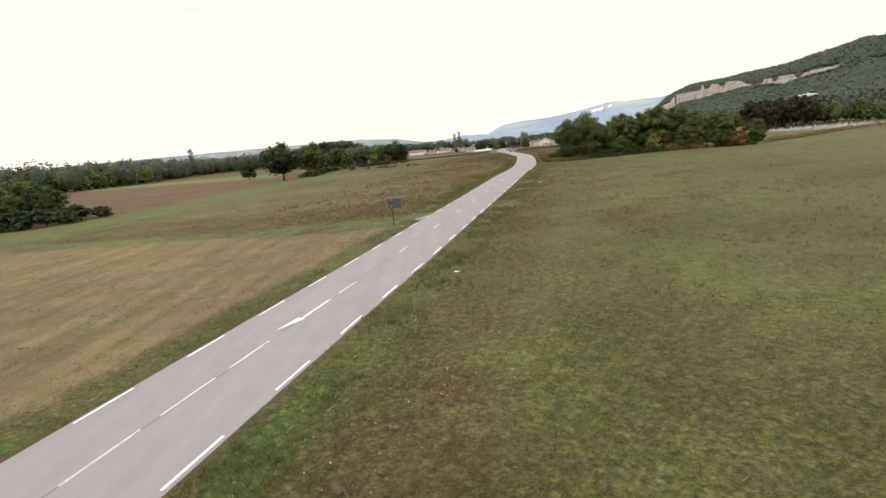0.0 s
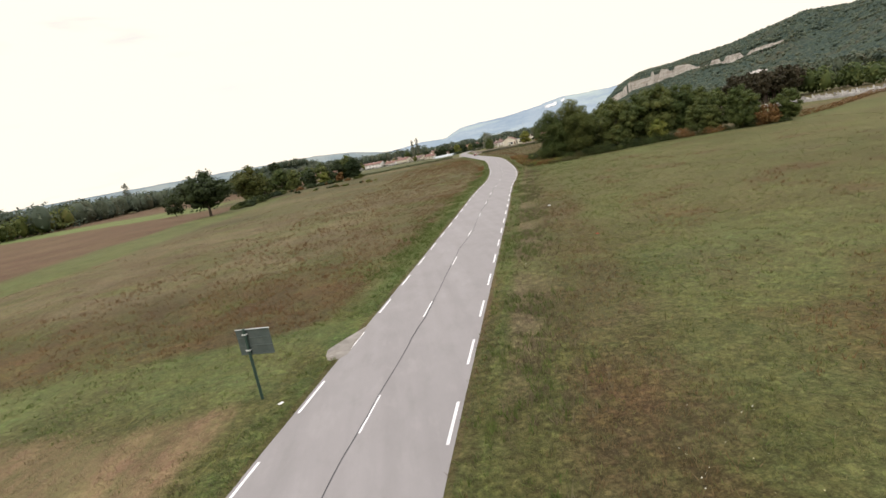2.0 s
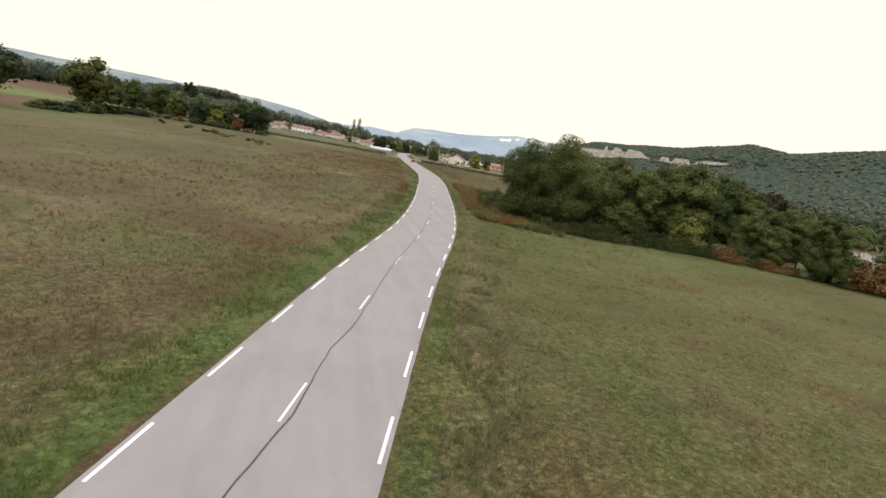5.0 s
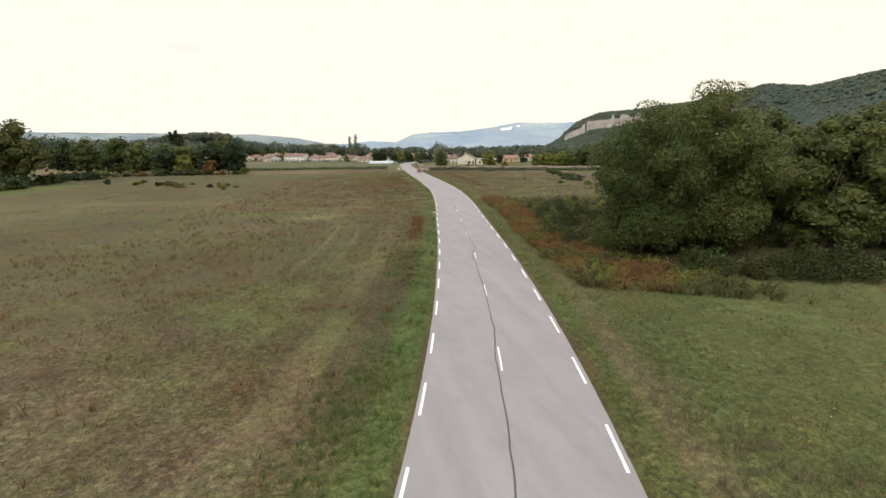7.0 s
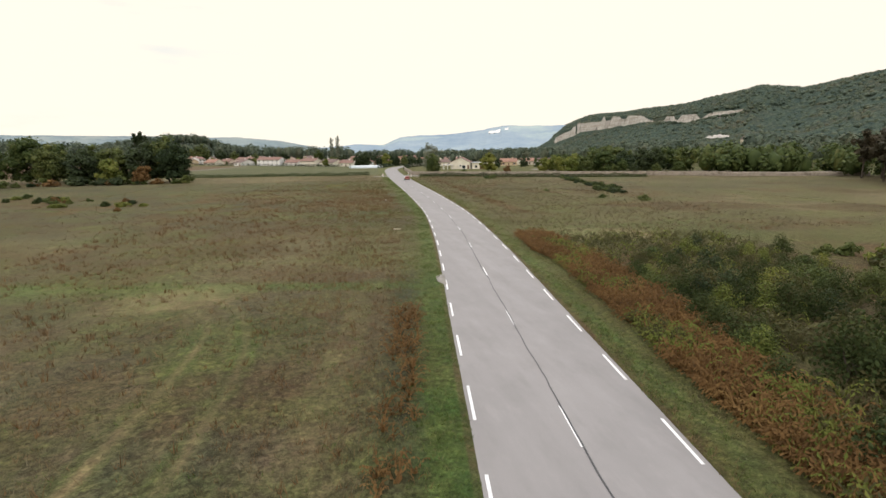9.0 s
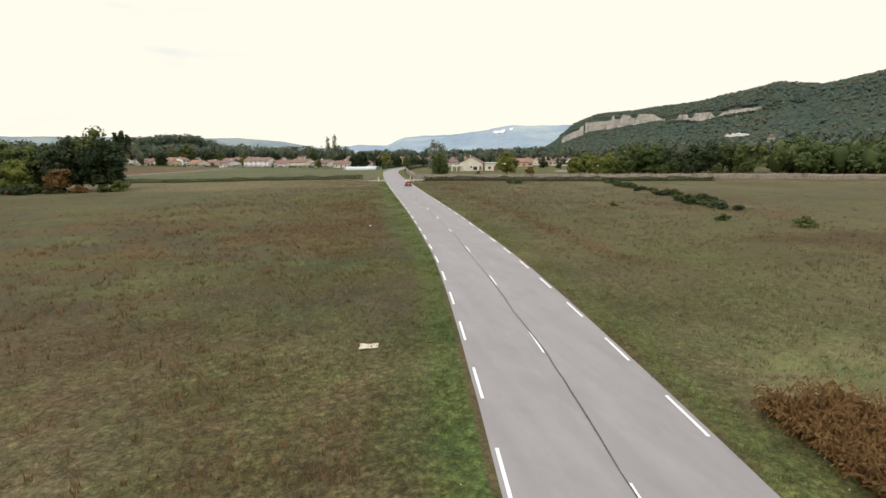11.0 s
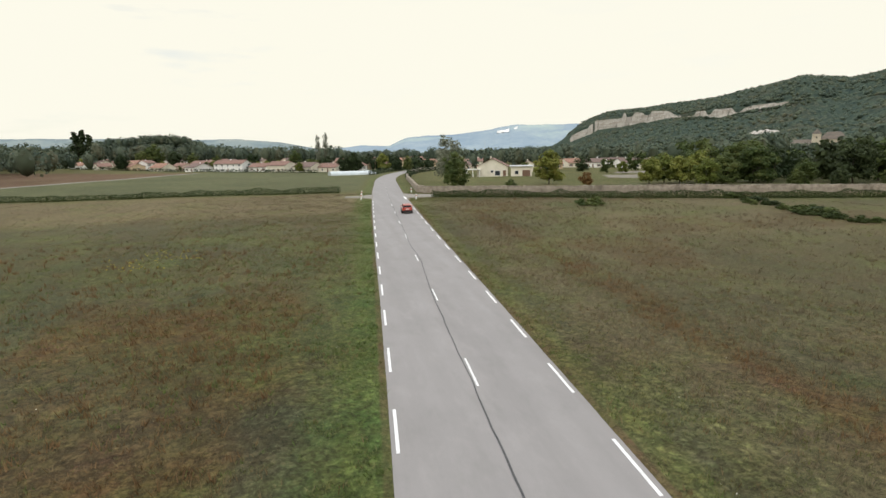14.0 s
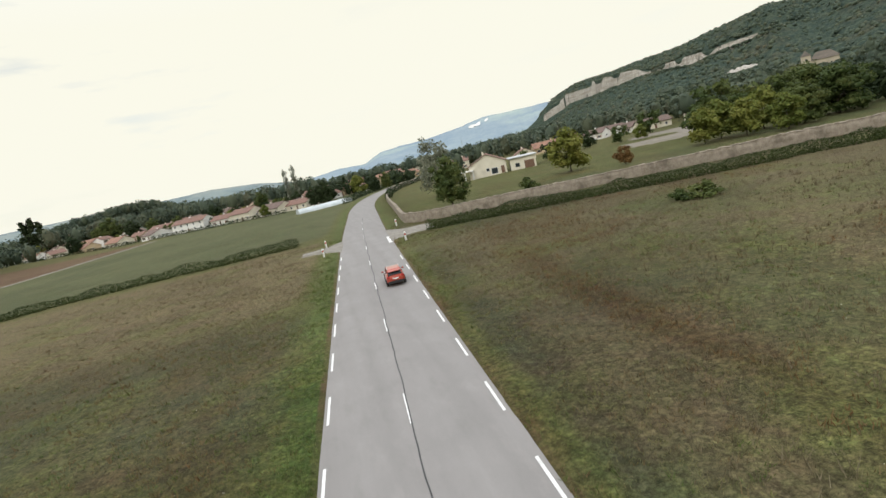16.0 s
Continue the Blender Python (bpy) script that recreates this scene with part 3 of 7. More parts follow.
    stub += right * golden * 0.5 + right * band(y, 249, 258, 2) * band(d, 8, 26, 3) * (0.30 + 0.55 * n3)
    lush += right * band(y, 246, 262, 2) * band(d, 8, 40, 3) * 0.5
    lush += b * step(y, 345, 365) * step(1 - n2, 0.42, 0.66) * (0.12 + 0.34 * n3)
    # lawn behind the wall
    lush += right * step(y + 0.42 * (x - 79), 432, 437) * 0.42 * (y < 560)
    dry += right * step(y + 0.42 * (x - 79), 432, 437) * (0.1 + 0.3 * n2) * (y < 560)
    # left stubble
    q = y - 64.0 - 0.29 * np.clip(-x - 6, 0, 90) + 2.5 * (n2 - 0.5)
    wf = y - 75.3 - 0.29 * np.clip(-x - 24, 0, 90) + 2.0 * (n2 - 0.5)
    hem = np.interp(y, [60, 96, 114, 145, 210, 252, 330], [-68, -61, -58.4, -54.8, -50.8, -49.3, -47]) + 4 * (n2 - 0.5)
    rim = np.interp(y, [80, 96, 126, 142, 195, 265, 340], [-110, -98, -84, -76, -76.5, -72, -68])
    c = left * step(-d, 6.0, 7.6) * (1 - step(q, -1.5, 1.5))
    stub += c * (0.75 + 0.4 * nl)
    lush += c * 0.25 * step(n1, 0.5, 0.8)
    # strip of light grass, then weeds
    verge_strip = left * step(-d, 5.5, 7) * step(q, -1, 1) * (1 - step(wf, -1, 1))
    pale += verge_strip * 0.25
    young += verge_strip * 0.34 * (0.5 + n3)
    lush += verge_strip * 0.35
    late = step(y, 150, 200)
    wd = left * step(-d, 6.5, 9) * step(wf, -1, 1) * (1 - step(y, 294, 300)) * step(x - hem, -1.5, 1.5)
    front = 1 - step(wf + 8 * (n2 - 0.5), 15, 24)
    back = step(wf + 8 * (n2 - 0.5), 12, 22) * (1 - late) * (0.35 + 0.65 * step(-d, 12, 30))
    dry += wd * (0.45 + 0.5 * n2) * (1 - 0.30 * late)
    rust += wd * step(n2 * 0.6 + n3 * 0.4, 0.42, 0.60) * (0.80 - 0.25 * late) * (1 - 0.45 * back)
    rust += wd * front * (0.35 + 0.5 * n3) * step(-d, 9, 14)
    pale += wd * back * (0.50 + 0.60 * step(nl * 0.5 + n2 * 0.5, 0.30, 0.56))
    pale += wd * (step(n1, 0.42, 0.68) * 0.65 + 0.6 * step(n2, 0.60, 0.82)) * (0.5 + 0.6 * n3) * (1 - 0.55 * late) * (0.45 + 0.55 * step(-d, 12, 28)) * (1 - 0.6 * front)
    lush += wd * late * step(vnoise(x, y, 8, 17) * 0.6 + n3 * 0.4, 0.48, 0.66) * 0.32
    lush += wd * (1 - late) * step(vnoise(x, y, 9, 18) * 0.6 + n3 * 0.4, 0.54, 0.70) * 0.40
    pale += wd * late * step(vnoise(x, y, 24, 41) * 0.6 + n2 * 0.4, 0.44, 0.60) * (0.25 + 0.45 * n3)
    pale += wd * step(y, 234, 250) * (1 - step(y, 262, 280)) * (0.15 + 0.40 * nl)
    # the light strip beside the ploughed field, the soil, and the young crop beyond
    light = left * step(hem - x, -1.5, 1.5) * (1 - step(rim - x, -1, 1)) * step(q, 6, 12) * (y < 335)
    lush += light * 0.50
    young += light * (0.22 + 0.25 * n3)
    pale += light * 0.25
    limit = y - 350 - 0.245 * (-149 - x)
    soil += left * step(rim - x, -1, 1) * step(y, 100, 115) * (1 - step(limit, -3, 3)) * step(x, -420, -400)
    young += left * step(rim - x, -1, 1) * step(limit, -3, 3) * (1 - step(limit, 70, 76)) * step(x, -420, -400) * step(-x, 96, 104)
    # mown lanes, wheel tracks and yellow patch
    lane = band(np.abs(y - (234 + (40 - x) * 0.22)), -1, 1.3, 0.6) + band(np.abs(y - (284 + (46 - x) * 0.33)), -1, 1.0, 0.6)
    lush += left * lane * step(-d, 5, 7) * 0.6
    young += left * lane * step(-d, 5, 7) * 0.25
    gold = np.exp(-(((x - 25.5) / 4.6) ** 2 + ((y - 234.2 - 0.2 * (x - 25.5)) / 3.2) ** 4))
    stub += gold * (0.85 + 0.5 * n3)
    young += gold * (0.10 + 0.4 * n3)
    lush += gold * 0.65
    # two ruts that leave the mown edge and swing round to the yellow patch
    for off, start, span in ((13.7, 214, 18), (16.6, 220, 12), (14.6, 214, 18), (17.7, 220, 12)):
        faint = 1.0 if off in (13.7, 16.6) else 0.45
        rut = -d - off - 0.06 * np.clip(y - 205, 0, 60) - 4.5 * np.clip((y - start) / span, 0, 2) ** 3 + 0.35 * (vnoise(y, 0, 7, 16) - 0.5)
        on = left * band(y, 150, 233, 4) * faint * (0.55 + 0.45 * step(y, 196, 210))
        broken = 0.45 + 0.8 * vnoise(x, y, 6, 19)
        stub += on * band(np.abs(rut), -1, 0.24, 0.2) * (0.42 + 0.40 * n3) * broken
        pale += on * band(np.abs(rut), -1, 0.45, 0.3) * 0.75 * broken
        lush += on * band(np.abs(rut), -1, 0.65, 0.3) * 0.28
        rank += on * band(np.abs(np.abs(rut) - 0.75), -1, 0.25, 0.2) * 0.5
    pale += left * band(-d + 0.6 * (n3 - 0.5), 8.9, 10.9, 0.4) * band(y, 158, 236, 6) * 0.75 * (0.5 + n3)
    stub += left * band(-d + 0.6 * (n3 - 0.5), 8.9, 10.9, 0.4) * band(y, 158, 236, 6) * 0.36 * (0.3 + n3)
    lush += left * band(-d + 0.6 * (n3 - 0.5), 8.9, 10.9, 0.4) * band(y, 158, 236, 6) * 0.30
    pale += left * np.exp(-(((x - 19) / 11) ** 2 + ((y - 222) / 7) ** 2)) * 0.55 * (0.4 + n3)
    # left fallow up to the hedge
    e = left * step(-d, 6.4, 9) * band(y, 292, 440, 6)
    dry += e * (0.12 + 0.40 * n2) * (1 - 0.5 * step(y, 325, 350))
    straw = step(y, 372, 402)
    rust += e * step(n2 * 0.5 + n3 * 0.5, 0.45, 0.64) * 0.75 * (1 - 0.85 * straw) * (1 - 0.75 * step(y, 318, 345))
    rank += e * (1 - step(y, 345, 372)) * 0.5
    rust += e * (1 - step(y + 6 * (n2 - 0.5), 338, 352)) * (0.15 + 0.75 * step(n2 * 0.45 + n3 * 0.55, 0.36, 0.56)) * step(-d, 8, 10)
    rust += e * band(-d, 8.2, 21, 2) * (0.3 + 0.5 * n2) * (1 - step(y, 322, 345))
    lush += e * band(y, 325, 388, 12) * (0.06 + 0.26 * n2) * (0.4 + n3)
    young += np.exp(-(((x - 39) / 3.0) ** 2 + ((y - 357.5) / 4.0) ** 2)) * (0.2 + 0.4 * n3)
    pale += np.exp(-(((x - 46.5) / 3.0) ** 2 + ((y - 371.5) / 1.8) ** 2)) * 0.7
    rank += e * (1 - straw) * (0.5 + 0.6 * (1 - step(y, 335, 355)))
    pale += e * (step(y, 375, 405) * 1.0 + 0.32 * step(n1, 0.45, 0.7) * (0.3 + 0.7 * n3))
    lush += e * 0.12 * step(1 - n1, 0.50, 0.7) * (0.3 + n3) * (1 - 0.8 * straw)
    # crop and soil beyond the hedge
    f = left * step(y, 446, 450) * (y < 690)
    edge = x + 62 - (y - 506) * 0.26
    crop += f * step(edge, 0, 2) * step(-d, 6.5, 8) * 0.8
    soil += f * (1 - step(edge, -3, -1)) * (1 - step(y + 0.25 * x, 640, 650))
    for arr in (dry, lush, pale, stub, rust, soil, crop, young, rank):
        np.clip(arr, 0, 1, out=arr)
    return dry, lush, pale, stub, rust, soil, crop, young, rank


def paint_cover(me, x, y):
    dry, lush, pale, stub, rust, soil, crop, young, rank = cover(x, y)
    one = np.ones_like(dry)
    for name, cols in (("cover_a", (dry, lush, pale)), ("cover_b", (stub, rust, rank)), ("cover_c", (soil, crop, young))):
        at = me.attributes.new(name, "FLOAT_COLOR", "POINT")
        at.data.foreach_set("color", np.stack([*cols, one], 1).astype(np.float32).ravel())


def sheet(name, X, Y, Z, material, **kw):
    """A grid of quads from 2D arrays."""
    r, c = X.shape
    i = np.arange(r * c).reshape(r, c)
    faces = np.stack([i[:-1, :-1], i[:-1, 1:], i[1:, 1:], i[1:, :-1]], -1).reshape(-1, 4)
    return build(name, np.stack([X, Y, Z], -1).reshape(-1, 3), faces, material, smooth=True, **kw)


def growing(a, b, n):
    return a + (b - a) * (np.linspace(0, 1, n) ** 2.2)


gx = np.concatenate([growing(-260, -4800, 16)[::-1][:-1], np.arange(-260, -60, 4.0), np.arange(-60, 150, 1.5), np.arange(150, 320, 5.0), growing(320, 4800, 16)])
gy = np.concatenate([growing(-60, -2500, 10)[::-1][:-1], np.arange(-60, 470, 1.8), np.arange(470, 700, 5.0), growing(700, 4900, 18)])
GX, GY = np.meshgrid(gx, gy)
GZ = ground_z(GX.ravel(), GY.ravel()).reshape(GX.shape)
ground = sheet("ground", GX, GY, GZ, M_GROUND, label="flat autumn farmland of meadow, fallow and stubble", category="ground", kind="structure")
paint_cover(ground.data, GX.ravel(), GY.ravel())

# road: a slightly crowned strip with ragged edges
ss = np.arange(0, s_dense[-1], 1.5)
ds = np.array([-4.06, -3.86, -2.0, 0.0, 2.0, 3.92, 4.13])
RX, RY, RZ = [], [], []
for s in ss:
    jl, jr = (0.16 * (vnoise(s, q, 2.3, 21 + q) - 0.5) + 0.14 * (vnoise(s, q, 11, 23) - 0.5) for q in (0, 1))
    row = ds.copy()
    row[0] += jl
    row[-1] += jr
    x, y = road_point(s, row)
    RX.append(x), RY.append(y), RZ.append([-0.06, 0.0, 0.03, 0.045, 0.03, 0.0, -0.06])
road = sheet("road", np.array(RX), np.array(RY), np.array(RZ), M_ASPHALT, label="pale grey worn asphalt country road", category="road", kind="structure")


def road_z(d):
    return float(np.interp(abs(d), [0, 2, 3.75], [0.045, 0.03, 0.0]))


# verges: narrow strips with their own fine grid
for side, nm in ((-1, "left"), (1, "right")):
    sv, dv = np.arange(2, s_at(640), 1.6), np.array([3.84, 4.15, 4.3, 4.6, 5.1, 5.8, 6.6, 7.5, 8.5, 9.4])
    VX, VY = (np.array(q) for q in zip(*[road_point(s, side * dv) for s in sv]))
    VZ = ground_z(VX.ravel(), VY.ravel()).reshape(VX.shape) + 0.05 + 0.09 * (vnoise(VX, VY, 0.9, 24) - 0.3) * np.array([0, 0.6, 0.8, 1, 1, 1, 1, 1, 0.7, 0])
    VZ[:, 0], VZ[:, -1] = -0.02, VZ[:, -1] - 0.16
    v = sheet("verge_" + nm, VX, VY, VZ, M_GROUND, label="grassy road verge with weeds and bare earth", category="verge", kind="structure")
    paint_cover(v.data, VX.ravel(), VY.ravel())

# the mown edge of the left field, with its wheel tracks
sv, dv = np.arange(s_at(148), s_at(242), 0.8), -np.arange(7.2, 24.4, 0.26)
VX, VY = (np.array(q) for q in zip(*[road_point(s, dv) for s in sv]))
rise_ = np.interp(-dv, [7.2, 8.6, 9.6, 23.4, 24.2], [-0.10, 0.0, 0.03, 0.03, -0.12])
VZ = ground_z(VX.ravel(), VY.ravel()).reshape(VX.shape) + rise_ + 0.02 * (vnoise(VX, VY, 0.8, 25) - 0.5)
VZ[0], VZ[-1] = VZ[0] - 0.15, VZ[-1] - 0.15
v = sheet("mown_strip", VX, VY, VZ, M_GROUND, label="mown field edge with two pale wheel tracks", category="ground", kind="structure")
paint_cover(v.data, VX.ravel(), VY.ravel())

# sealed joint that wanders along the middle
cs = np.arange(s_at(12), s_at(470), 0.4)
cy_c = np.interp(cs, s_dense, ys_dense)
SEAL_Y = [12, 34, 38, 45, 52, 60, 66, 73, 82, 90, 99, 104, 115, 119, 122, 126, 128, 131, 136, 142, 160, 174, 178, 184, 194, 198.5, 200.5, 202, 208, 226, 232, 241, 261, 271, 286, 297, 309, 325, 341, 347, 351.5, 355, 360, 366, 388, 470]
SEAL_D = [-.06, .02, -.12, -.02, -.06, -.16, -.05, .04, -.12, -.28, .22, .03, -.2, .0, .22, .0, -.12, .25, .22, -.04, -.15, -.26, -.06, -.14, -.22, -.4, -.1, .2, -.06, -.02, -.12, -.24, .0, -.22, -.34, -.08, -.18, -.27, -.24, -.03, .22, .18, -.11, -.02, .02, .0]
close = step(cs, s_at(30), s_at(60))
co = np.interp(cy_c, SEAL_Y, SEAL_D) + (0.3 + 0.7 * close) * (0.10 * (vnoise(cs, 0, 3.1, 32) - 0.5) + 0.05 * (vnoise(cs, 0, 0.9, 34) - 0.5))
cw = 0.016 + 0.019 * step(cs, s_at(40), s_at(75)) * (0.35 + 1.0 * vnoise(cs, 0, 4, 33))
cx0, cy0 = road_point(cs, co - cw)
cx1, cy1 = road_point(cs, co + cw)
sheet("crack_seal", np.stack([cx0, cx1], 1), np.stack([cy0, cy1], 1), np.full((len(cs), 2), 0.053), M_SEAL, label="dark sealed joint wandering along the road", category="crack seal", kind="structure")


# painted lines: each stripe is a thin slab of paint under the road
def stripe(s0, s1, d, half, name="stripe"):
    n = 4
    vs, fs = [], []
    for i in range(n):
        s = s0 + (s1 - s0) * i / (n - 1)
        for e in (-half, half):
            x, y = road_point(s, d + e)
            vs += [(float(x), float(y), road_z(d) + 0.008), (float(x), float(y), road_z(d) - 0.002)]
    for i in range(n - 1):
        a, b = 4 * i, 4 * i + 4
        fs += [(a, a + 2, b + 2, b), (a + 1, a, b, b + 1), (a + 2, a + 3, b + 3, b + 2)]
    fs += [(0, 1, 3, 2), (4 * n - 4, 4 * n - 2, 4 * n - 1, 4 * n - 3)]
    return build(name, vs, fs, M_PAINT, road)

for i in range(-8, 62):
    stripe(107.86 + 6.5 * i - 3.0, 107.86 + 6.5 * i, -3.67, 0.062)
for i in range(-7, 62):
    stripe(98.03 + 6.5 * i - 3.0, 98.03 + 6.5 * i, 3.67, 0.062)
for i in range(0, 34):
    stripe(118.71 + 13 * i - 3.0, 118.71 + 13 * i, -0.07, 0.048)
for y0, y1 in ((5.0, 8.2), (9.2, 12.4), (13.4, 16.6), (17.6, 20.8), (21.8, 25.1)):
    stripe(s_at(y0), s_at(y1), -0.07, 0.048)
# give-way bar where the lane joins
stripe(s_at(417.5), s_at(424.5), 3.55, 0.24, "bar")


def lane_arrow():
    """Slender merging arrow: a shaft and a long barbed head."""
    s_tail, s_neck, s_tip = s_at(32.2), s_at(28.6), s_at(26.7)
    outline = [(s_tail, 0.02), (s_tail, -0.12), (s_neck, -0.16), (s_neck + 0.15, -0.42), (s_tip, -0.62), (s_neck - 0.2, 0.12), (s_neck, 0.0)]
    pts = [road_point(s, d) for s, d in outline]
    n = len(pts)
    vs = [(float(x), float(y), 0.056) for x, y in pts] + [(float(x), float(y), 0.044) for x, y in pts]
    fs = [tuple(range(n))] + [(i, n + i, n + (i + 1) % n, (i + 1) % n) for i in range(n)]
    return build("arrow", vs, fs, M_PAINT, road)


lane_arrow()


def patch(name, pts, z, material, label, category):
    """A gravel apron: a fan with a ragged rim, thick enough to rest on the ground."""
    cx, cy = sum(p[0] for p in pts) / len(pts), sum(p[1] for p in pts) / len(pts)
    rim = []
    for i, (x0, y0) in enumerate(pts):
        x1, y1 = pts[(i + 1) % len(pts)]
        k = max(2, int(math.hypot(x1 - x0, y1 - y0) / 0.8))
        for j in range(k):
            f = j / k
            x, y = x0 + (x1 - x0) * f, y0 + (y1 - y0) * f
            g = 1 + 0.10 * (random.random() - 0.5)
            rim.append((cx + (x - cx) * g, cy + (y - cy) * g))
    n = len(rim)
    inner = [(cx + (x - cx) * 0.8, cy + (y - cy) * 0.8) for x, y in rim]
    vs = [(x, y, -0.12) for x, y in rim] + [(x, y, z) for x, y in inner] + [(cx, cy, z + 0.01)]
    fs = []
    for i in range(n):
        j = (i + 1) % n
        fs += [(i, j, n + j, n + i), (n + i, n + j, 2 * n)]
    return build(name, vs, fs, material, label=label, category=category, kind="structure", smooth=True)


def along(y, d):
    x, yy = road_point(s_at(y), d)
    return float(x), float(yy)


patch("gravel_pull_off", [along(66.6, -3.5), along(65.6, -4.2), along(65.8, -5.2), along(67.2, -5.4), along(69.0, -4.7), along(71.5, -3.6)], 0.07, M_GRAVEL, "pale gravel lay-by worn into the verge", "gravel")
patch("gravel_spot", [along(232.3, -3.6), along(233, -4.4), along(235.0, -4.6), along(236.4, -3.7)], 0.07, M_GRAVEL, "small gravel patch beside the road", "gravel")
patch("farm_lane_left", [along(419.5, -3.4), along(421.5, -5.5), along(424.5, -10.5), along(428.0, -10.5), along(428.5, -6.0), along(433.0, -3.4)], 0.15, M_GRAVEL, "gravel mouth of a farm track", "lane")
patch("farm_lane_right", [along(417.0, 3.4), along(420.0, 6.0), along(421.5, 11.5), along(428.5, 11.5), along(429.5, 6.0), along(434.0, 3.4)], 0.15, M_GRAVEL, "pale lane joining the road by the wall", "lane")


# ---- plants ----
rng = np.random.RandomState(7)


def leaf_quads(centres, normals, size, rng, slender=0.6, loose=0.55):
    """One bent-free leaf spray a point: a rhomb turned roughly to its normal."""
    n = len(centres)
    nr = normals + rng.normal(0, loose, (n, 3))
    nr /= np.linalg.norm(nr, axis=1)[:, None] + 1e-9
    a = np.cross(nr, rng.normal(0, 1, (n, 3)))
    a /= np.linalg.norm(a, axis=1)[:, None] + 1e-9
    b = np.cross(nr, a)
    sz = size * (0.6 + 0.8 * rng.rand(n))[:, None]
    v = np.stack([centres - a * sz, centres + b * sz * slender, centres + a * sz, centres - b * sz * slender], 1)
    v[:, 1] += nr * sz * 0.25
    v[:, 3] -= nr * sz * 0.10
    return v.reshape(-1, 3), np.arange(4 * n).reshape(n, 4)


def ico(sub):
    bm = bmesh.new()
    bmesh.ops.create_icosphere(bm, subdivisions=sub, radius=1.0)
    v, f = np.array([q.co[:] for q in bm.verts]), np.array([[q.index for q in t.verts] for t in bm.faces])
    bm.free()
    return v, f


ICO_V, ICO_F = ico(1)
ICO2_V, ICO2_F = ico(2)


def with_hulls(v, f, centres, radii, r, fine=False):
    """Adds the closed inner leaf mass of each lobe to its leaf sprays."""
    iv, tf = (ICO2_V, ICO2_F) if fine else (ICO_V, ICO_F)
    n, k = len(centres), len(iv)
    hv = centres[:, None, :] + iv[None] * radii[:, None, :] * (0.80 + 0.36 * r.rand(n, k, 1))
    hf = tf[None] + (np.arange(n) * k)[:, None, None] + len(v)
    return np.concatenate([v, hv.reshape(-1, 3)]), f.tolist() + hf.reshape(-1, 3).tolist()


def crown_cloud(height, radius, base, lobes, leaves, leaf, seed, squash=1.0, top_heavy=0.55, lobe=1.0, airy=False):
    """Leaf sprays on the outside of many lobes that fill an uneven crown from base to height."""
    r = np.random.RandomState(seed)
    cz = base + (height - base) * top_heavy
    half = (height - base) / 2
    cs, rs = [], []
    for i in range(lobes):
        while True:
            p = r.uniform(-1, 1, 3)
            if 0.25 < np.linalg.norm(p) < 1:
                break
        k = 0.78 + 0.3 * r.rand()
        if height < 4:
            p[2] = abs(p[2]) ** 1.5 * 1.8 - 1.05
            k *= 1.05 - 0.30 * (p[2] + 1)
        elif base < 1.1 and r.rand() < 0.22:
            p[2] = -0.95 + 0.35 * r.rand()
            p[:2] *= 0.9 / (np.linalg.norm(p[:2]) + 0.2)
        c = np.array([p[0] * radius * k, p[1] * radius * k, base + half + p[2] * half * 0.86])
        taper = 1 - 0.35 * max(0, (c[2] - cz) / half) ** 2
        c[:2] *= taper
        cs.append(c)
        rs.append(radius * (0.22 + 0.20 * r.rand()) * lobe)
    cs, rs = np.array(cs), np.array(rs)
    pick = r.choice(lobes, leaves, p=rs**2 / (rs**2).sum())
    dirs = r.normal(0, 1, (leaves, 3))
    dirs[:, 2] = dirs[:, 2] * 0.9 + 0.35
    dirs /= np.linalg.norm(dirs, axis=1)[:, None]
    depth = np.where(r.rand(leaves) < 0.8, 0.86 + 0.2 * r.rand(leaves), 0.3 + 0.5 * r.rand(leaves))
    pts = cs[pick] + dirs * (rs[pick] * depth)[:, None] * np.array([1, 1, 0.8 * squash])
    pts[:, 2] = np.maximum(pts[:, 2], base * 0.6 + 0.1)
    v, f = leaf_quads(pts, dirs + np.array([0, 0, 0.35]), leaf, r)
    if airy:
        return (v, f.tolist()), cs
    rh = np.stack([rs, rs, rs * 0.8 * squash], 1) * 0.66
    low = base * 0.6 + 0.15 + rh[:, 2]
    hc = cs.copy()
    hc[:, 2] = np.maximum(hc[:, 2], low)
    return with_hulls(v, f, hc, rh * (0.46 if leaves > 20000 else 0.72 if leaf < 0.1 else 1.0), r, 7000 < leaves < 20000), cs


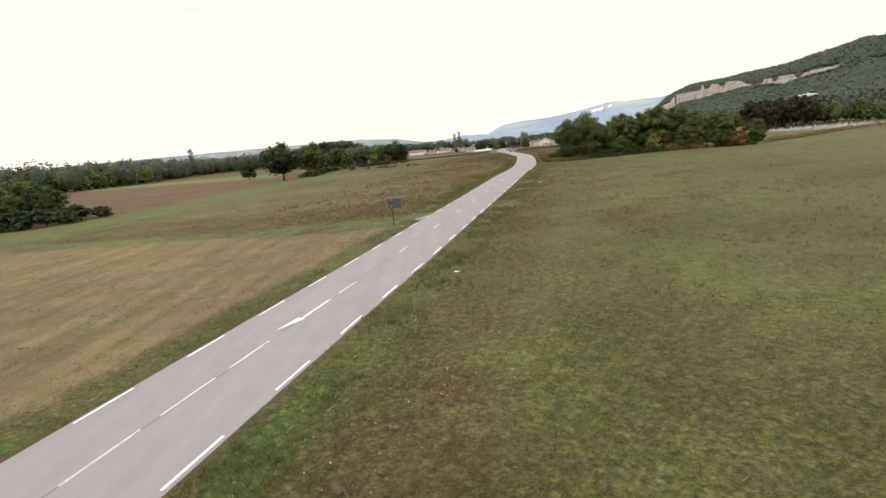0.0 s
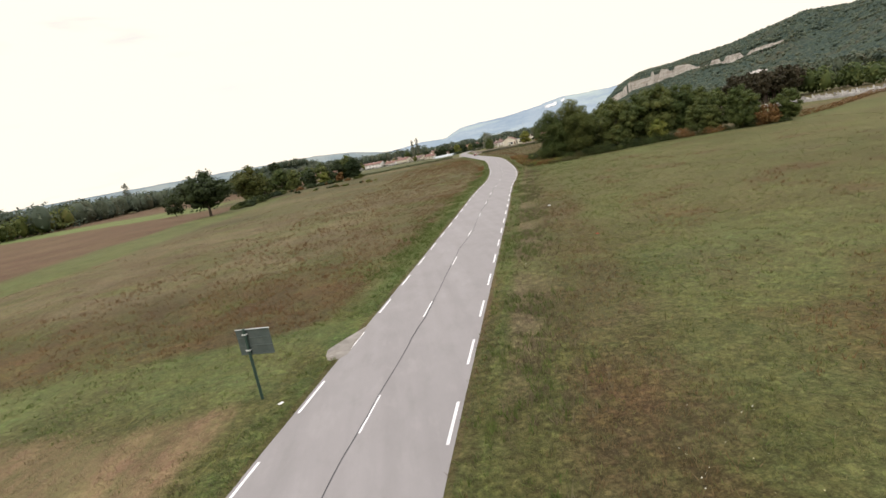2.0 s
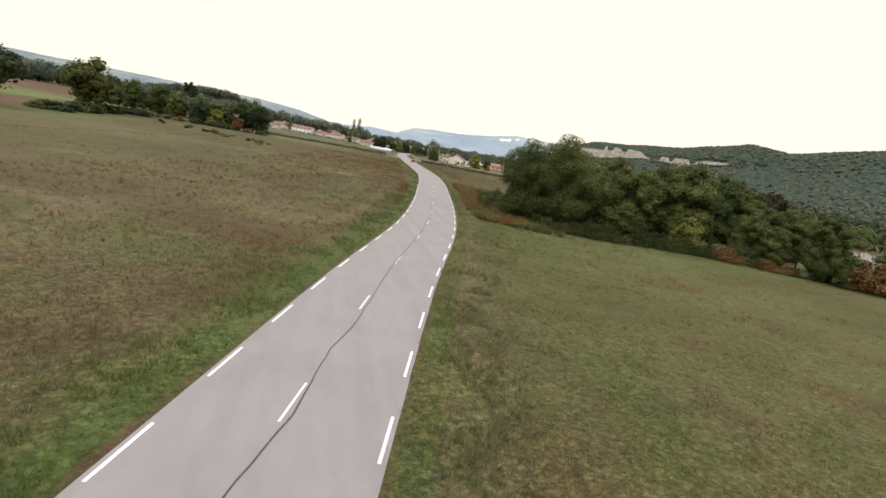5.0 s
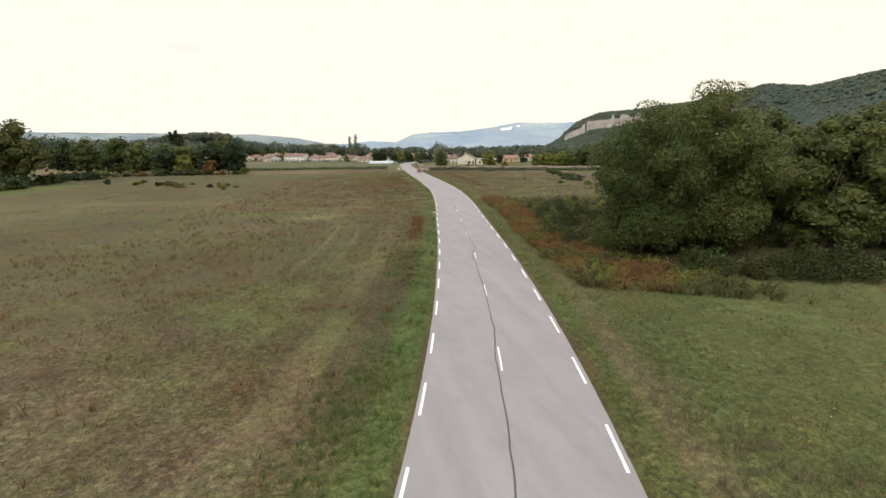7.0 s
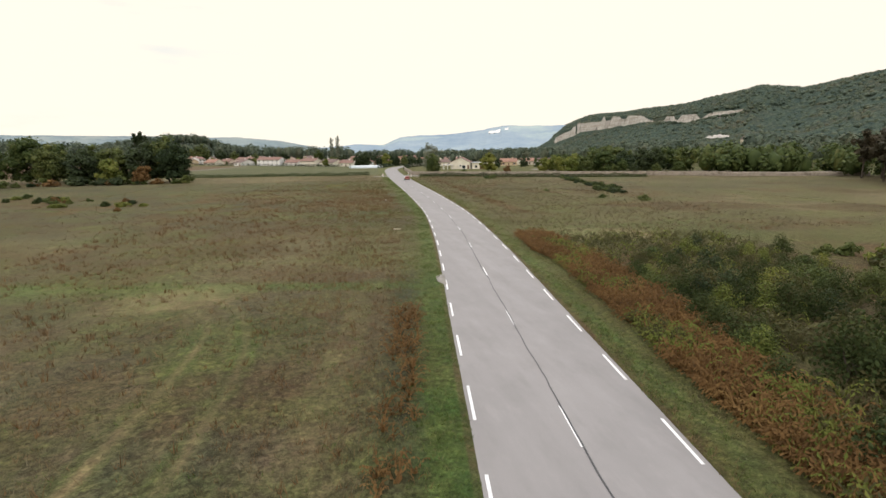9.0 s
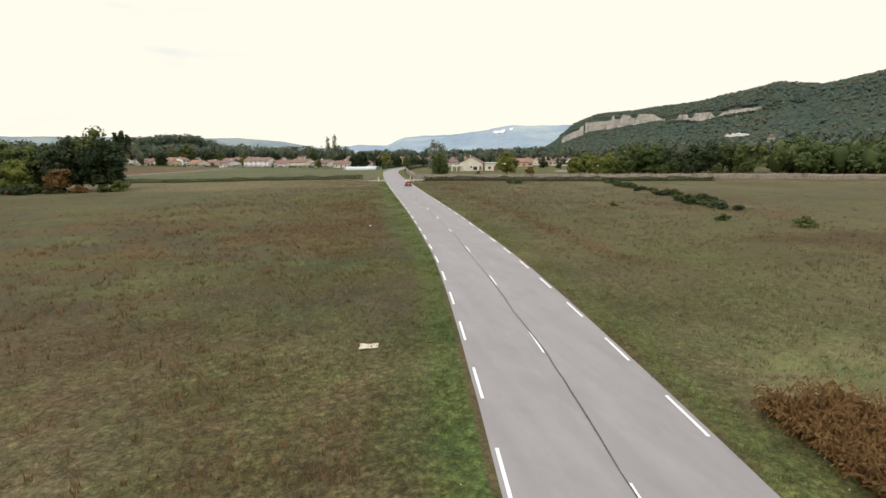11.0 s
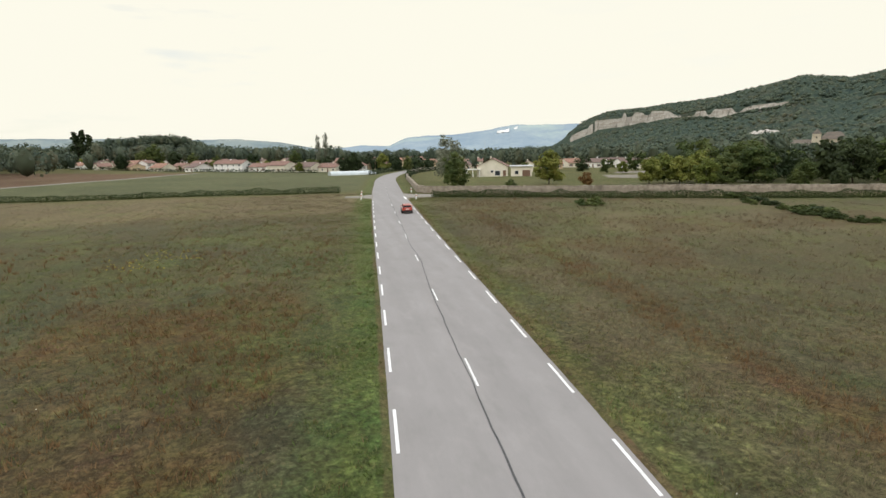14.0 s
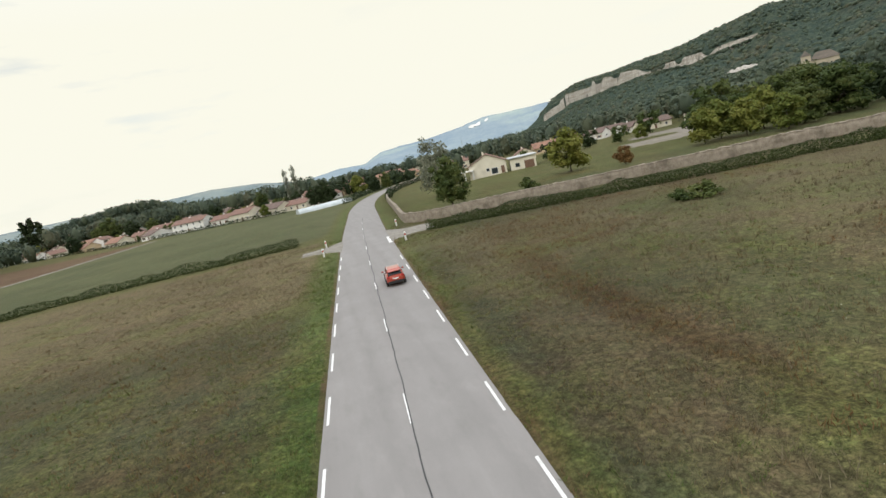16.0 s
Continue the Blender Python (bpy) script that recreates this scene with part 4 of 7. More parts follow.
def trunk_mesh(height, base, targets, r0, seed, name="trunk"):
    """A tapered trunk with limbs to some of the lobes."""
    r = np.random.RandomState(seed)
    bm = bmesh.new()

    def tube(a, b, ra, rb, sides=5, bend=0.12):
        a, b = np.array(a, float), np.array(b, float)
        k, rings = 4, []
        side = np.cross(b - a, [0.3, 0.7, 0.2])
        side = side / (np.linalg.norm(side) + 1e-9)
        up = np.cross(side, b - a)
        up = up / (np.linalg.norm(up) + 1e-9)
        wob = side * r.uniform(-1, 1) * bend * np.linalg.norm(b - a)
        for i in range(k + 1):
            f = i / k
            c = a + (b - a) * f + wob * math.sin(f * math.pi)
            q = ra + (rb - ra) * f
            if i == 0 and ra == r0:
                q *= 1.35
            rings.append([bm.verts.new(c + side * q * math.cos(t) + up * q * math.sin(t)) for t in np.linspace(0, 2 * math.pi, sides, endpoint=False)])
        for p0, p1 in zip(rings, rings[1:]):
            for i in range(sides):
                bm.faces.new((p0[i], p0[(i + 1) % sides], p1[(i + 1) % sides], p1[i]))

    top = base + (height - base) * 0.62
    tube((0, 0, -0.25), (0.1, 0.05, base + 0.3), r0, r0 * 0.75, 9, 0.03)
    tube((0.1, 0.05, base + 0.2), (r.uniform(-0.5, 0.5), r.uniform(-0.5, 0.5), top), r0 * 0.75, r0 * 0.18, 7)
    for t in targets:
        f = r.uniform(0.0, 0.75)
        start = np.array([0.1 * (1 - f), 0.05, base + (top - base) * f * 0.7])
        tube(start, start + (np.asarray(t) - start) * 0.9, r0 * 0.38 * (1 - 0.5 * f), r0 * 0.06, 5)
    me = bpy.data.meshes.new(name)
    bm.to_mesh(me)
    bm.free()
    me.materials.append(M_BARK)
    me.polygons.foreach_set("use_smooth", [True] * len(me.polygons))
    return me


def plain_mesh(name, v, f, material):
    me = bpy.data.meshes.new(name)
    me.from_pydata(v.tolist(), [], list(f))
    me.materials.append(material)
    return me


class Kind:
    """A tree kind: trunk and crown meshes that all its trees share."""

    def __init__(self, height, radius, base, lobes, leaves, leaf, material, seed, trunk_r=None, limbs=9, squash=1.0, top_heavy=0.55, lobe=1.0, airy=False):
        (v, f), cs = crown_cloud(height, radius, base, lobes, leaves, leaf, seed, squash, top_heavy, lobe, airy)
        self.crown = plain_mesh("crown", v, f, material)
        far = [cs[i] for i in np.random.RandomState(seed).permutation(len(cs))[:limbs]]
        self.trunk = trunk_mesh(height, base, far, trunk_r or height * 0.022, seed)
        self.height = height

    def plant(self, name, x, y, height, label, category="tree", group="", wide=1.0, turn=None, material=None):
        k = height / self.height
        ob = empty(name, Matrix.Translation((x, y, gz(x, y) - 0.02)) @ Matrix.Rotation(random.uniform(0, 6.28) if turn is None else turn, 4, "Z") @ Matrix.Diagonal((k * wide, k * wide, k, 1)), label, category, group)
        for nm, me in (("trunk", self.trunk), ("crown", self.crown)):
            o = new(nm, me)
            o.parent = ob
        return ob


OAK_ROAD = Kind(17, 6.7, 0.7, 170, 82000, 0.112, M_LEAF, 100, None, 9, 1.0, 0.55, 0.72)
OAK_NEAR = [Kind(17, 6.6, 0.9, 96, 15500, 0.235, M_LEAF, 101, lobe=0.8), Kind(16, 6.0, 0.7, 90, 15000, 0.235, M_LEAF, 102, lobe=0.8), Kind(18, 6.2, 1.0, 94, 15500, 0.235, M_LEAF, 103, lobe=0.8)]
OAK_MID = [Kind(15, 6.2, 0.8, 56, 3600, 0.37, M_LEAF, 111), Kind(13, 5.4, 0.6, 50, 3200, 0.36, M_LEAF_DARK, 112), Kind(14, 6.2, 0.5, 54, 3600, 0.37, M_LEAF, 113)]
OAK_FAR = [Kind(14, 6.0, 0.6, 26, 560, 0.80, M_LEAF, 114, None, 3), Kind(13, 5.6, 0.6, 26, 560, 0.80, M_LEAF_DARK, 115, None, 3)]
GOLD = Kind(10, 4.6, 0.9, 38, 2100, 0.44, M_LEAF_GOLD, 121)
RUSTY = Kind(6, 3.0, 0.6, 24, 1500, 0.30, M_LEAF_RUST, 122)
BROAD = Kind(19, 9.2, 1.6, 70, 5200, 0.48, M_LEAF_GOLDEN, 129, 0.5)
BIG_OAK = Kind(19, 9.0, 2.6, 90, 5200, 0.50, M_LEAF_DARK, 123, 0.62)
POPLAR = Kind(28, 1.7, 1.5, 70, 1500, 0.36, M_LEAF_GREY, 124, 0.25, 4, 2.2, 0.45, 1.5, True)
POPLAR_DARK = Kind(28, 2.3, 1.5, 60, 1500, 0.5, M_LEAF_DARK, 128, 0.4, 4, 1.9, 0.45, 1.2)
CYPRESS = Kind(12, 1.7, 0.3, 30, 1300, 0.40, M_LEAF_DARK, 125, 0.2, 3, 1.5, 0.4)
PINE = Kind(17, 3.6, 4.2, 26, 620, 0.75, M_PINE, 126, 0.28, 10)
WILLOW = Kind(15, 4.0, 1.0, 46, 2600, 0.34, M_LEAF_GREY, 127, 0.2, 7, 1.3, 0.5, 1.0, True)
THICKET = [Kind(2.6, 1.8, 0.12, 28, 1700, 0.085, mt, sd + 10, 0.05, 3, 1.0, 0.5, 1.0, True) for mt, sd in ((M_LEAF, 131), (M_LEAF_DARK, 132), (M_LEAF_RUST, 133), (M_HEDGE, 134), (M_LEAF_GOLD, 135), (M_OLIVE, 136))]
SHRUB = [Kind(2.6, 1.7, 0.15, 18, 480, 0.22, mt, sd, 0.05, 2, 1.0, 0.5) for mt, sd in ((M_LEAF, 131), (M_LEAF_DARK, 132), (M_LEAF_RUST, 133), (M_HEDGE, 134), (M_LEAF_GOLD, 135), (M_OLIVE, 136))]

# wood beside the road
for i, (x, y, h, k, wd) in enumerate(((58.6, 193.6, 15.2, 1, 0.86), (66.0, 194.5, 17.3, 0, 0.98), (72.0, 200, 13.0, 1, 0.9), (78.5, 191.5, 14.2, 2, 1.0), (85, 194, 15.0, 1, 1.0), (91.5, 193, 16.6, 0, 1.0), (98.5, 191.5, 15.8, 2, 1.0),
                                      (103, 170.5, 11.5, 0, 0.85), (105, 192, 13.5, 1, 1.0), (71, 209, 14.5, 2, 1.0), (83, 207, 15.5, 0, 1.0), (96, 205, 16.0, 1, 1.0), (66, 207, 12, 1, 1.0), (112, 184, 10, 2, 1.0), (97, 181, 9.5, 1, 0.9), (108, 174, 9.0, 2, 0.9), (113, 167, 8.5, 0, 1.0), (105, 182, 11.0, 1, 0.9), (99.5, 178, 8.0, 2, 1.0))):
    (OAK_ROAD if i < 2 else OAK_NEAR[k]).plant("oak_tree", x, y, h, "dense green oak in a roadside wood" if h > 15 else "smaller green oak at the edge of a wood", "tree", "trees of the roadside wood", wd)
RUSTY.plant("rusty_tree", 107.5, 166.5, 5.5, "reddish brown thorn bush at the wood's edge", "bush")
GOLD.plant("young_maple", 87.5, 184.5, 6.0, "young maple with yellowing leaves in a wood", "tree")

# shrub skirt of the wood and the scrub behind it
random.seed(5)
SKIRT_X, SKIRT_Y = [50, 55.5, 63, 71, 79.5, 88.5, 96.5, 104.5, 111], [196, 188.5, 185, 184, 182.5, 180.5, 176, 169, 163.5]
for i in range(46):
    f = 8 * (i + 0.5) / 46
    x, y = float(np.interp(f, range(9), SKIRT_X)), float(np.interp(f, range(9), SKIRT_Y))
    k = random.choice((2, 3, 5)) if x < 60 else random.choice((0, 1, 3, 3, 5)) if x < 90 else random.choice((2, 2, 3, 5))
    low = 0.5 if x < 58 else 0.8 if x > 96 else 1.0
    THICKET[k].plant("shrub", x + random.uniform(-0.8, 0.8), y + random.uniform(-0.5, 1.6), random.uniform(1.7, 3.2) * low, ("green", "dark green", "rust-brown", "dull green", "yellowing", "olive-brown")[k] + " shrub skirting the wood", "shrub", "shrubs along the wood", random.uniform(1.0, 1.4))
for x, y in ((54, 200), (54.5, 206), (56, 212), (58, 217)):
    THICKET[3].plant("shrub", x, y, random.uniform(1.6, 2.4), "dull green shrub skirting the wood", "shrub", "shrubs along the wood", 1.2)
for i in range(150):
    y = random.uniform(199, 244)
    d = 10.6 + 1.2 * random.random() + 34 * random.random() ** 1.5 * (1 - 0.35 * max(0, (y - 228) / 24))
    if y > 236 and d < 15:
        continue
    x, yy = along(y, d)
    k = random.choice((0, 3, 3, 4, 5, 5, 0, 1))
    tall = random.uniform(1.5, 2.4) if d < 13 else random.uniform(1.9, 3.5)
    (THICKET if d < 34 else SHRUB)[k].plant("scrub_bush", x, yy, tall * (0.72 if y > 232 else 1.0), ("green", "dark green", "rust-brown", "dull green", "yellowing", "olive-brown")[k] + " bush in a tangled thicket", "bush", "thicket bushes", random.uniform(0.75, 1.15))


def fern_bed(name, spots, label, category, material, size=0.62, fronds=6, tri=5):
    """Fern plants: arching fronds of paired leaflets, joined."""
    r = np.random.RandomState(41)
    vs, fs = [], []
    for x, y, k in spots:
        z = gz(x, y)
        for j in range(fronds):
            a = r.uniform(0, 6.283)
            ln = size * k * r.uniform(0.7, 1.3)
            up = r.uniform(0.55, 1.3)
            sx, sy = math.cos(a), math.sin(a)
            for q in range(tri):
                f0, f1 = q / tri, (q + 1) / tri
                p0 = np.array([x + sx * ln * f0, y + sy * ln * f0, z + ln * up * math.sin(f0 * 2.2) * 0.9])
                p1 = np.array([x + sx * ln * f1, y + sy * ln * f1, z + ln * up * math.sin(f1 * 2.2) * 0.9])
                wd = 0.062 * min(k, 1.25) * (1 - 0.75 * f0)
                b = len(vs)
                off = np.array([-sy * wd, sx * wd, -0.06 * k])
                vs += [p0, p0 + (p1 - p0) * 0.8 + off, p1, p0 + (p1 - p0) * 0.8 - off * np.array([1, 1, -1])]
                fs += [(b, b + 1, b + 2), (b, b + 2, b + 3)]
    return build(name, np.array(vs), np.array(fs), material, label=label, category=category, kind="stuff")


beds = ([], [], [])
for i in range(3900):
    y = 188 + 67 * rng.rand()
    q_ = rng.rand()
    d = 6.3 + 1.3 * float(vnoise(y, 0, 6, 44)) + (q_**1.4) * (4.0 if y > 204 else 6.0 + 9.0 * (204 - y) / 16)
    x, yy = along(y - (0 if y > 204 else 0.25 * d), d)
    mix = float(vnoise(x, yy, 3.2, 45)) + 0.35 * (rng.rand() - 0.5) - 0.012 * (d - 6) + (0.20 if y > 206 else -0.04)
    beds[0 if mix > 0.46 else 1 if mix > 0.30 else 2].append((x, yy, 0.8 + 0.8 * rng.rand()))
for i in range(1000):
    x, yy = along(200 + 54 * rng.rand(), 11 + 20 * rng.rand())
    beds[rng.choice((2, 2, 2, 2, 1))].append((x, yy, 1.0 + 0.7 * rng.rand()))
for spots, nm, lab, mt in zip(beds, ("bracken", "yellow_scrub", "green_scrub"), ("rust-brown bracken along the roadside thicket", "yellowing low scrub among bracken", "olive low scrub among bracken"), (M_LEAF_RUST, M_LEAF_GOLD, M_OLIVE)):
    fern_bed(nm, spots, lab, "undergrowth", mt)
spots = [(*along(206 + 20 * rng.rand(), -(5.9 + 1.5 * rng.rand())), 0.5 + 0.7 * rng.rand()) for i in range(95)]
spots += [(*along(180 + 24 * rng.rand(), -(5.9 + 1.1 * rng.rand())), 0.3 + 0.4 * rng.rand()) for i in range(40)]
fern_bed("verge_bracken", spots, "clumps of brown bracken on the grass verge", "ferns", M_LEAF_RUST)

# fields on the left: single trees, clumps and bushes
BIG_OAK.plant("field_oak", -70.3, 267.5, 19.4, "large dark oak alone at the field's edge", "tree", turn=0.4, wide=1.1)
OAK_MID[1].plant("field_tree", -110, 330, 13, "small round tree on the ploughed field's edge", "tree")
BROAD.plant("maple_tree", -70, 335, 19.5, "broad spreading maple with yellowing leaves in a field hedge", "tree", wide=1.0)
random.seed(9)
for i in range(30):
    x, y = -64.5 + random.gauss(0, 1.8), 290 + 3.0 * i + random.uniform(-1.5, 1.5)
    SHRUB[random.choice((0, 1, 1, 3, 3))].plant("hedge_bush", x, y, random.uniform(2.2, 4.6), "dense dark bush in a hedge beside the ploughed field", "bush", "bushes of the field hedge", random.uniform(1.1, 1.6))
for x, y, h, k in ((-92, 412, 15, 1), (-80, 408, 16, 0), (-68, 410, 17, 2), (-57, 402, 14, 0), (-47, 400, 12.5, 1), (-38, 404, 13, 2), (-28, 402, 15, 1), (-20, 404, 17, 0), (-17, 399, 14.5, 1), (-50, 418, 14, 0), (-66, 425, 15, 2)):
    OAK_MID[k].plant("clump_tree", x, y, h, "green tree in a dense clump beside the fallow field", "tree", "trees of the field clump")
GOLD.plant("yellow_tree", -37, 396, 8.5, "yellow-green young tree in front of a clump", "tree")
RUSTY.plant("rusty_tree", -26, 394, 7, "brownish thorn tree in front of a clump", "tree")
random.seed(11)
for i in range(26):
    x, y = random.uniform(-88, -12), random.uniform(388, 396)
    SHRUB[random.choice((0, 1, 3, 2))].plant("field_bush", x, y, random.uniform(1.8, 4.5), "dark bush at the foot of a tree clump", "bush", "bushes of the field clump", random.uniform(1.0, 1.5))
for i in range(26):
    f = random.random()
    x, y = -56 + 60 * f + random.gauss(0, 2.5), 352 - 50 * f + random.gauss(0, 4.0)
    SHRUB[random.choice((0, 1, 2, 3, 4))].plant("small_bush", x, y, random.uniform(0.7, 1.9), "small scattered bush in dead grass", "bush", "small field bushes", random.uniform(0.9, 1.3))
for x, y, h, k in ((-102, 142, 10, 1), (-92, 132, 9.0, 0), (-112, 150, 11, 2), (-120, 156, 11, 1), (-104, 128, 10.5, 0), (-112, 136, 11, 1), (-98, 122, 10.5, 2)):
    OAK_MID[k].plant("edge_tree", x, y, h, "dark bushy tree at the ploughed field's corner", "tree", "trees of the field corner")
for x, y, h in ((-86, 130, 5.5), (-84, 124, 5.0), (-88, 119, 6), (-94, 115, 6), (-81, 134, 3.8)):
    SHRUB[1].plant("edge_bush", x, y, h, "dark bush at the ploughed field's corner", "bush", "bushes of the field corner", 1.3)

# right fallow: bramble mounds
random.seed(13)
ROW_X, ROW_Y = [137, 126, 122, 116, 112, 107], [398, 375, 355, 331, 322, 308]
for i in range(66):
    f = random.random() * 5
    x, y = float(np.interp(f, range(6), ROW_X)) + random.gauss(0, 1.5), float(np.interp(f, range(6), ROW_Y)) + random.gauss(0, 2.0)
    SHRUB[random.choice((1, 3, 0, 0))].plant("bramble_mound", x, y, random.uniform(0.7, 1.6), "low dark bramble mound in the fallow field", "bush", "bramble mounds", random.uniform(1.3, 1.9))
for x, y, h in ((101.5, 391, 2.0), (99.5, 392, 1.5), (98, 300, 1.2), (103, 292, 1.6), (94, 322, 0.9)):
    SHRUB[0].plant("lone_bush", x, y, h, "lone green bush in dead grass", "bush", "", 1.3)


def leafy_run(name, pts, half, height, leaf, count, material, seed, label, category, lumps=5.0, kind=""):
    """A hedge: leaf sprays on an uneven bank that follows the points, over a woody core."""
    r = np.random.RandomState(seed)
    p = np.array(pts, float)
    seg = np.hypot(*np.diff(p, axis=0).T)
    cum = np.concatenate([[0], np.cumsum(seg)])
    s = r.rand(count) * cum[-1]
    x, y = np.interp(s, cum, p[:, 0]), np.interp(s, cum, p[:, 1])
    i = np.clip(np.searchsorted(cum, s) - 1, 0, len(seg) - 1)
    t = np.diff(p, axis=0)[i] / seg[i][:, None]
    hh = height * (0.62 + 0.50 * vnoise(s, 0, lumps, seed) + 0.35 * vnoise(s, 3, 1.3, seed))
    a = r.uniform(-0.15, math.pi + 0.15, count)
    rad = np.where(r.rand(count) < 0.75, 0.85 + 0.2 * r.rand(count), r.rand(count))
    u, z = np.cos(a) * half * (0.7 + 0.5 * vnoise(s, 7, lumps, seed)) * rad, np.abs(np.sin(a)) * hh * rad
    x, y = x - t[:, 1] * u, y + t[:, 0] * u
    c = np.stack([x, y, ground_z(x, y) + z + 0.05], 1)
    nrm = np.stack([-t[:, 1] * np.cos(a), t[:, 0] * np.cos(a), np.sin(a) + 0.3], 1)
    v, f = leaf_quads(c, nrm, leaf, r)
    root = np.array([p[0][0], p[0][1], 0.0])
    hedge = empty(name, Matrix.Translation(root), label, category)
    bushes = max(3, int(cum[-1] / 7))
    which = np.clip((s / cum[-1] * bushes + 0.5 * (vnoise(s, y, 2.0, seed) - 0.5)).astype(int), 0, bushes - 1)
    quads = v.reshape(-1, 4, 3) - root
    for i in range(bushes):
        q = quads[which == i]
        if len(q):
            build("bush", q.reshape(-1, 3), np.arange(4 * len(q)).reshape(-1, 4), material, hedge)
    return hedge


leafy_run("bramble_hedge", [(77.2, 420.5), (90, 414.5), (104, 408.5), (122, 401), (142, 392.5), (165, 382)], 1.4, 1.30, 0.11, 30000, M_HEDGE, 51, "dark bramble hedge growing before a stone wall", "hedge", 2.6)
leafy_run("field_hedge", [(57, 441.5), (44, 444.5), (30, 447), (16, 446.5), (2, 444), (-20, 443), (-55, 447), (-95, 452)], 1.5, 1.30, 0.12, 30000, M_HEDGE, 52, "low dark hedge between fallow and green field", "hedge", 3.6)
leafy_run("roadside_hedge", [(86, 520), (91, 548), (99, 573), (113, 603), (128, 630)], 1.2, 2.0, 0.25, 3500, M_LEAF_DARK, 53, "clipped dark hedge inside the garden wall", "hedge")
leafy_run("village_hedge", [(73, 556), (84, 590), (98, 622), (116, 655)], 1.5, 2.2, 0.3, 3000, M_LEAF_DARK, 54, "garden hedge along the road into the village", "hedge")
leafy_run("cemetery_hedge", [(120, 172.5), (138, 181), (160, 196), (176, 206), (196, 213), (230, 222)], 1.2, 1.2, 0.2, 5000, M_LEAF_RUST, 55, "low reddish hedge in front of a cemetery", "hedge")

# trees by the wall and along the village's edge
OAK_MID[0].plant("wall_tree", 88.5, 446, 10, "dense green walnut behind the garden wall", "tree", turn=1.0)
WILLOW.plant("tall_ash", 93.5, 476, 17.5, "tall thin grey-green tree behind the wall", "tree", wide=0.9)
GOLD.plant("walnut_tree", 120.5, 454.5, 9.8, "round walnut with yellowing leaves on the lawn", "tree", turn=0.7)
SHRUB[0].plant("garden_bush", 104, 442, 3.0, "small green bush on the lawn", "bush")
RUSTY.plant("garden_bush", 126, 441, 4.4, "thin reddish bush on the lawn", "bush", wide=0.8)
GOLD.plant("young_tree", 176, 505, 5.0, "small pale-green tree beside a yard", "tree")
random.seed(17)
for az, r_, h, k in ((35.6, 172, 7.4, 3), (37.0, 178, 8.4, 3), (38.6, 172, 7.6, 3), (40.2, 182, 9.0, 3), (41.2, 168, 7.0, 3), (42.6, 176, 8.0, 4), (43.6, 190, 11.5, 2), (45.2, 186, 11.0, 4), (46.8, 196, 12.5, 1), (48.6, 205, 13, 1),
                     (49.6, 176, 7.0, 0), (51.4, 196, 13, 1), (53.0, 190, 12.5, 1), (54.6, 205, 14, 2), (57, 200, 13, 0), (60, 215, 14, 1), (63, 205, 13, 2), (38.2, 285, 15, 2), (39.8, 290, 16, 0), (33.5, 275, 10, 1), (30.6, 250, 7, 0), (28.0, 262, 8, 1), (24.0, 235, 7, 1), (21.6, 235, 6, 0), (43.5, 260, 13, 2), (47, 265, 14, 1),
                     (36.2, 205, 9, 2), (38.0, 215, 10, 1), (39.4, 205, 9, 4), (41.6, 215, 12, 0), (44.2, 225, 13, 4), (45.8, 214, 12, 1), (48.0, 226, 14, 2), (50.4, 216, 13, 0), (52.2, 228, 14, 1), (55.6, 222, 14, 2), (58.4, 228, 14, 1), (49.0, 168, 4.5, 0), (52.4, 170, 5, 1), (56.0, 172, 5, 0), (59.0, 176, 6, 2)):
    r_ -= 20
    h = min(h, 6.0 + 0.02 * r_) if 46.2 < az < 51.0 else h
    k = 0 if k == 1 and int(az * 10) % 2 else k
    x, y = 57.2 + r_ * math.sin(radians(az)), 316.8 + r_ * math.cos(radians(az))
    if k == 3:
        GOLD.plant("orchard_tree", x, y, h, "orchard tree with yellowing leaves behind the wall", "tree", "orchard trees")
    elif k == 4:
        OAK_MID[2].plant("orchard_tree", x, y, h, "brownish-green orchard tree behind the wall", "tree", "orchard trees", 1.2)
    else:
        (OAK_FAR[k % 2] if r_ > 175 else OAK_MID[k]).plant("orchard_tree", x, y, h, "dark green tree behind the wall", "tree", "orchard trees")
# poplars, cedar and cypresses that stand above the roofs
for x, y, h in ((44.0, 772, 29), (50.5, 772, 31)):
    POPLAR.plant("poplar", x, y, h, "tall slender grey-green poplar above the roofs", "tree", "poplars", 1.15)
for x, y, h in ((-165, 823, 34), (-159, 823, 36), (-154, 824, 32)):
    POPLAR_DARK.plant("dark_poplar", x, y, h, "tall dark poplar in a tight row", "tree", "dark poplars", 1.3)
for x, y, h in ((-11.7, 860, 19), (61, 905, 14), (108, 900, 16), (118, 930, 15), (150, 960, 17), (166, 980, 15), (182, 960, 14), (95, 880, 13), (205, 640, 10)):
    CYPRESS.plant("conifer", x, y, h, "dark pointed conifer among the houses", "tree", "village conifers", 1.3)
# pine stand behind the cemetery
random.seed(19)
for i in range(56):
    q_ = random.random()
    x, y = 205 + 62 * q_ + random.uniform(-9, 9), 305 + 48 * q_ + random.uniform(-16, 16)
    if y > 290:
        PINE.plant("pine", x, y, random.uniform(15, 20), "dark bare-stemmed pine in a stand", "tree", "pine stand", random.uniform(0.9, 1.2))

# ---- hills and distance ----
C0X, C0Y = 57.2, 316.8


def polar(az, r):
    return C0X + r * np.sin(np.radians(az)), C0Y + r * np.cos(np.radians(az))


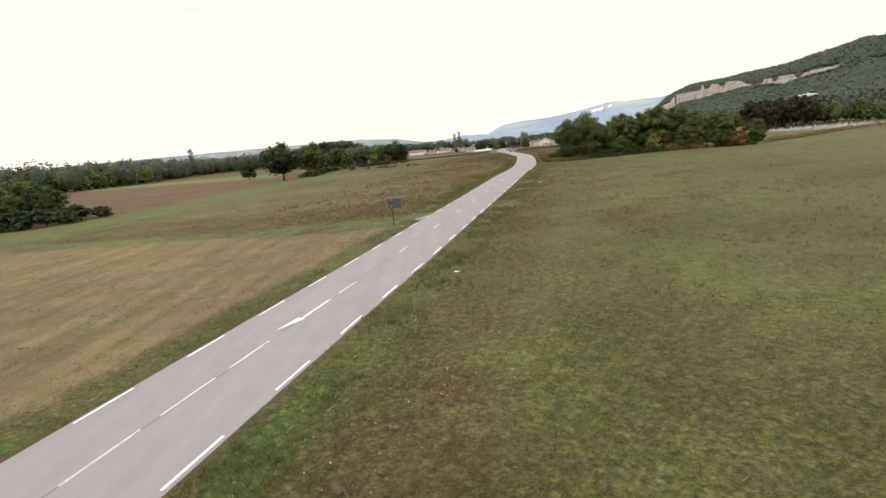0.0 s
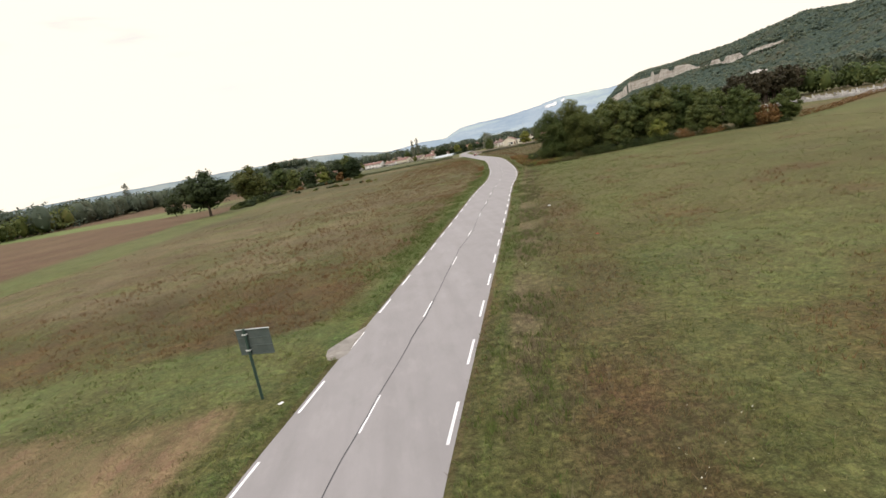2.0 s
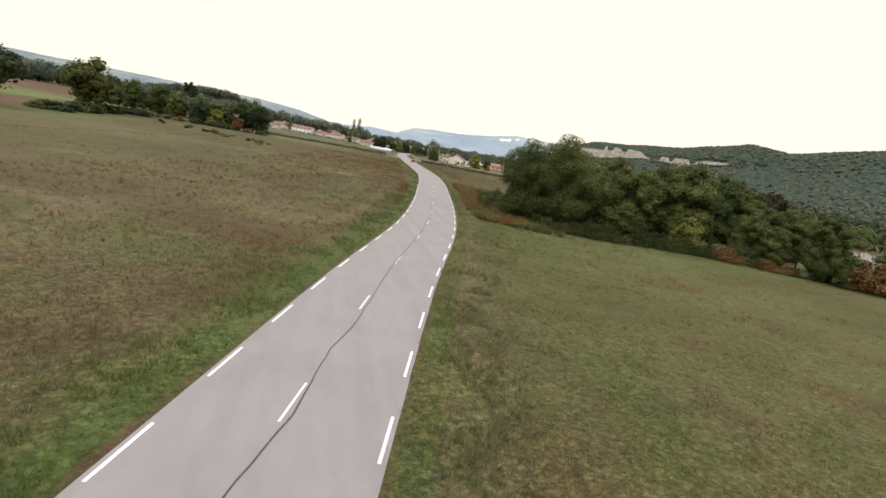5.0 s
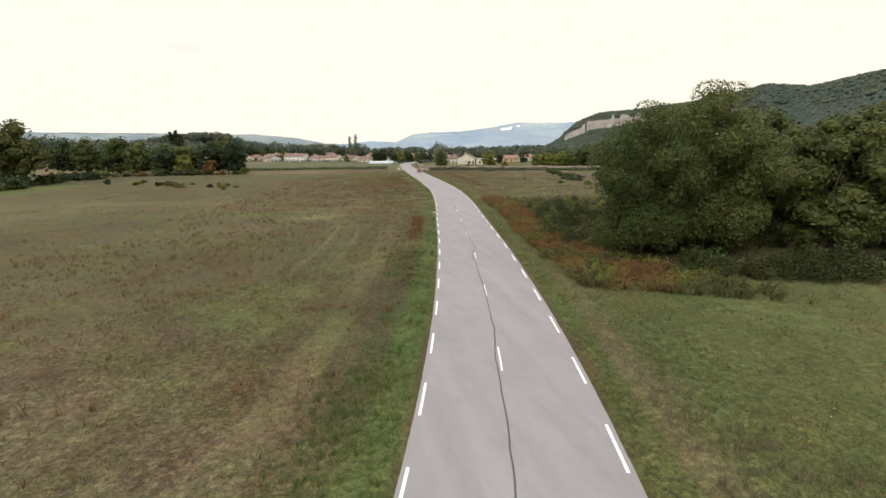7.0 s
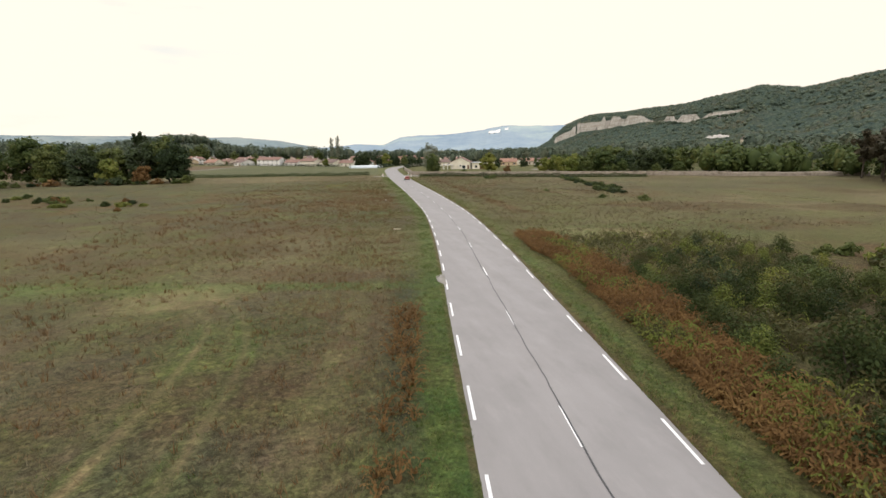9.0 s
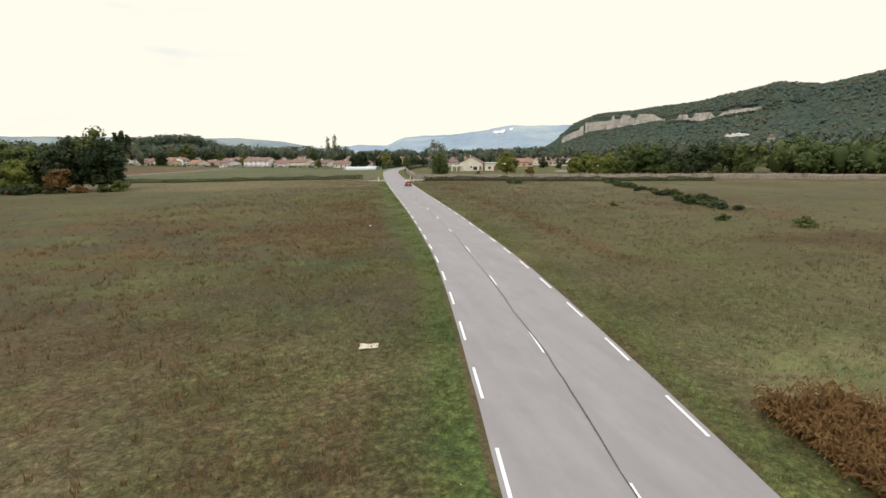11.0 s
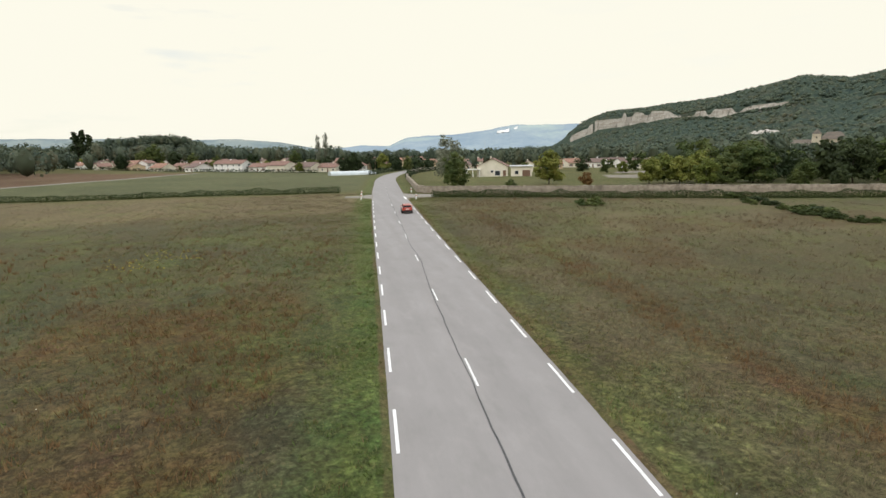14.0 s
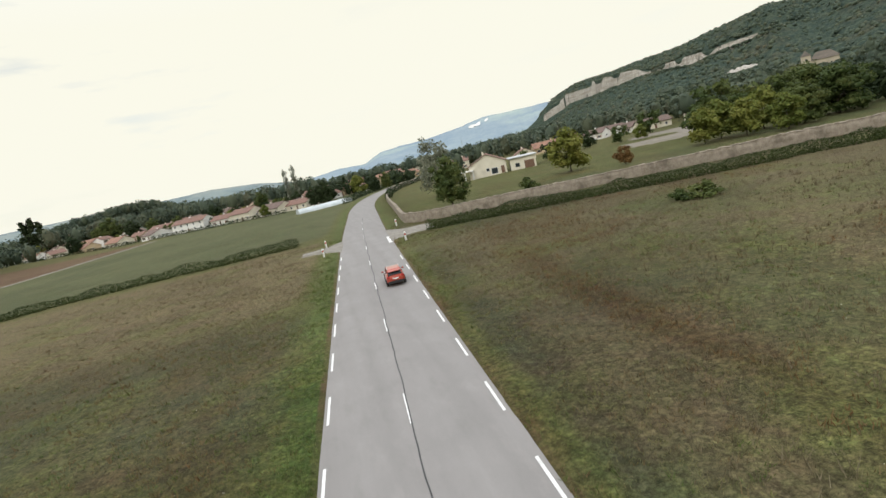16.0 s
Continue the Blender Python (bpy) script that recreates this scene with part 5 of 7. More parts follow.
RIDGE_AZ = [22, 24, 25.2, 26.2, 27.2, 28.6, 29.7, 33.5, 38.6, 42.3, 46.5, 49.9, 51.8, 55, 60, 68, 78, 92]
RIDGE_EL = [0.2, 0.8, 1.5, 2.4, 3.1, 3.7, 4.1, 4.4, 4.78, 5.5, 6.35, 5.75, 6.1, 6.7, 7.4, 7.7, 7.4, 6.5]
RIDGE_R = [2150, 2100, 2050, 2020, 2000, 1950, 1900, 1760, 1600, 1500, 1430, 1500, 1480, 1430, 1350, 1300, 1300, 1300]
FOOT_R = [1500, 1450, 1400, 1380, 1350, 1320, 1280, 1050, 860, 760, 700, 660, 600, 520, 460, 420, 400, 400]
CL_AZ = [22, 25.8, 26.2, 27.0, 28.2, 28.5, 29.5, 31.1, 31.3, 33.5, 35.4, 36.4, 37.6, 40.0, 42.0, 44.0, 45.6, 46.2, 92]
CL_LO = [0.1, 1.0, 1.15, 1.4, 1.9, 2.15, 2.3, 2.45, 2.5, 2.75, 3.15, 3.0, 3.0, 2.95, 3.1, 3.35, 3.65, 3.8, 3.8]
CL_HI = [0.1, 1.0, 1.9, 2.4, 2.7, 3.05, 3.1, 3.2, 3.72, 3.78, 3.7, 3.3, 3.5, 3.65, 3.75, 3.9, 4.0, 3.8, 3.8]


def hill_profile(az):
    rr, el, rf = np.interp(az, RIDGE_AZ, RIDGE_R), np.interp(az, RIDGE_AZ, RIDGE_EL), np.interp(az, RIDGE_AZ, FOOT_R)
    lo, hi = np.interp(az, CL_AZ, CL_LO), np.interp(az, CL_AZ, CL_HI)
    hr = 10 + rr * math.tan(radians(el)) - 8
    rc = rf + 0.72 * (rr - rf)
    z0, z1 = 10 + rc * math.tan(radians(lo)), 10 + (rc + 10) * math.tan(radians(hi))
    z0, z1 = min(z0, hr - 4), min(z1, hr - 2)
    if lo >= hi:
        z0 = z1 = hr * 0.62
    return rf, rc, rr, z0, z1, hr


HAZ = np.arange(22, 92.1, 0.5)
HU = np.concatenate([np.linspace(0, 1, 16), np.linspace(1, 2, 3)[1:], np.linspace(2, 3, 10)[1:], np.linspace(3, 4, 5)[1:]])


def hill_point(az, u, rough=True):
    rf, rc, rr, z0, z1, hr = hill_profile(az)
    if u <= 1:
        r, z = rf + (rc - rf) * u, z0 * (0.35 * u + 0.65 * u * u)
    elif u <= 2:
        r, z = rc + 10 * (u - 1), z0 + (z1 - z0) * (u - 1)
    elif u <= 3:
        f = u - 2
        r, z = rc + 10 + (rr - rc - 10) * f, z1 + (hr - z1) * math.sin(f * math.pi / 2)
    else:
        r, z = rr + 500 * (u - 3), hr - 110 * (u - 3)
    x, y = polar(az, r)
    if rough:
        amp = min(u, 1) * (0 if 1 <= u <= 2 else 1) * (0.35 if u > 2.3 else 1)
        z += amp * (22 * (float(vnoise(x, y, 150, 61)) - 0.5) + 8 * (float(vnoise(x, y, 48, 62)) - 0.5))
    return float(x), float(y), z - (1.0 if u < 0.01 else 0)


HP = np.array([[hill_point(a, u) for u in HU] for a in HAZ])


def crowns(x, y, cell, height, seed):
    """The top of closed woodland: domes of uneven size round jittered centres, one in each cell."""
    ix, iy = np.floor(x / cell).astype(int), np.floor(y / cell).astype(int)
    r = np.random.RandomState(seed).rand(4, 128, 128)
    top = np.zeros_like(x)
    for i in (-1, 0, 1):
        for j in (-1, 0, 1):
            p, q = (ix + i) & 127, (iy + j) & 127
            cx, cy = (ix + i + r[0, p, q]) * cell, (iy + j + r[1, p, q]) * cell
            rr = cell * (0.62 + 0.34 * r[2, p, q])
            top = np.maximum(top, (0.55 + 0.45 * r[3, p, q]) * np.sqrt(np.clip(1 - ((x - cx) ** 2 + (y - cy) ** 2) / rr**2, 0, 1)))
    return height * top


# the hill's surface is its closed canopy, finer than the slope that carries it
fa, fu = np.linspace(0, len(HAZ) - 1, 390), np.linspace(0, len(HU) - 1, 250)
ia, iu = np.minimum(fa.astype(int), len(HAZ) - 2), np.minimum(fu.astype(int), len(HU) - 2)
wa, wu = (fa - ia)[:, None, None], (fu - iu)[None, :, None]
HF = (HP[ia][:, iu] * (1 - wa) + HP[ia + 1][:, iu] * wa) * (1 - wu) + (HP[ia][:, iu + 1] * (1 - wa) + HP[ia + 1][:, iu + 1] * wa) * wu
leafy = np.interp(fu, np.arange(len(HU)), ((HU > 0.02) & ((HU < 0.97) | (HU > 2.0))).astype(float))[None]
leafy = np.maximum(leafy, step(22 + 0.5 * fa, 45.6, 46.6)[:, None] * (fu > 1)[None])
HF[..., 2] += leafy * (crowns(HF[..., 0], HF[..., 1], 11.0, 9.0, 161) + 0.6 * crowns(HF[..., 0], HF[..., 1], 5.5, 3.0, 162) - 4.2)
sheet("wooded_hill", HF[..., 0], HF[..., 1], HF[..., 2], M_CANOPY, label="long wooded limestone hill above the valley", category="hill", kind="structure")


def cliff_band(name, a0, a1, label):
    """A rock face of stepped, jointed columns along the hill's break."""
    azs = np.arange(a0, a1, 0.09)
    rows = 9
    P = []
    for a in azs:
        rf, rc, rr, z0, z1, hr = hill_profile(a)
        fade = 0.30 + 0.70 * float(step(vnoise(a * 100, 0, 80, 64), 0.25, 0.6)) if a > 36.9 else 0.62 + 0.38 * float(step(vnoise(a * 100, 0, 60, 63), 0.25, 0.6))
        zt = z0 + (z1 - z0) * fade + 3
        line = []
        for j in range(rows):
            f = j / (rows - 1)
            ledge = 5 * math.floor(f * 3 + float(vnoise(a * 100, 5, 60, 65))) / 3
            r = rc - 9 + ledge * 1.6 + 5 * float(vnoise(a * 100, j * 3, 22, 66)) + 3 * float(vnoise(a * 100, j * 9, 7, 67))
            x, y = polar(a, r)
            line.append((float(x), float(y), z0 - 5 + (zt - z0 + 5) * f))
        P.append(line)
    P = np.array(P)
    return sheet(name, P[..., 0], P[..., 1], P[..., 2], M_ROCK, label=label, category="cliff", kind="structure")


def rock_patch(name, az, u, w_, h_, seed, label):
    """A bare rock face let into the wooded slope."""
    r = np.random.RandomState(seed)
    cols, rows = 16, 6
    P = np.zeros((rows, cols, 3))
    for j in range(cols):
        x, y, z = hill_point(az + w_ * (j / (cols - 1) - 0.5), u)
        k = math.hypot(x - C0X, y - C0Y)
        taper = (0.30 + 0.70 * math.sin(math.pi * (j + 0.5) / cols)) * (0.5 + 0.6 * r.rand())
        for i in range(rows):
            q = (k - 16 + 3 * i + 3 * r.rand()) / k
            P[i, j] = (C0X + (x - C0X) * q, C0Y + (y - C0Y) * q, z + 2 + h_ * taper * (i / (rows - 1)) + 1.5 * r.rand())
    return sheet(name, P[..., 0], P[..., 1], P[..., 2], M_ROCK, label=label, category="cliff", kind="structure")


rock_patch("rock_patch", 44.0, 0.60, 2.4, 8, 68, "bare grey rock patch on the wooded slope")
cliff_band("cliff_low", 25.9, 28.3, "low pale rock step at the hill's end")
cliff_band("cliff_main", 28.4, 36.7, "pale limestone cliff standing out of the wooded hill")
cliff_band("cliff_upper", 37.3, 46.0, "broken pale rock band across the wooded hill")


def canopy(name, centres, radii, heights, per, leaf, material, seed, label, category="woodland"):
    """Far trees without number: each crown is a cluster of leafy lobes, all in one mesh."""
    r = np.random.RandomState(seed)
    n = len(centres)
    lob = 7
    lo = r.normal(0, 0.40, (n, lob, 3)) * np.stack([radii, radii, heights * 0], 1)[:, None, :]
    lo[:, :, 2] = heights[:, None] * (0.12 + 0.66 * r.rand(n, lob))
    lo[:, :, :2] *= (1.25 - 0.75 * lo[:, :, 2:] / heights[:, None, None])
    idx = np.repeat(np.arange(n), per)
    which = r.randint(0, lob, n * per)
    dirs = r.normal(0, 1, (n * per, 3))
    dirs[:, 2] = dirs[:, 2] * 0.8 + 0.3
    dirs /= np.linalg.norm(dirs, axis=1)[:, None]
    rad = np.stack([radii, radii, heights * 0.30], 1)[idx] * 0.62
    c = centres[idx] + lo[idx, which] + dirs * rad * (0.75 + 0.35 * r.rand(n * per))[:, None]
    v, f = leaf_quads(c, dirs + np.array([0, 0, 0.4]), leaf, r, 0.8, 0.35)
    mid = centres + np.stack([heights * 0, heights * 0, heights * 0.42], 1)
    v, f = with_hulls(v, f, mid, np.stack([radii, radii, heights * 0.64], 1) * (0.58 if n < 450 else 0.80), r, n < 450)
    return build(name, v, f, material, label=label, category=category, kind="stuff", smooth=True)


r_ = np.random.RandomState(71)
cen = []
while len(cen) < 6200:
    az = 22.5 + 48 * r_.rand() ** 1.15
    u = r_.rand() * 3.05
    u = u if az > 46 or not 0.97 < u < 2.05 else (r_.rand() * 0.95 if r_.rand() < 0.7 else 2.03 + 0.25 * r_.rand())
    if 2.0 <= u and az < 27:
        continue
    x, y, z = hill_point(az, u)
    cen.append((x, y, z))
cen = np.array(cen)
ledge = np.array([[*hill_point(a, 1.02 + 0.9 * r_.rand(), False)] for a in r_.uniform(25.6, 46, 300)])
foot_c = np.array([[*hill_point(a, 0.985)] for a in r_.uniform(25.5, 46, 420)])
cen = np.concatenate([cen, foot_c, ledge - np.array([0, 0, 3.0])])
rad = 3.2 + 2.9 * r_.rand(len(cen))
rad[-300:] *= 0.55
rad[-720:-300] *= 0.85
rad[-300:-120] *= 0.6
canopy("hill_forest", cen, rad, rad * 1.35, 9, 1.5, M_FOREST, 72, "mixed green and autumn-tinted forest covering the hill")
ridge_c = np.array([hill_point(a, 3.0) for a in np.arange(25.6, 70, 0.09)])
rad = 4.0 + 3.0 * r_.rand(len(ridge_c))
canopy("ridge_forest", ridge_c, rad, rad * 1.6, 22, 1.6, M_FOREST, 73, "forest edge along the hill's crest")


def belt(name, rows, count, hmin, hmax, seed, label, material=M_FOREST, per=46, leaf=0.85, spread=14.0):
    """A far belt of woodland along points of azimuth, distance and ground height."""
    r = np.random.RandomState(seed)
    f = r.rand(count) * (len(rows) - 1)
    a = np.array(rows, float)
    k = np.arange(len(rows))
    az, rr, z = (np.interp(f, k, a[:, j]) for j in range(3))
    rr = rr + spread * r.normal(0, 1, count)
    x, y = polar(az, rr)
    h = hmin + (hmax - hmin) * r.rand(count)
    h = np.where((az > 46.0) & (az < 51.2) & (rr < 700), h * 0.42, h)
    z = np.maximum(z, ground_z(x, y)) - 0.6
    return canopy(name, np.stack([x, y, z], 1), h * 0.36, h, per, leaf, material, seed + 1, label)


def wood(name, rows, count, hmin, hmax, seed, label, material=M_FOREST, per=70, leaf=0.8, spread=12.0):
    """The same along points of x, y and ground height."""
    r = np.random.RandomState(seed)
    f = r.rand(count) * (len(rows) - 1)
    a = np.array(rows, float)
    k = np.arange(len(rows))
    x, y, z = (np.interp(f, k, a[:, j]) for j in range(3))
    x, y = x + spread * r.normal(0, 1, count), y + spread * r.normal(0, 1, count)
    h = hmin + (hmax - hmin) * r.rand(count)
    return canopy(name, np.stack([x, y, np.maximum(z, ground_z(x, y)) - 0.6], 1), h * 0.36, h, per, leaf, material, seed + 1, label)


# woods on the left beyond the fields
wood("left_wood", [(-330, 300, 4), (-300, 371, 4), (-280, 480, 4), (-300, 600, 4), (-300, 690, 4), (-250, 757, 4)], 260, 20, 27, 81, "dark mixed wood beyond the fields", per=120, leaf=1.05)
wood("left_wood_edge", [(-300, 330, 4), (-285, 380, 4), (-268, 430, 4), (-262, 480, 4)], 44, 13, 20, 82, "lighter bushy edge of a wood", M_LEAF, 130, 1.0, 9)
wood("left_wood_far", [(-230, 780, 4), (-190, 760, 4), (-150, 700, 3), (-128, 600, 3), (-120, 520, 3)], 110, 12, 18, 80, "dark trees closing the fields before the village", per=110, leaf=0.95, spread=16)
belt("village_wood", [(-40, 600, 6), (-34, 600, 6), (-29, 590, 7), (-24, 590, 8), (-19, 580, 7), (-14, 560, 6), (-10, 540, 4), (-5, 530, 3), (1, 500, 1)], 260, 13, 20, 83, "trees behind the village roofs", per=130, leaf=0.9, spread=22)
belt("round_hill_wood", [(-24, 960, 14), (-20.5, 1000, 26), (-17, 1020, 33), (-14.5, 1020, 30), (-12.5, 1000, 16), (-9, 980, 5)], 300, 12, 20, 84, "rounded green wooded rise behind the village", M_FOREST, 90, 1.1, 30)
belt("valley_wood", [(-8, 760, 4), (-3, 740, 4), (3, 640, 2), (8, 620, 2), (13, 640, 3), (18, 700, 4), (23, 800, 6), (28, 900, 8)], 300, 9, 16, 85, "trees among houses along the valley", per=90, leaf=0.95, spread=50)
belt("road_trees", [(2.5, 330, 0), (4.0, 345, 0), (5.6, 330, 0), (7.2, 350, 0), (9.2, 340, 0), (11, 330, 0)], 34, 6, 11, 79, "dark garden trees where the road enters the village", M_LEAF_DARK, 130, 0.75, 10)
belt("foot_wood", [(14, 430, 1), (20, 440, 1), (25, 450, 2), (30, 430, 2), (35, 400, 2), (40, 370, 3), (46, 350, 3), (52, 340, 4), (60, 330, 4), (68, 320, 4)], 400, 8, 15, 86, "trees at the foot of the wooded hill", M_FOREST, 90, 1.0, 45)
belt("slope_wood", [(36, 600, 6), (42, 540, 5), (48, 500, 6), (55, 470, 8), (65, 430, 8), (80, 420, 8), (95, 420, 6)], 300, 12, 20, 87, "tall wood on the lower slope", M_FOREST, 90, 1.3, 45)
belt("cemetery_wood", [(60, 200, 1), (66, 195, 1), (74, 190, 1), (82, 195, 1), (92, 205, 1), (104, 225, 1), (118, 260, 1)], 110, 9, 16, 88, "autumn-tinted wood beyond the cemetery", M_LEAF, 170, 0.75, 10)
POPLAR.plant("far_poplar", -322, 720, 39, "single tall tree standing above a wood", "tree", wide=1.6)


def far_ridge(name, rows, dist, depth, material, label, foot=0.1):
    a = np.array(rows, float)
    az = np.arange(a[0, 0], a[-1, 0], 0.25)
    el = np.interp(az, a[:, 0], a[:, 1])
    P = []
    for q, e in zip(az, el):
        h = 10 + dist * math.tan(radians(e)) * (1 + 0.03 * (float(vnoise(q * 10, 0, 6, 91)) - 0.5))
        line = []
        for f in np.linspace(0, 1, 9):
            r = dist - depth * (1 - f) + 60 * (float(vnoise(q * 20, f * 8, 5, 92)) - 0.5)
            x, y = polar(q, r)
            line.append((float(x), float(y), -2 + (h + 2) * (0.25 * f + 0.75 * f**1.7)))
        x, y = polar(q, dist + 350)
        line.append((float(x), float(y), h * 0.7))
        P.append(line)
    P = np.array(P)
    return sheet(name, P[..., 0], P[..., 1], P[..., 2], material, label=label, category="hill", kind="structure")


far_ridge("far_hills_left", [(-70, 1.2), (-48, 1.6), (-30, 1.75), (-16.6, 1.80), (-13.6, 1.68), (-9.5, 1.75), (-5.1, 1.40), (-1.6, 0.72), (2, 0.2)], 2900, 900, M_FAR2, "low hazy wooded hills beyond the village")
far_ridge("round_hill", [(-27, 0.05), (-24, 0.5), (-20.5, 1.2), (-17, 1.5), (-14.5, 1.35), (-12.5, 0.7), (-9, 0.1)], 1060, 260, M_HILL, "rounded wooded rise behind the village")
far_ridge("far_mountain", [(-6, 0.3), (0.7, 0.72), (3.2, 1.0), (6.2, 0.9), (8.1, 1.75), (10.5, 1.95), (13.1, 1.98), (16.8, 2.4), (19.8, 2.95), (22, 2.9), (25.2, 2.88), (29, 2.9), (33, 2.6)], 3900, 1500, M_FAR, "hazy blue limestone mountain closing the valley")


def scar(name, az, el, dist, w_, h_, seed, label):
    """A pale quarry face: a small stepped rock panel on the far mountain."""
    r = np.random.RandomState(seed)
    cols, rows = 9, 4
    X, Y, Z = (np.zeros((rows, cols)) for _ in range(3))
    for i in range(rows):
        for j in range(cols):
            a = az + (j / (cols - 1) - 0.5) * w_ + 0.05 * r.rand()
            q = dist + i * 25 + 12 * r.rand()
            X[i, j], Y[i, j] = polar(a, q)
            Z[i, j] = 10 + q * math.tan(radians(el + (i / (rows - 1) - 0.5) * h_ * (0.5 + 0.7 * r.rand()) + 0.18 * (j / (cols - 1) - 0.5)))
    return sheet(name, X, Y, Z, M_SCAR, label=label, category="quarry", kind="structure")


M_SCAR = surface("pale_quarry_rock", (0.62, 0.60, 0.56), (0.78, 0.76, 0.72), 0.01, 0.06, 1.0, 0.3, 5, (0.45, 0.45, 0.42))
scar("quarry_face_1", 18.7, 2.28, 3600, 1.3, 0.34, 1, "white quarry face on the far mountain")
scar("quarry_face_2", 19.7, 2.50, 3690, 1.1, 0.30, 2, "smaller white quarry face on the far mountain")

# ---- village ----


def house(name, x, y, turn, w_, d_, eave, rise, wall, roof, label, group="", chimney=True, wins=3, storeys=1, z=None, door=True):
    """Gabled house: walls, overhanging tiled roof, chimney, framed windows with shutters, a door. The ridge runs along local x."""
    base = (gz(x, y) if z is None else z) - 0.15
    ob = empty(name, Matrix.Translation((x, y, base)) @ Matrix.Rotation(radians(turn), 4, "Z"), label, "house", group)
    a, b = w_ / 2, d_ / 2
    vs = [(-a, -b, 0), (a, -b, 0), (a, b, 0), (-a, b, 0), (-a, -b, eave), (a, -b, eave), (a, b, eave), (-a, b, eave), (-a, 0, eave + rise), (a, 0, eave + rise)]
    build("wall", vs, [(0, 1, 5, 4), (2, 3, 7, 6), (1, 2, 6, 9, 5), (3, 0, 4, 8, 7), (0, 3, 2, 1), (4, 5, 9, 8), (6, 7, 8, 9)], wall, ob)
    o, t = 0.55, 0.16
    drop = rise * o / b
    rv = []
    for xx in (-a - 0.4, a + 0.4):
        rv += [(xx, -b - o, eave - drop + 0.02), (xx, 0, eave + rise + 0.05), (xx, b + o, eave - drop + 0.02), (xx, -b - o, eave - drop + 0.02 + t), (xx, 0, eave + rise + 0.05 + t), (xx, b + o, eave - drop + 0.02 + t)]
    rf = build("roof", rv, [(0, 1, 7, 6), (1, 2, 8, 7), (3, 9, 10, 4), (4, 10, 11, 5), (0, 3, 4, 1), (1, 4, 5, 2), (6, 7, 10, 9), (7, 8, 11, 10), (0, 6, 9, 3), (2, 5, 11, 8)], roof, ob)
    if chimney:
        cx = random.uniform(-0.6, 0.6) * a
        part("chimney", box_bm(cx - 0.35, cx + 0.35, 0.5, 1.1, eave + rise * 0.6, eave + rise + 0.9, 0.04), wall, rf)
    for st in range(storeys):
        zc = 1.55 + st * 2.7
        if zc + 0.8 > eave:
            break
        for side in (-1, 1):
            for i in range(wins):
                xx = -a + w_ * (i + 0.5) / wins
                if door and st == 0 and side < 0 and i == wins // 2:
                    part("door", box_bm(xx - 0.5, xx + 0.5, side * b - 0.05, side * b + 0.04, 0.15, 2.25, 0.02), M_DOOR, ob)
                    continue
                win = part("window", box_bm(xx - 0.62, xx + 0.62, side * b - 0.05, side * b + 0.05, zc - 0.68, zc + 0.68, 0.02), M_FRAME, ob)
                part("pane", box_bm(xx - 0.5, xx + 0.5, side * b - 0.057, side * b + 0.057, zc - 0.56, zc + 0.56), M_PANE, win)
                if w_ < 15:
                    for q in (-1, 1):
                        part("shutter", box_bm(xx + q * 0.95 - 0.3, xx + q * 0.95 + 0.3, side * b - 0.045, side * b + 0.045, zc - 0.68, zc + 0.68), M_SHUTTER, ob)
    for side in (-1, 1):
        win = part("window", box_bm(side * a - 0.05, side * a + 0.05, -0.6, 0.6, eave * 0.5 - 0.55, eave * 0.5 + 0.6, 0.02), M_FRAME, ob)
        part("pane", box_bm(side * a - 0.057, side * a + 0.057, -0.48, 0.48, eave * 0.5 - 0.44, eave * 0.5 + 0.48), M_PANE, win)
    return ob


random.seed(23)
W_CREAM, W_WHITE, W_OCHRE, W_PINK = M_WALLS
R_TERRA, R_BROWN, R_ORANGE = M_ROOFS


def on_line(az, back=0.0):
    """A place on the village's front line, seen under an azimuth, set back by some metres."""
    a = radians(az)
    ax, ay = 70 - C0X, 590 - C0Y
    # C0 + r (sin, cos) = (70, 590) + t (-270, 245)
    den = math.sin(a) * 245 + math.cos(a) * 270
    r = (ax * 245 + ay * 270) / den + back
    return float(C0X + r * math.sin(a)), float(C0Y + r * math.cos(a))


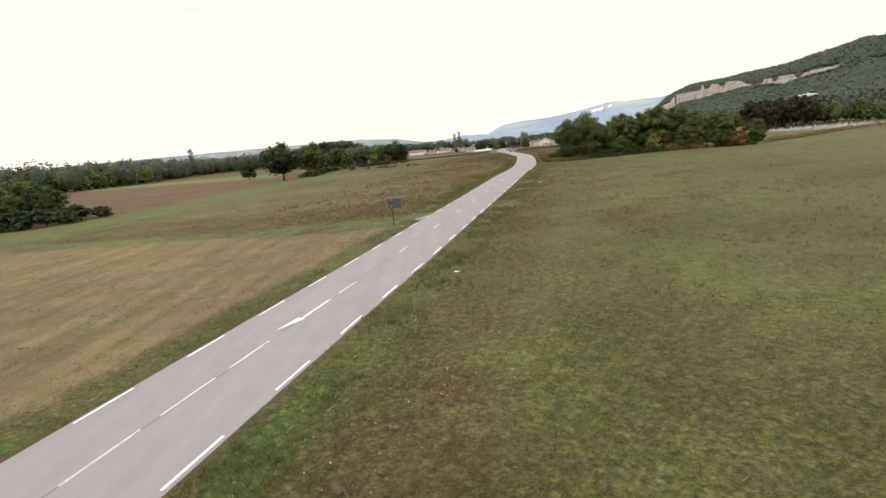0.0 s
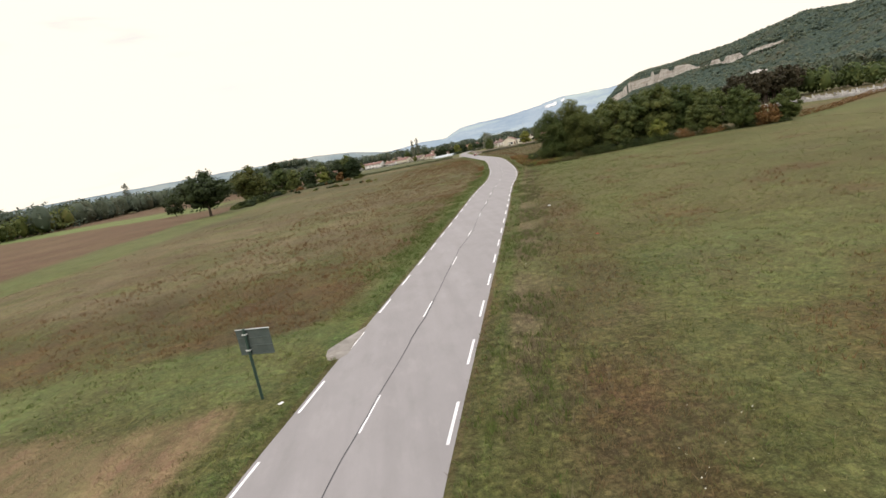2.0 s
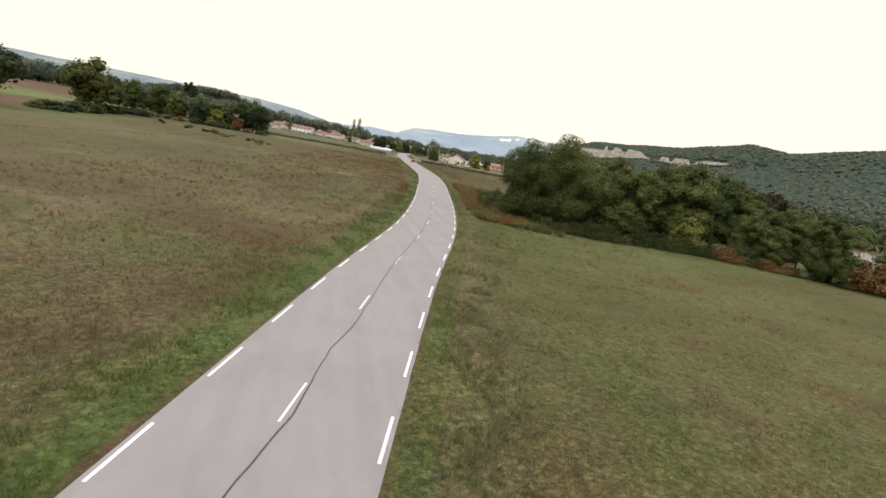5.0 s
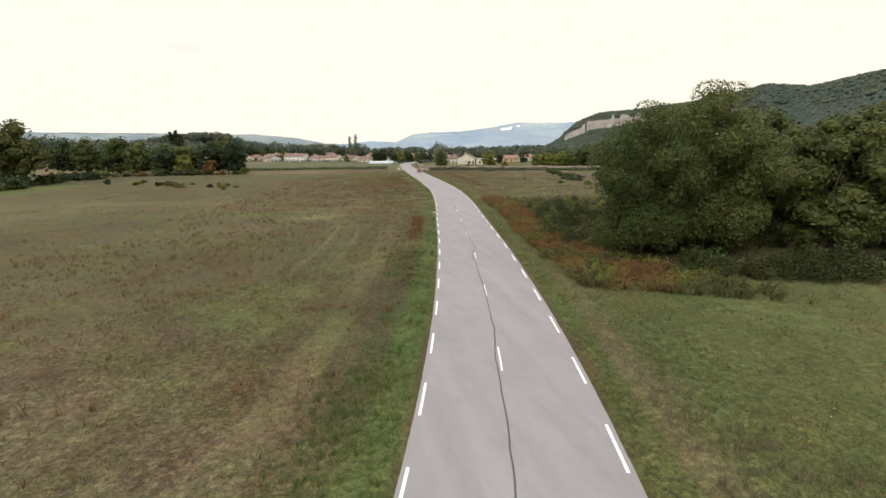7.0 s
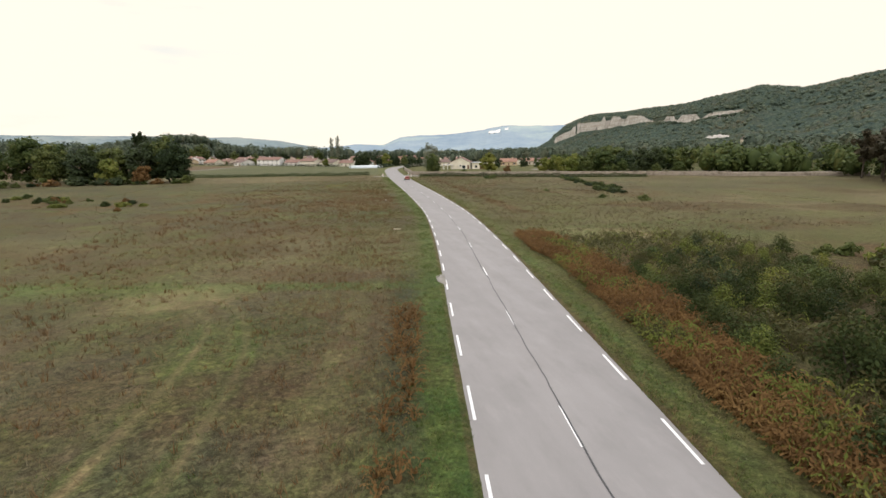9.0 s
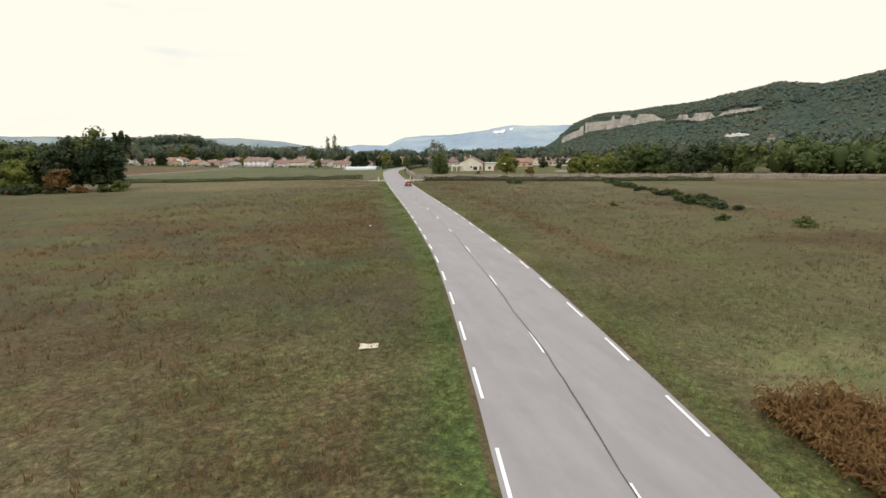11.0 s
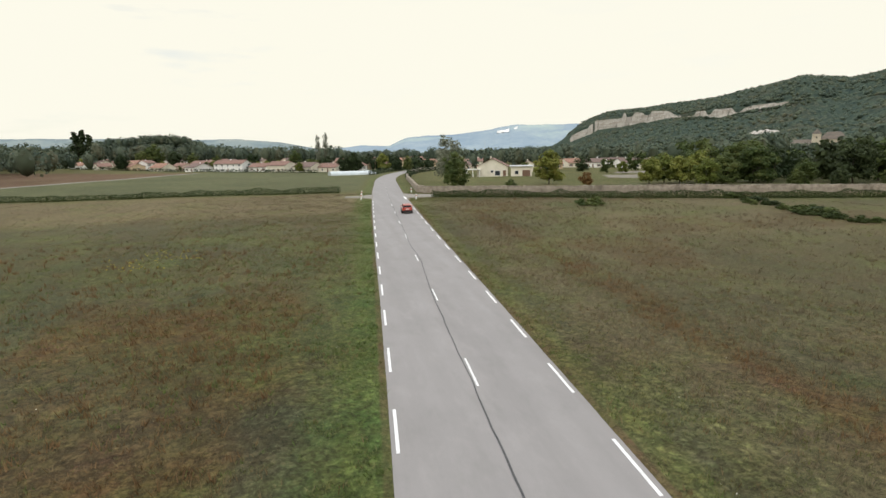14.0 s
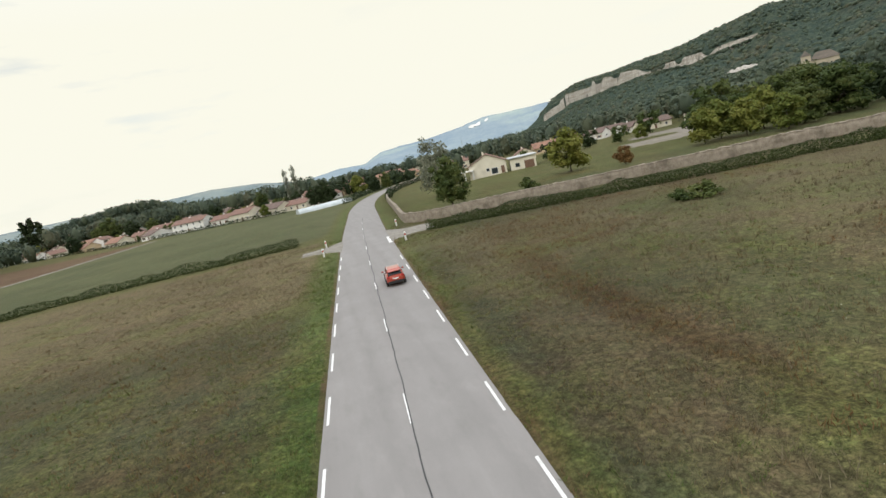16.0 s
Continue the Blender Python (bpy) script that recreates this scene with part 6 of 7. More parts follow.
# front row: azimuth, set back, width, depth, eave, rise, wall, roof, storeys, turn
FRONT = [(-28.3, 6, 13, 10, 3.2, 2.2, W_CREAM, R_TERRA, 1, -38), (-26.9, 22, 16, 10, 3.2, 2.2, W_OCHRE, R_ORANGE, 1, -30), (-25.1, 14, 14, 10, 5.8, 2.0, W_WHITE, R_TERRA, 2, -40),
         (-23.4, 16, 20, 10, 3.2, 2.3, W_WHITE, R_ORANGE, 1, -38), (-21.9, 4, 12, 9, 3.0, 2.4, W_CREAM, R_TERRA, 1, 50), (-21.8, 40, 14, 10, 5.0, 2.2, W_CREAM, R_BROWN, 2, -40), (-19.4, 4, 20, 10, 3.0, 2.4, W_OCHRE, R_ORANGE, 1, -42),
         (-18.3, 30, 9, 11, 5.6, 2.0, W_WHITE, R_TERRA, 2, 48), (-17.0, 6, 17, 11, 3.0, 2.8, W_CREAM, R_ORANGE, 1, -42), (-15.2, 34, 15, 10, 3.4, 2.2, W_PINK, R_TERRA, 1, -38), (-13.8, 6, 10, 16, 3.0, 2.4, W_WHITE, R_BROWN, 1, -45),
         (-13.2, 30, 22, 10, 5.0, 2.2, W_CREAM, R_TERRA, 1, -42), (-10.6, 14, 26, 10, 5.4, 2.2, W_WHITE, R_TERRA, 2, -42), (-7.7, 18, 17, 9, 3.2, 2.2, W_WHITE, R_TERRA, 1, -44), (-5.7, 6, 18, 10, 4.4, 2.2, W_CREAM, R_TERRA, 1, -44),
         (-2.9, 10, 20, 10, 3.4, 2.4, W_CREAM, R_BROWN, 1, -46), (-0.6, 14, 19, 9, 3.0, 2.0, W_CREAM, R_TERRA, 1, -40), (1.1, 36, 12, 10, 5.6, 2.2, W_PINK, R_TERRA, 2, -20), (3.2, 70, 14, 10, 4.6, 2.2, W_OCHRE, R_TERRA, 2, 20)]
for az, back, w_, d_, ev, ri, wl, rfm, st, tr in FRONT:
    x, y = on_line(az, back)
    tone = {W_CREAM: "cream", W_WHITE: "white", W_OCHRE: "ochre", W_PINK: "pinkish"}[wl]
    house("house", x, y, tr + random.uniform(-14, 14), w_ * 0.86, d_, ev, ri, wl, rfm, f"{tone} village house under a {'brown' if rfm is R_BROWN else 'terracotta'} tiled roof", "village houses", wins=max(2, int(w_ / 4.5)), storeys=st)
leafy_run("garden_hedges", [on_line(-29, -8), on_line(-22, -9), on_line(-15, -6), on_line(-8, -7), on_line(-2, -5)], 1.4, 1.7, 0.4, 5200, M_LEAF_DARK, 56, "dark garden hedges along the village edge", "hedge", 9.0)
random.seed(37)
for i in range(58):
    x, y = on_line(random.uniform(-29, 3), random.uniform(16, 75))
    k = random.choice((0, 1, 1, 2, 3))
    if k == 3:
        GOLD.plant("garden_tree", x, y, random.uniform(4, 8), "yellow-green garden tree between the houses", "tree", "garden trees")
    else:
        OAK_FAR[k % 2].plant("garden_tree", x, y, random.uniform(4, 9), "dark green garden tree between the houses", "tree", "garden trees")
for x, y, h, k in ((-250, 882, 13.5, 2), (-228, 860, 12, 2), (-207, 843, 10.8, 3), (-188, 824, 10, 2), (-195, 852, 15.5, 2), (-99, 738, 12.5, 1), (-87, 774, 20, 0), (-63, 743, 15, 1), (-103, 794, 15, 0), (0, 697, 12.5, 1), (-51, 746, 12.7, 0), (31, 672, 13, 0), (37, 614, 5.8, 2),
                   (66, 596, 11.5, 1), (62, 602, 10, 1), (85, 613, 9.6, 2), (92, 605, 7.6, 1), (99, 611, 8.7, 0), (52, 646, 9.4, 1), (-28, 719, 10.6, 0), (-151, 826, 12.9, 1), (-154, 810, 10, 2)):
    (OAK_MID[0], OAK_MID[1], GOLD, RUSTY)[k].plant("village_tree", x, y, h, ("green", "dark green", "yellowing", "reddish-brown")[k] + " tree standing among village houses", "tree", "trees among the houses", 0.95)
random.seed(41)
# rows behind
for i in range(34):
    az = random.uniform(-27, 2)
    x, y = on_line(az, random.uniform(45, 190))
    wl, rfm = random.choice(M_WALLS), random.choice(M_ROOFS)
    house("house", x, y, random.choice((-42, 48)) + random.uniform(-12, 12), random.uniform(11, 18), random.uniform(8.5, 11), random.choice((3.0, 3.2, 5.6)), random.uniform(1.9, 2.6), wl, rfm, "village house with a tiled roof among gardens", "village houses", storeys=2)
# beyond the bend and on the right
for az, r, w_, ev, tr, wl, rfm in ((6.3, 340, 11, 3.4, 20, W_CREAM, R_TERRA), (7.6, 430, 16, 4.6, 10, W_OCHRE, R_ORANGE), (9.0, 470, 14, 4.8, -15, W_CREAM, R_TERRA), (10.5, 390, 12, 3.4, 30, W_OCHRE, R_ORANGE), (5.2, 480, 14, 5, 0, W_WHITE, R_TERRA),
                                   (14.0, 290, 12, 3.2, 12, W_CREAM, R_BROWN), (15.5, 330, 14, 4.6, -20, W_CREAM, R_TERRA), (22.0, 262, 13, 3.2, 70, W_CREAM, R_TERRA), (24.3, 300, 13, 3.2, -15, W_OCHRE, R_ORANGE), (26.6, 330, 14, 3.2, 15, W_CREAM, R_ORANGE),
                                   (29.3, 320, 12, 3.4, -60, W_WHITE, R_BROWN), (30.8, 345, 14, 3.2, -20, W_CREAM, R_BROWN), (32.2, 320, 12, 3.0, 10, W_WHITE, R_BROWN), (34.2, 300, 15, 3.2, -15, W_CREAM, R_BROWN), (28.0, 420, 14, 5.0, 20, W_PINK, R_TERRA), (31.6, 450, 16, 5.2, -10, W_WHITE, R_BROWN),
                                   (38.5, 300, 16, 3.4, -35, W_CREAM, R_BROWN), (40.0, 330, 13, 3.4, 40, W_WHITE, R_BROWN), (12.0, 560, 15, 5, 0, W_CREAM, R_TERRA), (17.5, 500, 15, 5, 30, W_OCHRE, R_TERRA), (20.5, 540, 14, 4.6, -10, W_CREAM, R_TERRA), (24.5, 520, 15, 4.4, 10, W_PINK, R_TERRA)):
    x, y = (float(q) for q in polar(az, r))
    house("house", x, y, tr, w_, random.uniform(8.5, 10.5), ev, random.uniform(1.9, 2.5), wl, rfm, "detached house with a tiled roof amid trees", "houses right of the road", storeys=2)

# farm track between soil and crop
tq = np.linspace(0, 1, 60)
tx_, ty_ = -68 + 43 * tq, 482 + 165 * tq
tz_ = ground_z(tx_, ty_)
wob_ = 0.5 * vnoise(ty_, 0, 9, 95)
sheet("farm_track", np.stack([tx_ - 1.5, tx_ - 1.1 - wob_ * 0.3, tx_ + 1.1 + wob_, tx_ + 1.7 + wob_], 1), np.stack([ty_] * 4, 1), np.stack([tz_ - 0.1, tz_ + 0.09, tz_ + 0.09, tz_ - 0.1], 1), M_GRAVEL, label="pale gravel farm track between two fields", category="track", kind="structure")

# the house behind the wall: gable end to the field, flat-roofed wing, porch
h1 = house("gable_house", 122.0, 516, 70, 17, 12.5, 4.2, 3.1, W_CREAM, R_TERRA, "cream house with a terracotta tiled roof behind the garden wall", wins=3, z=0.2)
part("patio_window", box_bm(-8.56, -8.44, -3.4, -1.0, 0.3, 2.5, 0.03), M_FRAME, h1)
part("patio_pane", box_bm(-8.58, -8.42, -3.2, -1.2, 0.5, 2.35), M_PANE, h1)
part("garage_door", box_bm(-8.56, -8.44, -5.6, -4.4, 0.2, 2.6, 0.03), M_DOOR, h1)
wing = empty("flat_wing", pose(132.0, 509, 0.05, 0, 0, 70), "cream annexe with a shallow grey lean-to roof", "annexe")
part("wall", box_bm(-6, 6, -4.2, 4.2, 0, 4.0), W_CREAM, wing)
part("roof", box_bm(-6.6, 6.6, -4.8, 4.8, 4.0, 4.3, 0.05), M_FLAT, wing)
part("door", box_bm(-6.06, -5.94, -3.6, -0.4, 0.1, 2.6, 0.02), M_DOOR, wing)
part("window", box_bm(-6.06, -5.94, 1.2, 2.6, 1.0, 2.3, 0.02), M_PANE, wing)
porch = empty("porch", pose(112.0, 511, 0.05, 0, 0, 70), "white open porch with square posts", "porch")
part("roof", box_bm(-3, 3, -3, 3, 2.9, 3.15, 0.04), M_FRAME, porch)
for px, py in ((-2.7, -2.7), (-2.7, 0), (-2.7, 2.7), (2.7, -2.7), (2.7, 2.7)):
    part("post", box_bm(px - 0.18, px + 0.18, py - 0.18, py + 0.18, 0, 2.9, 0.02), M_FRAME, porch)
# long pale works buildings above the roofs
for x, y, w_, h_, tr in ((-4, 850, 40, 10.5, -8), (30, 845, 22, 12.0, -6), (96, 1010, 40, 9, 5)):
    wk = empty("works_building", pose(x, y, 0, 0, 0, tr), "long pale flat-roofed building behind the village", "building", "flat-roofed buildings")
    part("wall", box_bm(-w_ / 2, w_ / 2, -8, 8, 0, h_), W_WHITE, wk)
    part("roof", box_bm(-w_ / 2 - 0.4, w_ / 2 + 0.4, -8.4, 8.4, h_, h_ + 0.5), M_FLAT, wk)
    for k in range(int(w_ / 4)):
        for zz in (h_ - 2.2, h_ - 5.4):
            part("window", box_bm(-w_ / 2 + 1.2 + 4 * k, -w_ / 2 + 3.4 + 4 * k, -8.06, -7.94, zz - 0.7, zz + 0.7), M_PANE, wk)


def greenhouse():
    """Polytunnel: a long half-round skin over hoops, with end walls."""
    ob = empty("polytunnel", pose(65, 568.5, gz(65, 568.5), 0, 0, 14), "long low milky white plastic polytunnel", "greenhouse")
    L_, R_, k, n = 11.5, 2.2, 14, 26
    P = np.array([[(-L_ + 2 * L_ * i / (n - 1), R_ * 1.5 * math.cos(math.pi * j / (k - 1)), (2.0 + 0.05 * (i % 2)) * math.sin(math.pi * j / (k - 1))) for j in range(k)] for i in range(n)])
    s_ = sheet("skin", P[..., 0], P[..., 1], P[..., 2], M_TUNNEL)
    s_.parent = ob
    for i, xx in enumerate((-L_, L_)):
        pts = [(xx, R_ * 1.5 * math.cos(math.pi * j / (k - 1)), 2.0 * math.sin(math.pi * j / (k - 1))) for j in range(k)]
        build("end_wall", pts + [(xx + 0.05, q[1], q[2]) for q in pts], [tuple(range(k)), tuple(range(2 * k - 1, k - 1, -1))], M_TUNNEL, ob)
    for i in range(0, 9):
        xx = -L_ + 2 * L_ * i / 8
        bm = bmesh.new()
        for j in range(k - 1):
            p = [Vector((xx, R_ * 1.52 * math.cos(math.pi * q / (k - 1)), 2.06 * math.sin(math.pi * q / (k - 1)))) for q in (j, j + 1)]
            tmp = cyl_bm(0.04, 0.04, p[0], p[1], 5)
            me = bpy.data.meshes.new("tmp")
            tmp.to_mesh(me)
            tmp.free()
            bm.from_mesh(me)
            bpy.data.meshes.remove(me)
        part("hoop", bm, M_FLAT, ob)
    return ob


greenhouse()

# old manor on the lower slope
cast = empty("manor", pose(596, 796, 2, 0, 0, -44), "old pale stone manor with a square tower on the slope", "manor")
M_OLD_TILE = surface("weathered_tiles", (0.105, 0.088, 0.070), (0.165, 0.138, 0.110), 0.4, 3, 0.9, 0.4, 0.05, (0.085, 0.075, 0.062))
M_OLD = surface("old_stone", (0.42, 0.36, 0.27), (0.54, 0.48, 0.37), 0.2, 2, 0.95, 0.4, 0.05, (0.34, 0.29, 0.22))
part("main_block", box_bm(2, 26, -8, 8, 0, 17), M_OLD, cast)
part("wing", box_bm(-30, 2, -6, 6, 0, 13), W_WHITE, cast)
part("tower", box_bm(-6, 2, -9, -1, 0, 23), M_OLD, cast)


def hip(name, x0, x1, y0, y1, z0, z1, inset, mat_, parent):
    vs = [(x0, y0, z0), (x1, y0, z0), (x1, y1, z0), (x0, y1, z0), (x0 + inset, (y0 + y1) / 2, z1), (x1 - inset, (y0 + y1) / 2, z1)]
    return build(name, vs, [(0, 1, 5, 4), (1, 2, 5), (2, 3, 4, 5), (3, 0, 4), (3, 2, 1, 0)], mat_, parent)


hip("main_roof", 1, 27, -9, 9, 17, 25, 7, M_OLD_TILE, cast)
hip("wing_roof", -31, 2.5, -7, 7, 13, 17, 4, M_OLD_TILE, cast)
hip("tower_roof", -6.6, 2.6, -9.6, -0.4, 23, 28.5, 4.4, M_OLD_TILE, cast)
for k in range(6):
    part("window", box_bm(4 + 3.6 * k, 5.4 + 3.6 * k, -8.08, -7.92, 10, 12.4), M_PANE, cast)
for k in range(5):
    part("window", box_bm(-28 + 4.4 * k, -26.6 + 4.4 * k, -6.08, -5.92, 8, 10), M_PANE, cast)
part("window", box_bm(-2.7, -1.4, -9.08, -8.92, 18, 20), M_PANE, cast)

# radio mast
mast = empty("mast", pose(278, 1048, 0), "thin grey lattice mast above the trees", "mast")
for px, py in ((-0.6, -0.5), (0.6, -0.5), (0, 0.6)):
    part("leg", cyl_bm(0.12, 0.07, (px, py, 0), (px * 0.3, py * 0.3, 27), 6), M_FLAT, mast)
for k in range(9):
    z0 = 2.5 + 2.7 * k
    f = 1 - 0.7 * z0 / 27
    part("brace", cyl_bm(0.06, 0.06, (-0.6 * f, -0.5 * f, z0), (0.6 * f, -0.5 * f, z0 + 1.3), 5), M_FLAT, mast)

# cemetery beyond the meadow
M_TOMB = surface("tombstone", (0.30, 0.29, 0.27), (0.50, 0.48, 0.45), 1.0, 12, 0.7, 0.3, 0.02, (0.20, 0.19, 0.17), by_object=0.3)


def run_wall(name, pts, height, thick, material, label, category, seed):
    """A rubble wall that follows the points, with an uneven top."""
    r = np.random.RandomState(seed)
    p = np.array(pts, float)
    seg = np.hypot(*np.diff(p, axis=0).T)
    cum = np.concatenate([[0], np.cumsum(seg)])
    s = np.arange(0, cum[-1], 0.6)
    x, y = np.interp(s, cum, p[:, 0]), np.interp(s, cum, p[:, 1])
    tx, ty = np.gradient(x), np.gradient(y)
    ln = np.hypot(tx, ty)
    nx, ny = -ty / ln, tx / ln
    top = height + 0.12 * (r.rand(len(s)) - 0.5) + 0.25 * (vnoise(s, 0, 14, seed) - 0.5)
    z0 = ground_z(x, y)
    P = np.stack([np.stack([x + nx * thick * o, y + ny * thick * o, z0 + zz], 1) for o, zz in ((0.55, -0.4), (0.53, 0.4), (0.5, height * 0.6), (0.46, top), (-0.46, top), (-0.5, height * 0.6), (-0.53, 0.4), (-0.55, -0.4))], 1)
    P[:, 1:3] += 0.05 * (r.rand(len(s), 2, 1) - 0.5)
    return sheet(name, P[..., 0], P[..., 1], P[..., 2], material, label=label, category=category, kind="structure"), (x, y, nx, ny, z0 + top)


run_wall("cemetery_wall", [(178, 292), (180, 250), (181, 216), (196, 214.5), (232, 224)], 1.1, 0.4, M_TOMB, "low pale cemetery wall", "wall", 93)
random.seed(29)
first = None
for i in range(64):
    x, y = 184 + 3.4 * (i % 9) + random.uniform(-0.6, 0.6), 222 + 8.0 * (i // 9) + random.uniform(-1, 1)
    m = pose(x, y, gz(x, y), 0, 0, 80 + random.uniform(-6, 6)) @ Matrix.Diagonal((1, 1, random.uniform(0.8, 1.35), 1))
    if first is None:
        first = empty("tomb", m, "pale stone tomb with an upright headstone", "tomb", "cemetery tombs")
        part("slab", box_bm(-0.5, 0.5, -1.1, 1.1, -0.05, 0.45, 0.04), M_TOMB, first)
        part("headstone", box_bm(-0.5, 0.5, 1.0, 1.2, -0.05, 1.25, 0.05), M_TOMB, first)
    else:
        copy_thing(first, m)

# ---- garden wall along the lane ----
gw, (wx, wy, wnx, wny, wtop) = run_wall("garden_wall", [(118, 618), (105, 596), (95, 570), (88.5, 540), (83.5, 505), (80.0, 470), (77.0, 442), (76.6, 436.5), (78.5, 432.5), (84, 429.8), (100, 423.5), (131, 411.5), (160, 399), (200, 381), (250, 358)], 1.75, 0.55, M_STONE, "long old rubble stone garden wall with uneven coping", "wall", 94)
bm = box_bm(-0.36, 0.36, -0.36, 0.36, -0.07, 0.08, 0.04)
cop = bpy.data.meshes.new("coping_stone")
bm.to_mesh(cop)
bm.free()
cop.materials.append(M_STONE)
random.seed(31)
near_i = [i for i in range(len(wx)) if 415 - (wx[i] - 77) * 0.45 < wy[i] < 470 or wx[i] > 90 and wy[i] < 432][:290]
for i in near_i:
    st_ = new("coping_stone", cop)
    st_.parent = gw
    st_.matrix_world = pose(float(wx[i]), float(wy[i]), float(wtop[i]) + random.uniform(0.0, 0.05), random.uniform(-5, 5), random.uniform(-5, 5), math.degrees(math.atan2(-wnx[i], wny[i])) + random.uniform(-9, 9)) @ Matrix.Diagonal((random.uniform(0.7, 1.05), random.uniform(0.8, 1.0), random.uniform(0.8, 1.5), 1))
M_YARD = surface("dusty_yard", (0.15, 0.13, 0.10), (0.24, 0.21, 0.17), 0.3, 6, 0.95, 0.4, 0.03, (0.11, 0.115, 0.06))
patch("yard", [(150, 478), (176, 470), (214, 492), (228, 520), (196, 536), (165, 520)], 0.06, M_YARD, "wide pale gravel yard beyond the lawn", "yard")

# ---- things by the road ----


def direction_sign():
    """Back of a road sign: a dark green post set off-centre behind a ribbed board."""
    x, y = 1.3, 64.0
    ob = empty("road_sign", pose(x, y, gz(x, y), 0, 0, -20), "back of a green direction sign on one post", "road sign")
    green = surface("dark_green_paint", (0.020, 0.045, 0.035), (0.035, 0.065, 0.050), 3, 30, 0.5, 0.1, 0.003)
    back = surface("grey_green_back", (0.050, 0.068, 0.062), (0.080, 0.100, 0.090), 3, 30, 0.7, 0.1, 0.003, (0.04, 0.055, 0.05))
    rim = surface("pale_rim", (0.40, 0.42, 0.40), (0.52, 0.53, 0.51), 3, 30, 0.5, 0, 0)
    part("post", cyl_bm(0.075, 0.07, (0, 0, -0.4), (0, 0, 3.65), 12), green, ob)
    part("post_cap", cyl_bm(0.085, 0.06, (0, 0, 3.65), (0, 0, 3.71), 12), green, ob)
    board = part("board", box_bm(-0.55, 1.30, 0.09, 0.13, 2.38, 3.62, 0.012), back, ob)
    for zz in (2.38, 2.80, 3.20, 3.60):
        part("rib", box_bm(-0.55, 1.30, 0.055, 0.095, zz - 0.02, zz + 0.02, 0.006), back, board)
    part("rim", box_bm(-0.57, 1.32, 0.085, 0.15, 3.60, 3.64, 0.008), rim, board)
    for zz in (2.62, 3.42):
        part("clamp", box_bm(-0.12, 0.12, -0.09, 0.09, zz - 0.03, zz + 0.03, 0.01), rim, ob)
    return ob


direction_sign()

M_WHITE = surface("white_plastic", (0.66, 0.66, 0.64), (0.78, 0.78, 0.76), 3, 30, 0.5, 0, 0, (0.52, 0.51, 0.47))
M_RED = surface("red_band", (0.36, 0.03, 0.02), (0.48, 0.05, 0.03), 3, 30, 0.4, 0, 0)


def delineator(x, y):
    ob = empty("marker_post", pose(x, y, gz(x, y) - 0.02, 0, 0, 10), "white plastic junction marker post with red band", "marker post", "junction marker posts")
    part("body", cyl_bm(0.13, 0.13, (0, 0, -0.2), (0, 0, 1.28), 14), M_WHITE, ob)
    part("band", cyl_bm(0.134, 0.134, (0, 0, 0.86), (0, 0, 1.06), 14), M_RED, ob, "red reflective band")
    part("cap", cyl_bm(0.13, 0.05, (0, 0, 1.28), (0, 0, 1.34), 14), M_WHITE, ob)
    return ob


dl = delineator(*along(428.5, -6.3))
for q in ((419.0, -6.2), (435.5, 6.0), (415.5, 5.6)):
    copy_thing(dl, Matrix.Translation((*along(*q), gz(*along(*q)) - 0.02)) @ Matrix.Rotation(random.uniform(0, 6), 4, "Z"))


def loft(sections, cap=True):
    bm = bmesh.new()
    rings = [[bm.verts.new(p) for p in s] for s in sections]
    n = len(rings[0])
    for a, b in zip(rings, rings[1:]):
        for i in range(n):
            bm.faces.new((a[i], a[(i + 1) % n], b[(i + 1) % n], b[i]))
    if cap:
        bm.faces.new(rings[0][::-1])
        bm.faces.new(rings[-1])
    bmesh.ops.recalc_face_normals(bm, faces=bm.faces)
    return bm


def superring(yy, half, z0, z1, power=3.2, n=22, tuck=0.0):
    out = []
    for i in range(n):
        t = 2 * math.pi * (i + 0.5) / n
        c, s_ = math.cos(t), math.sin(t)
        k = lambda v: math.copysign(abs(v) ** (2 / power), v)
        z = (z0 + z1) / 2 + k(s_) * (z1 - z0) / 2
        h = half * (1 - tuck * max(0.0, (z - z0) / (z1 - z0)))
        out.append((k(c) * h, yy, z))
    return out


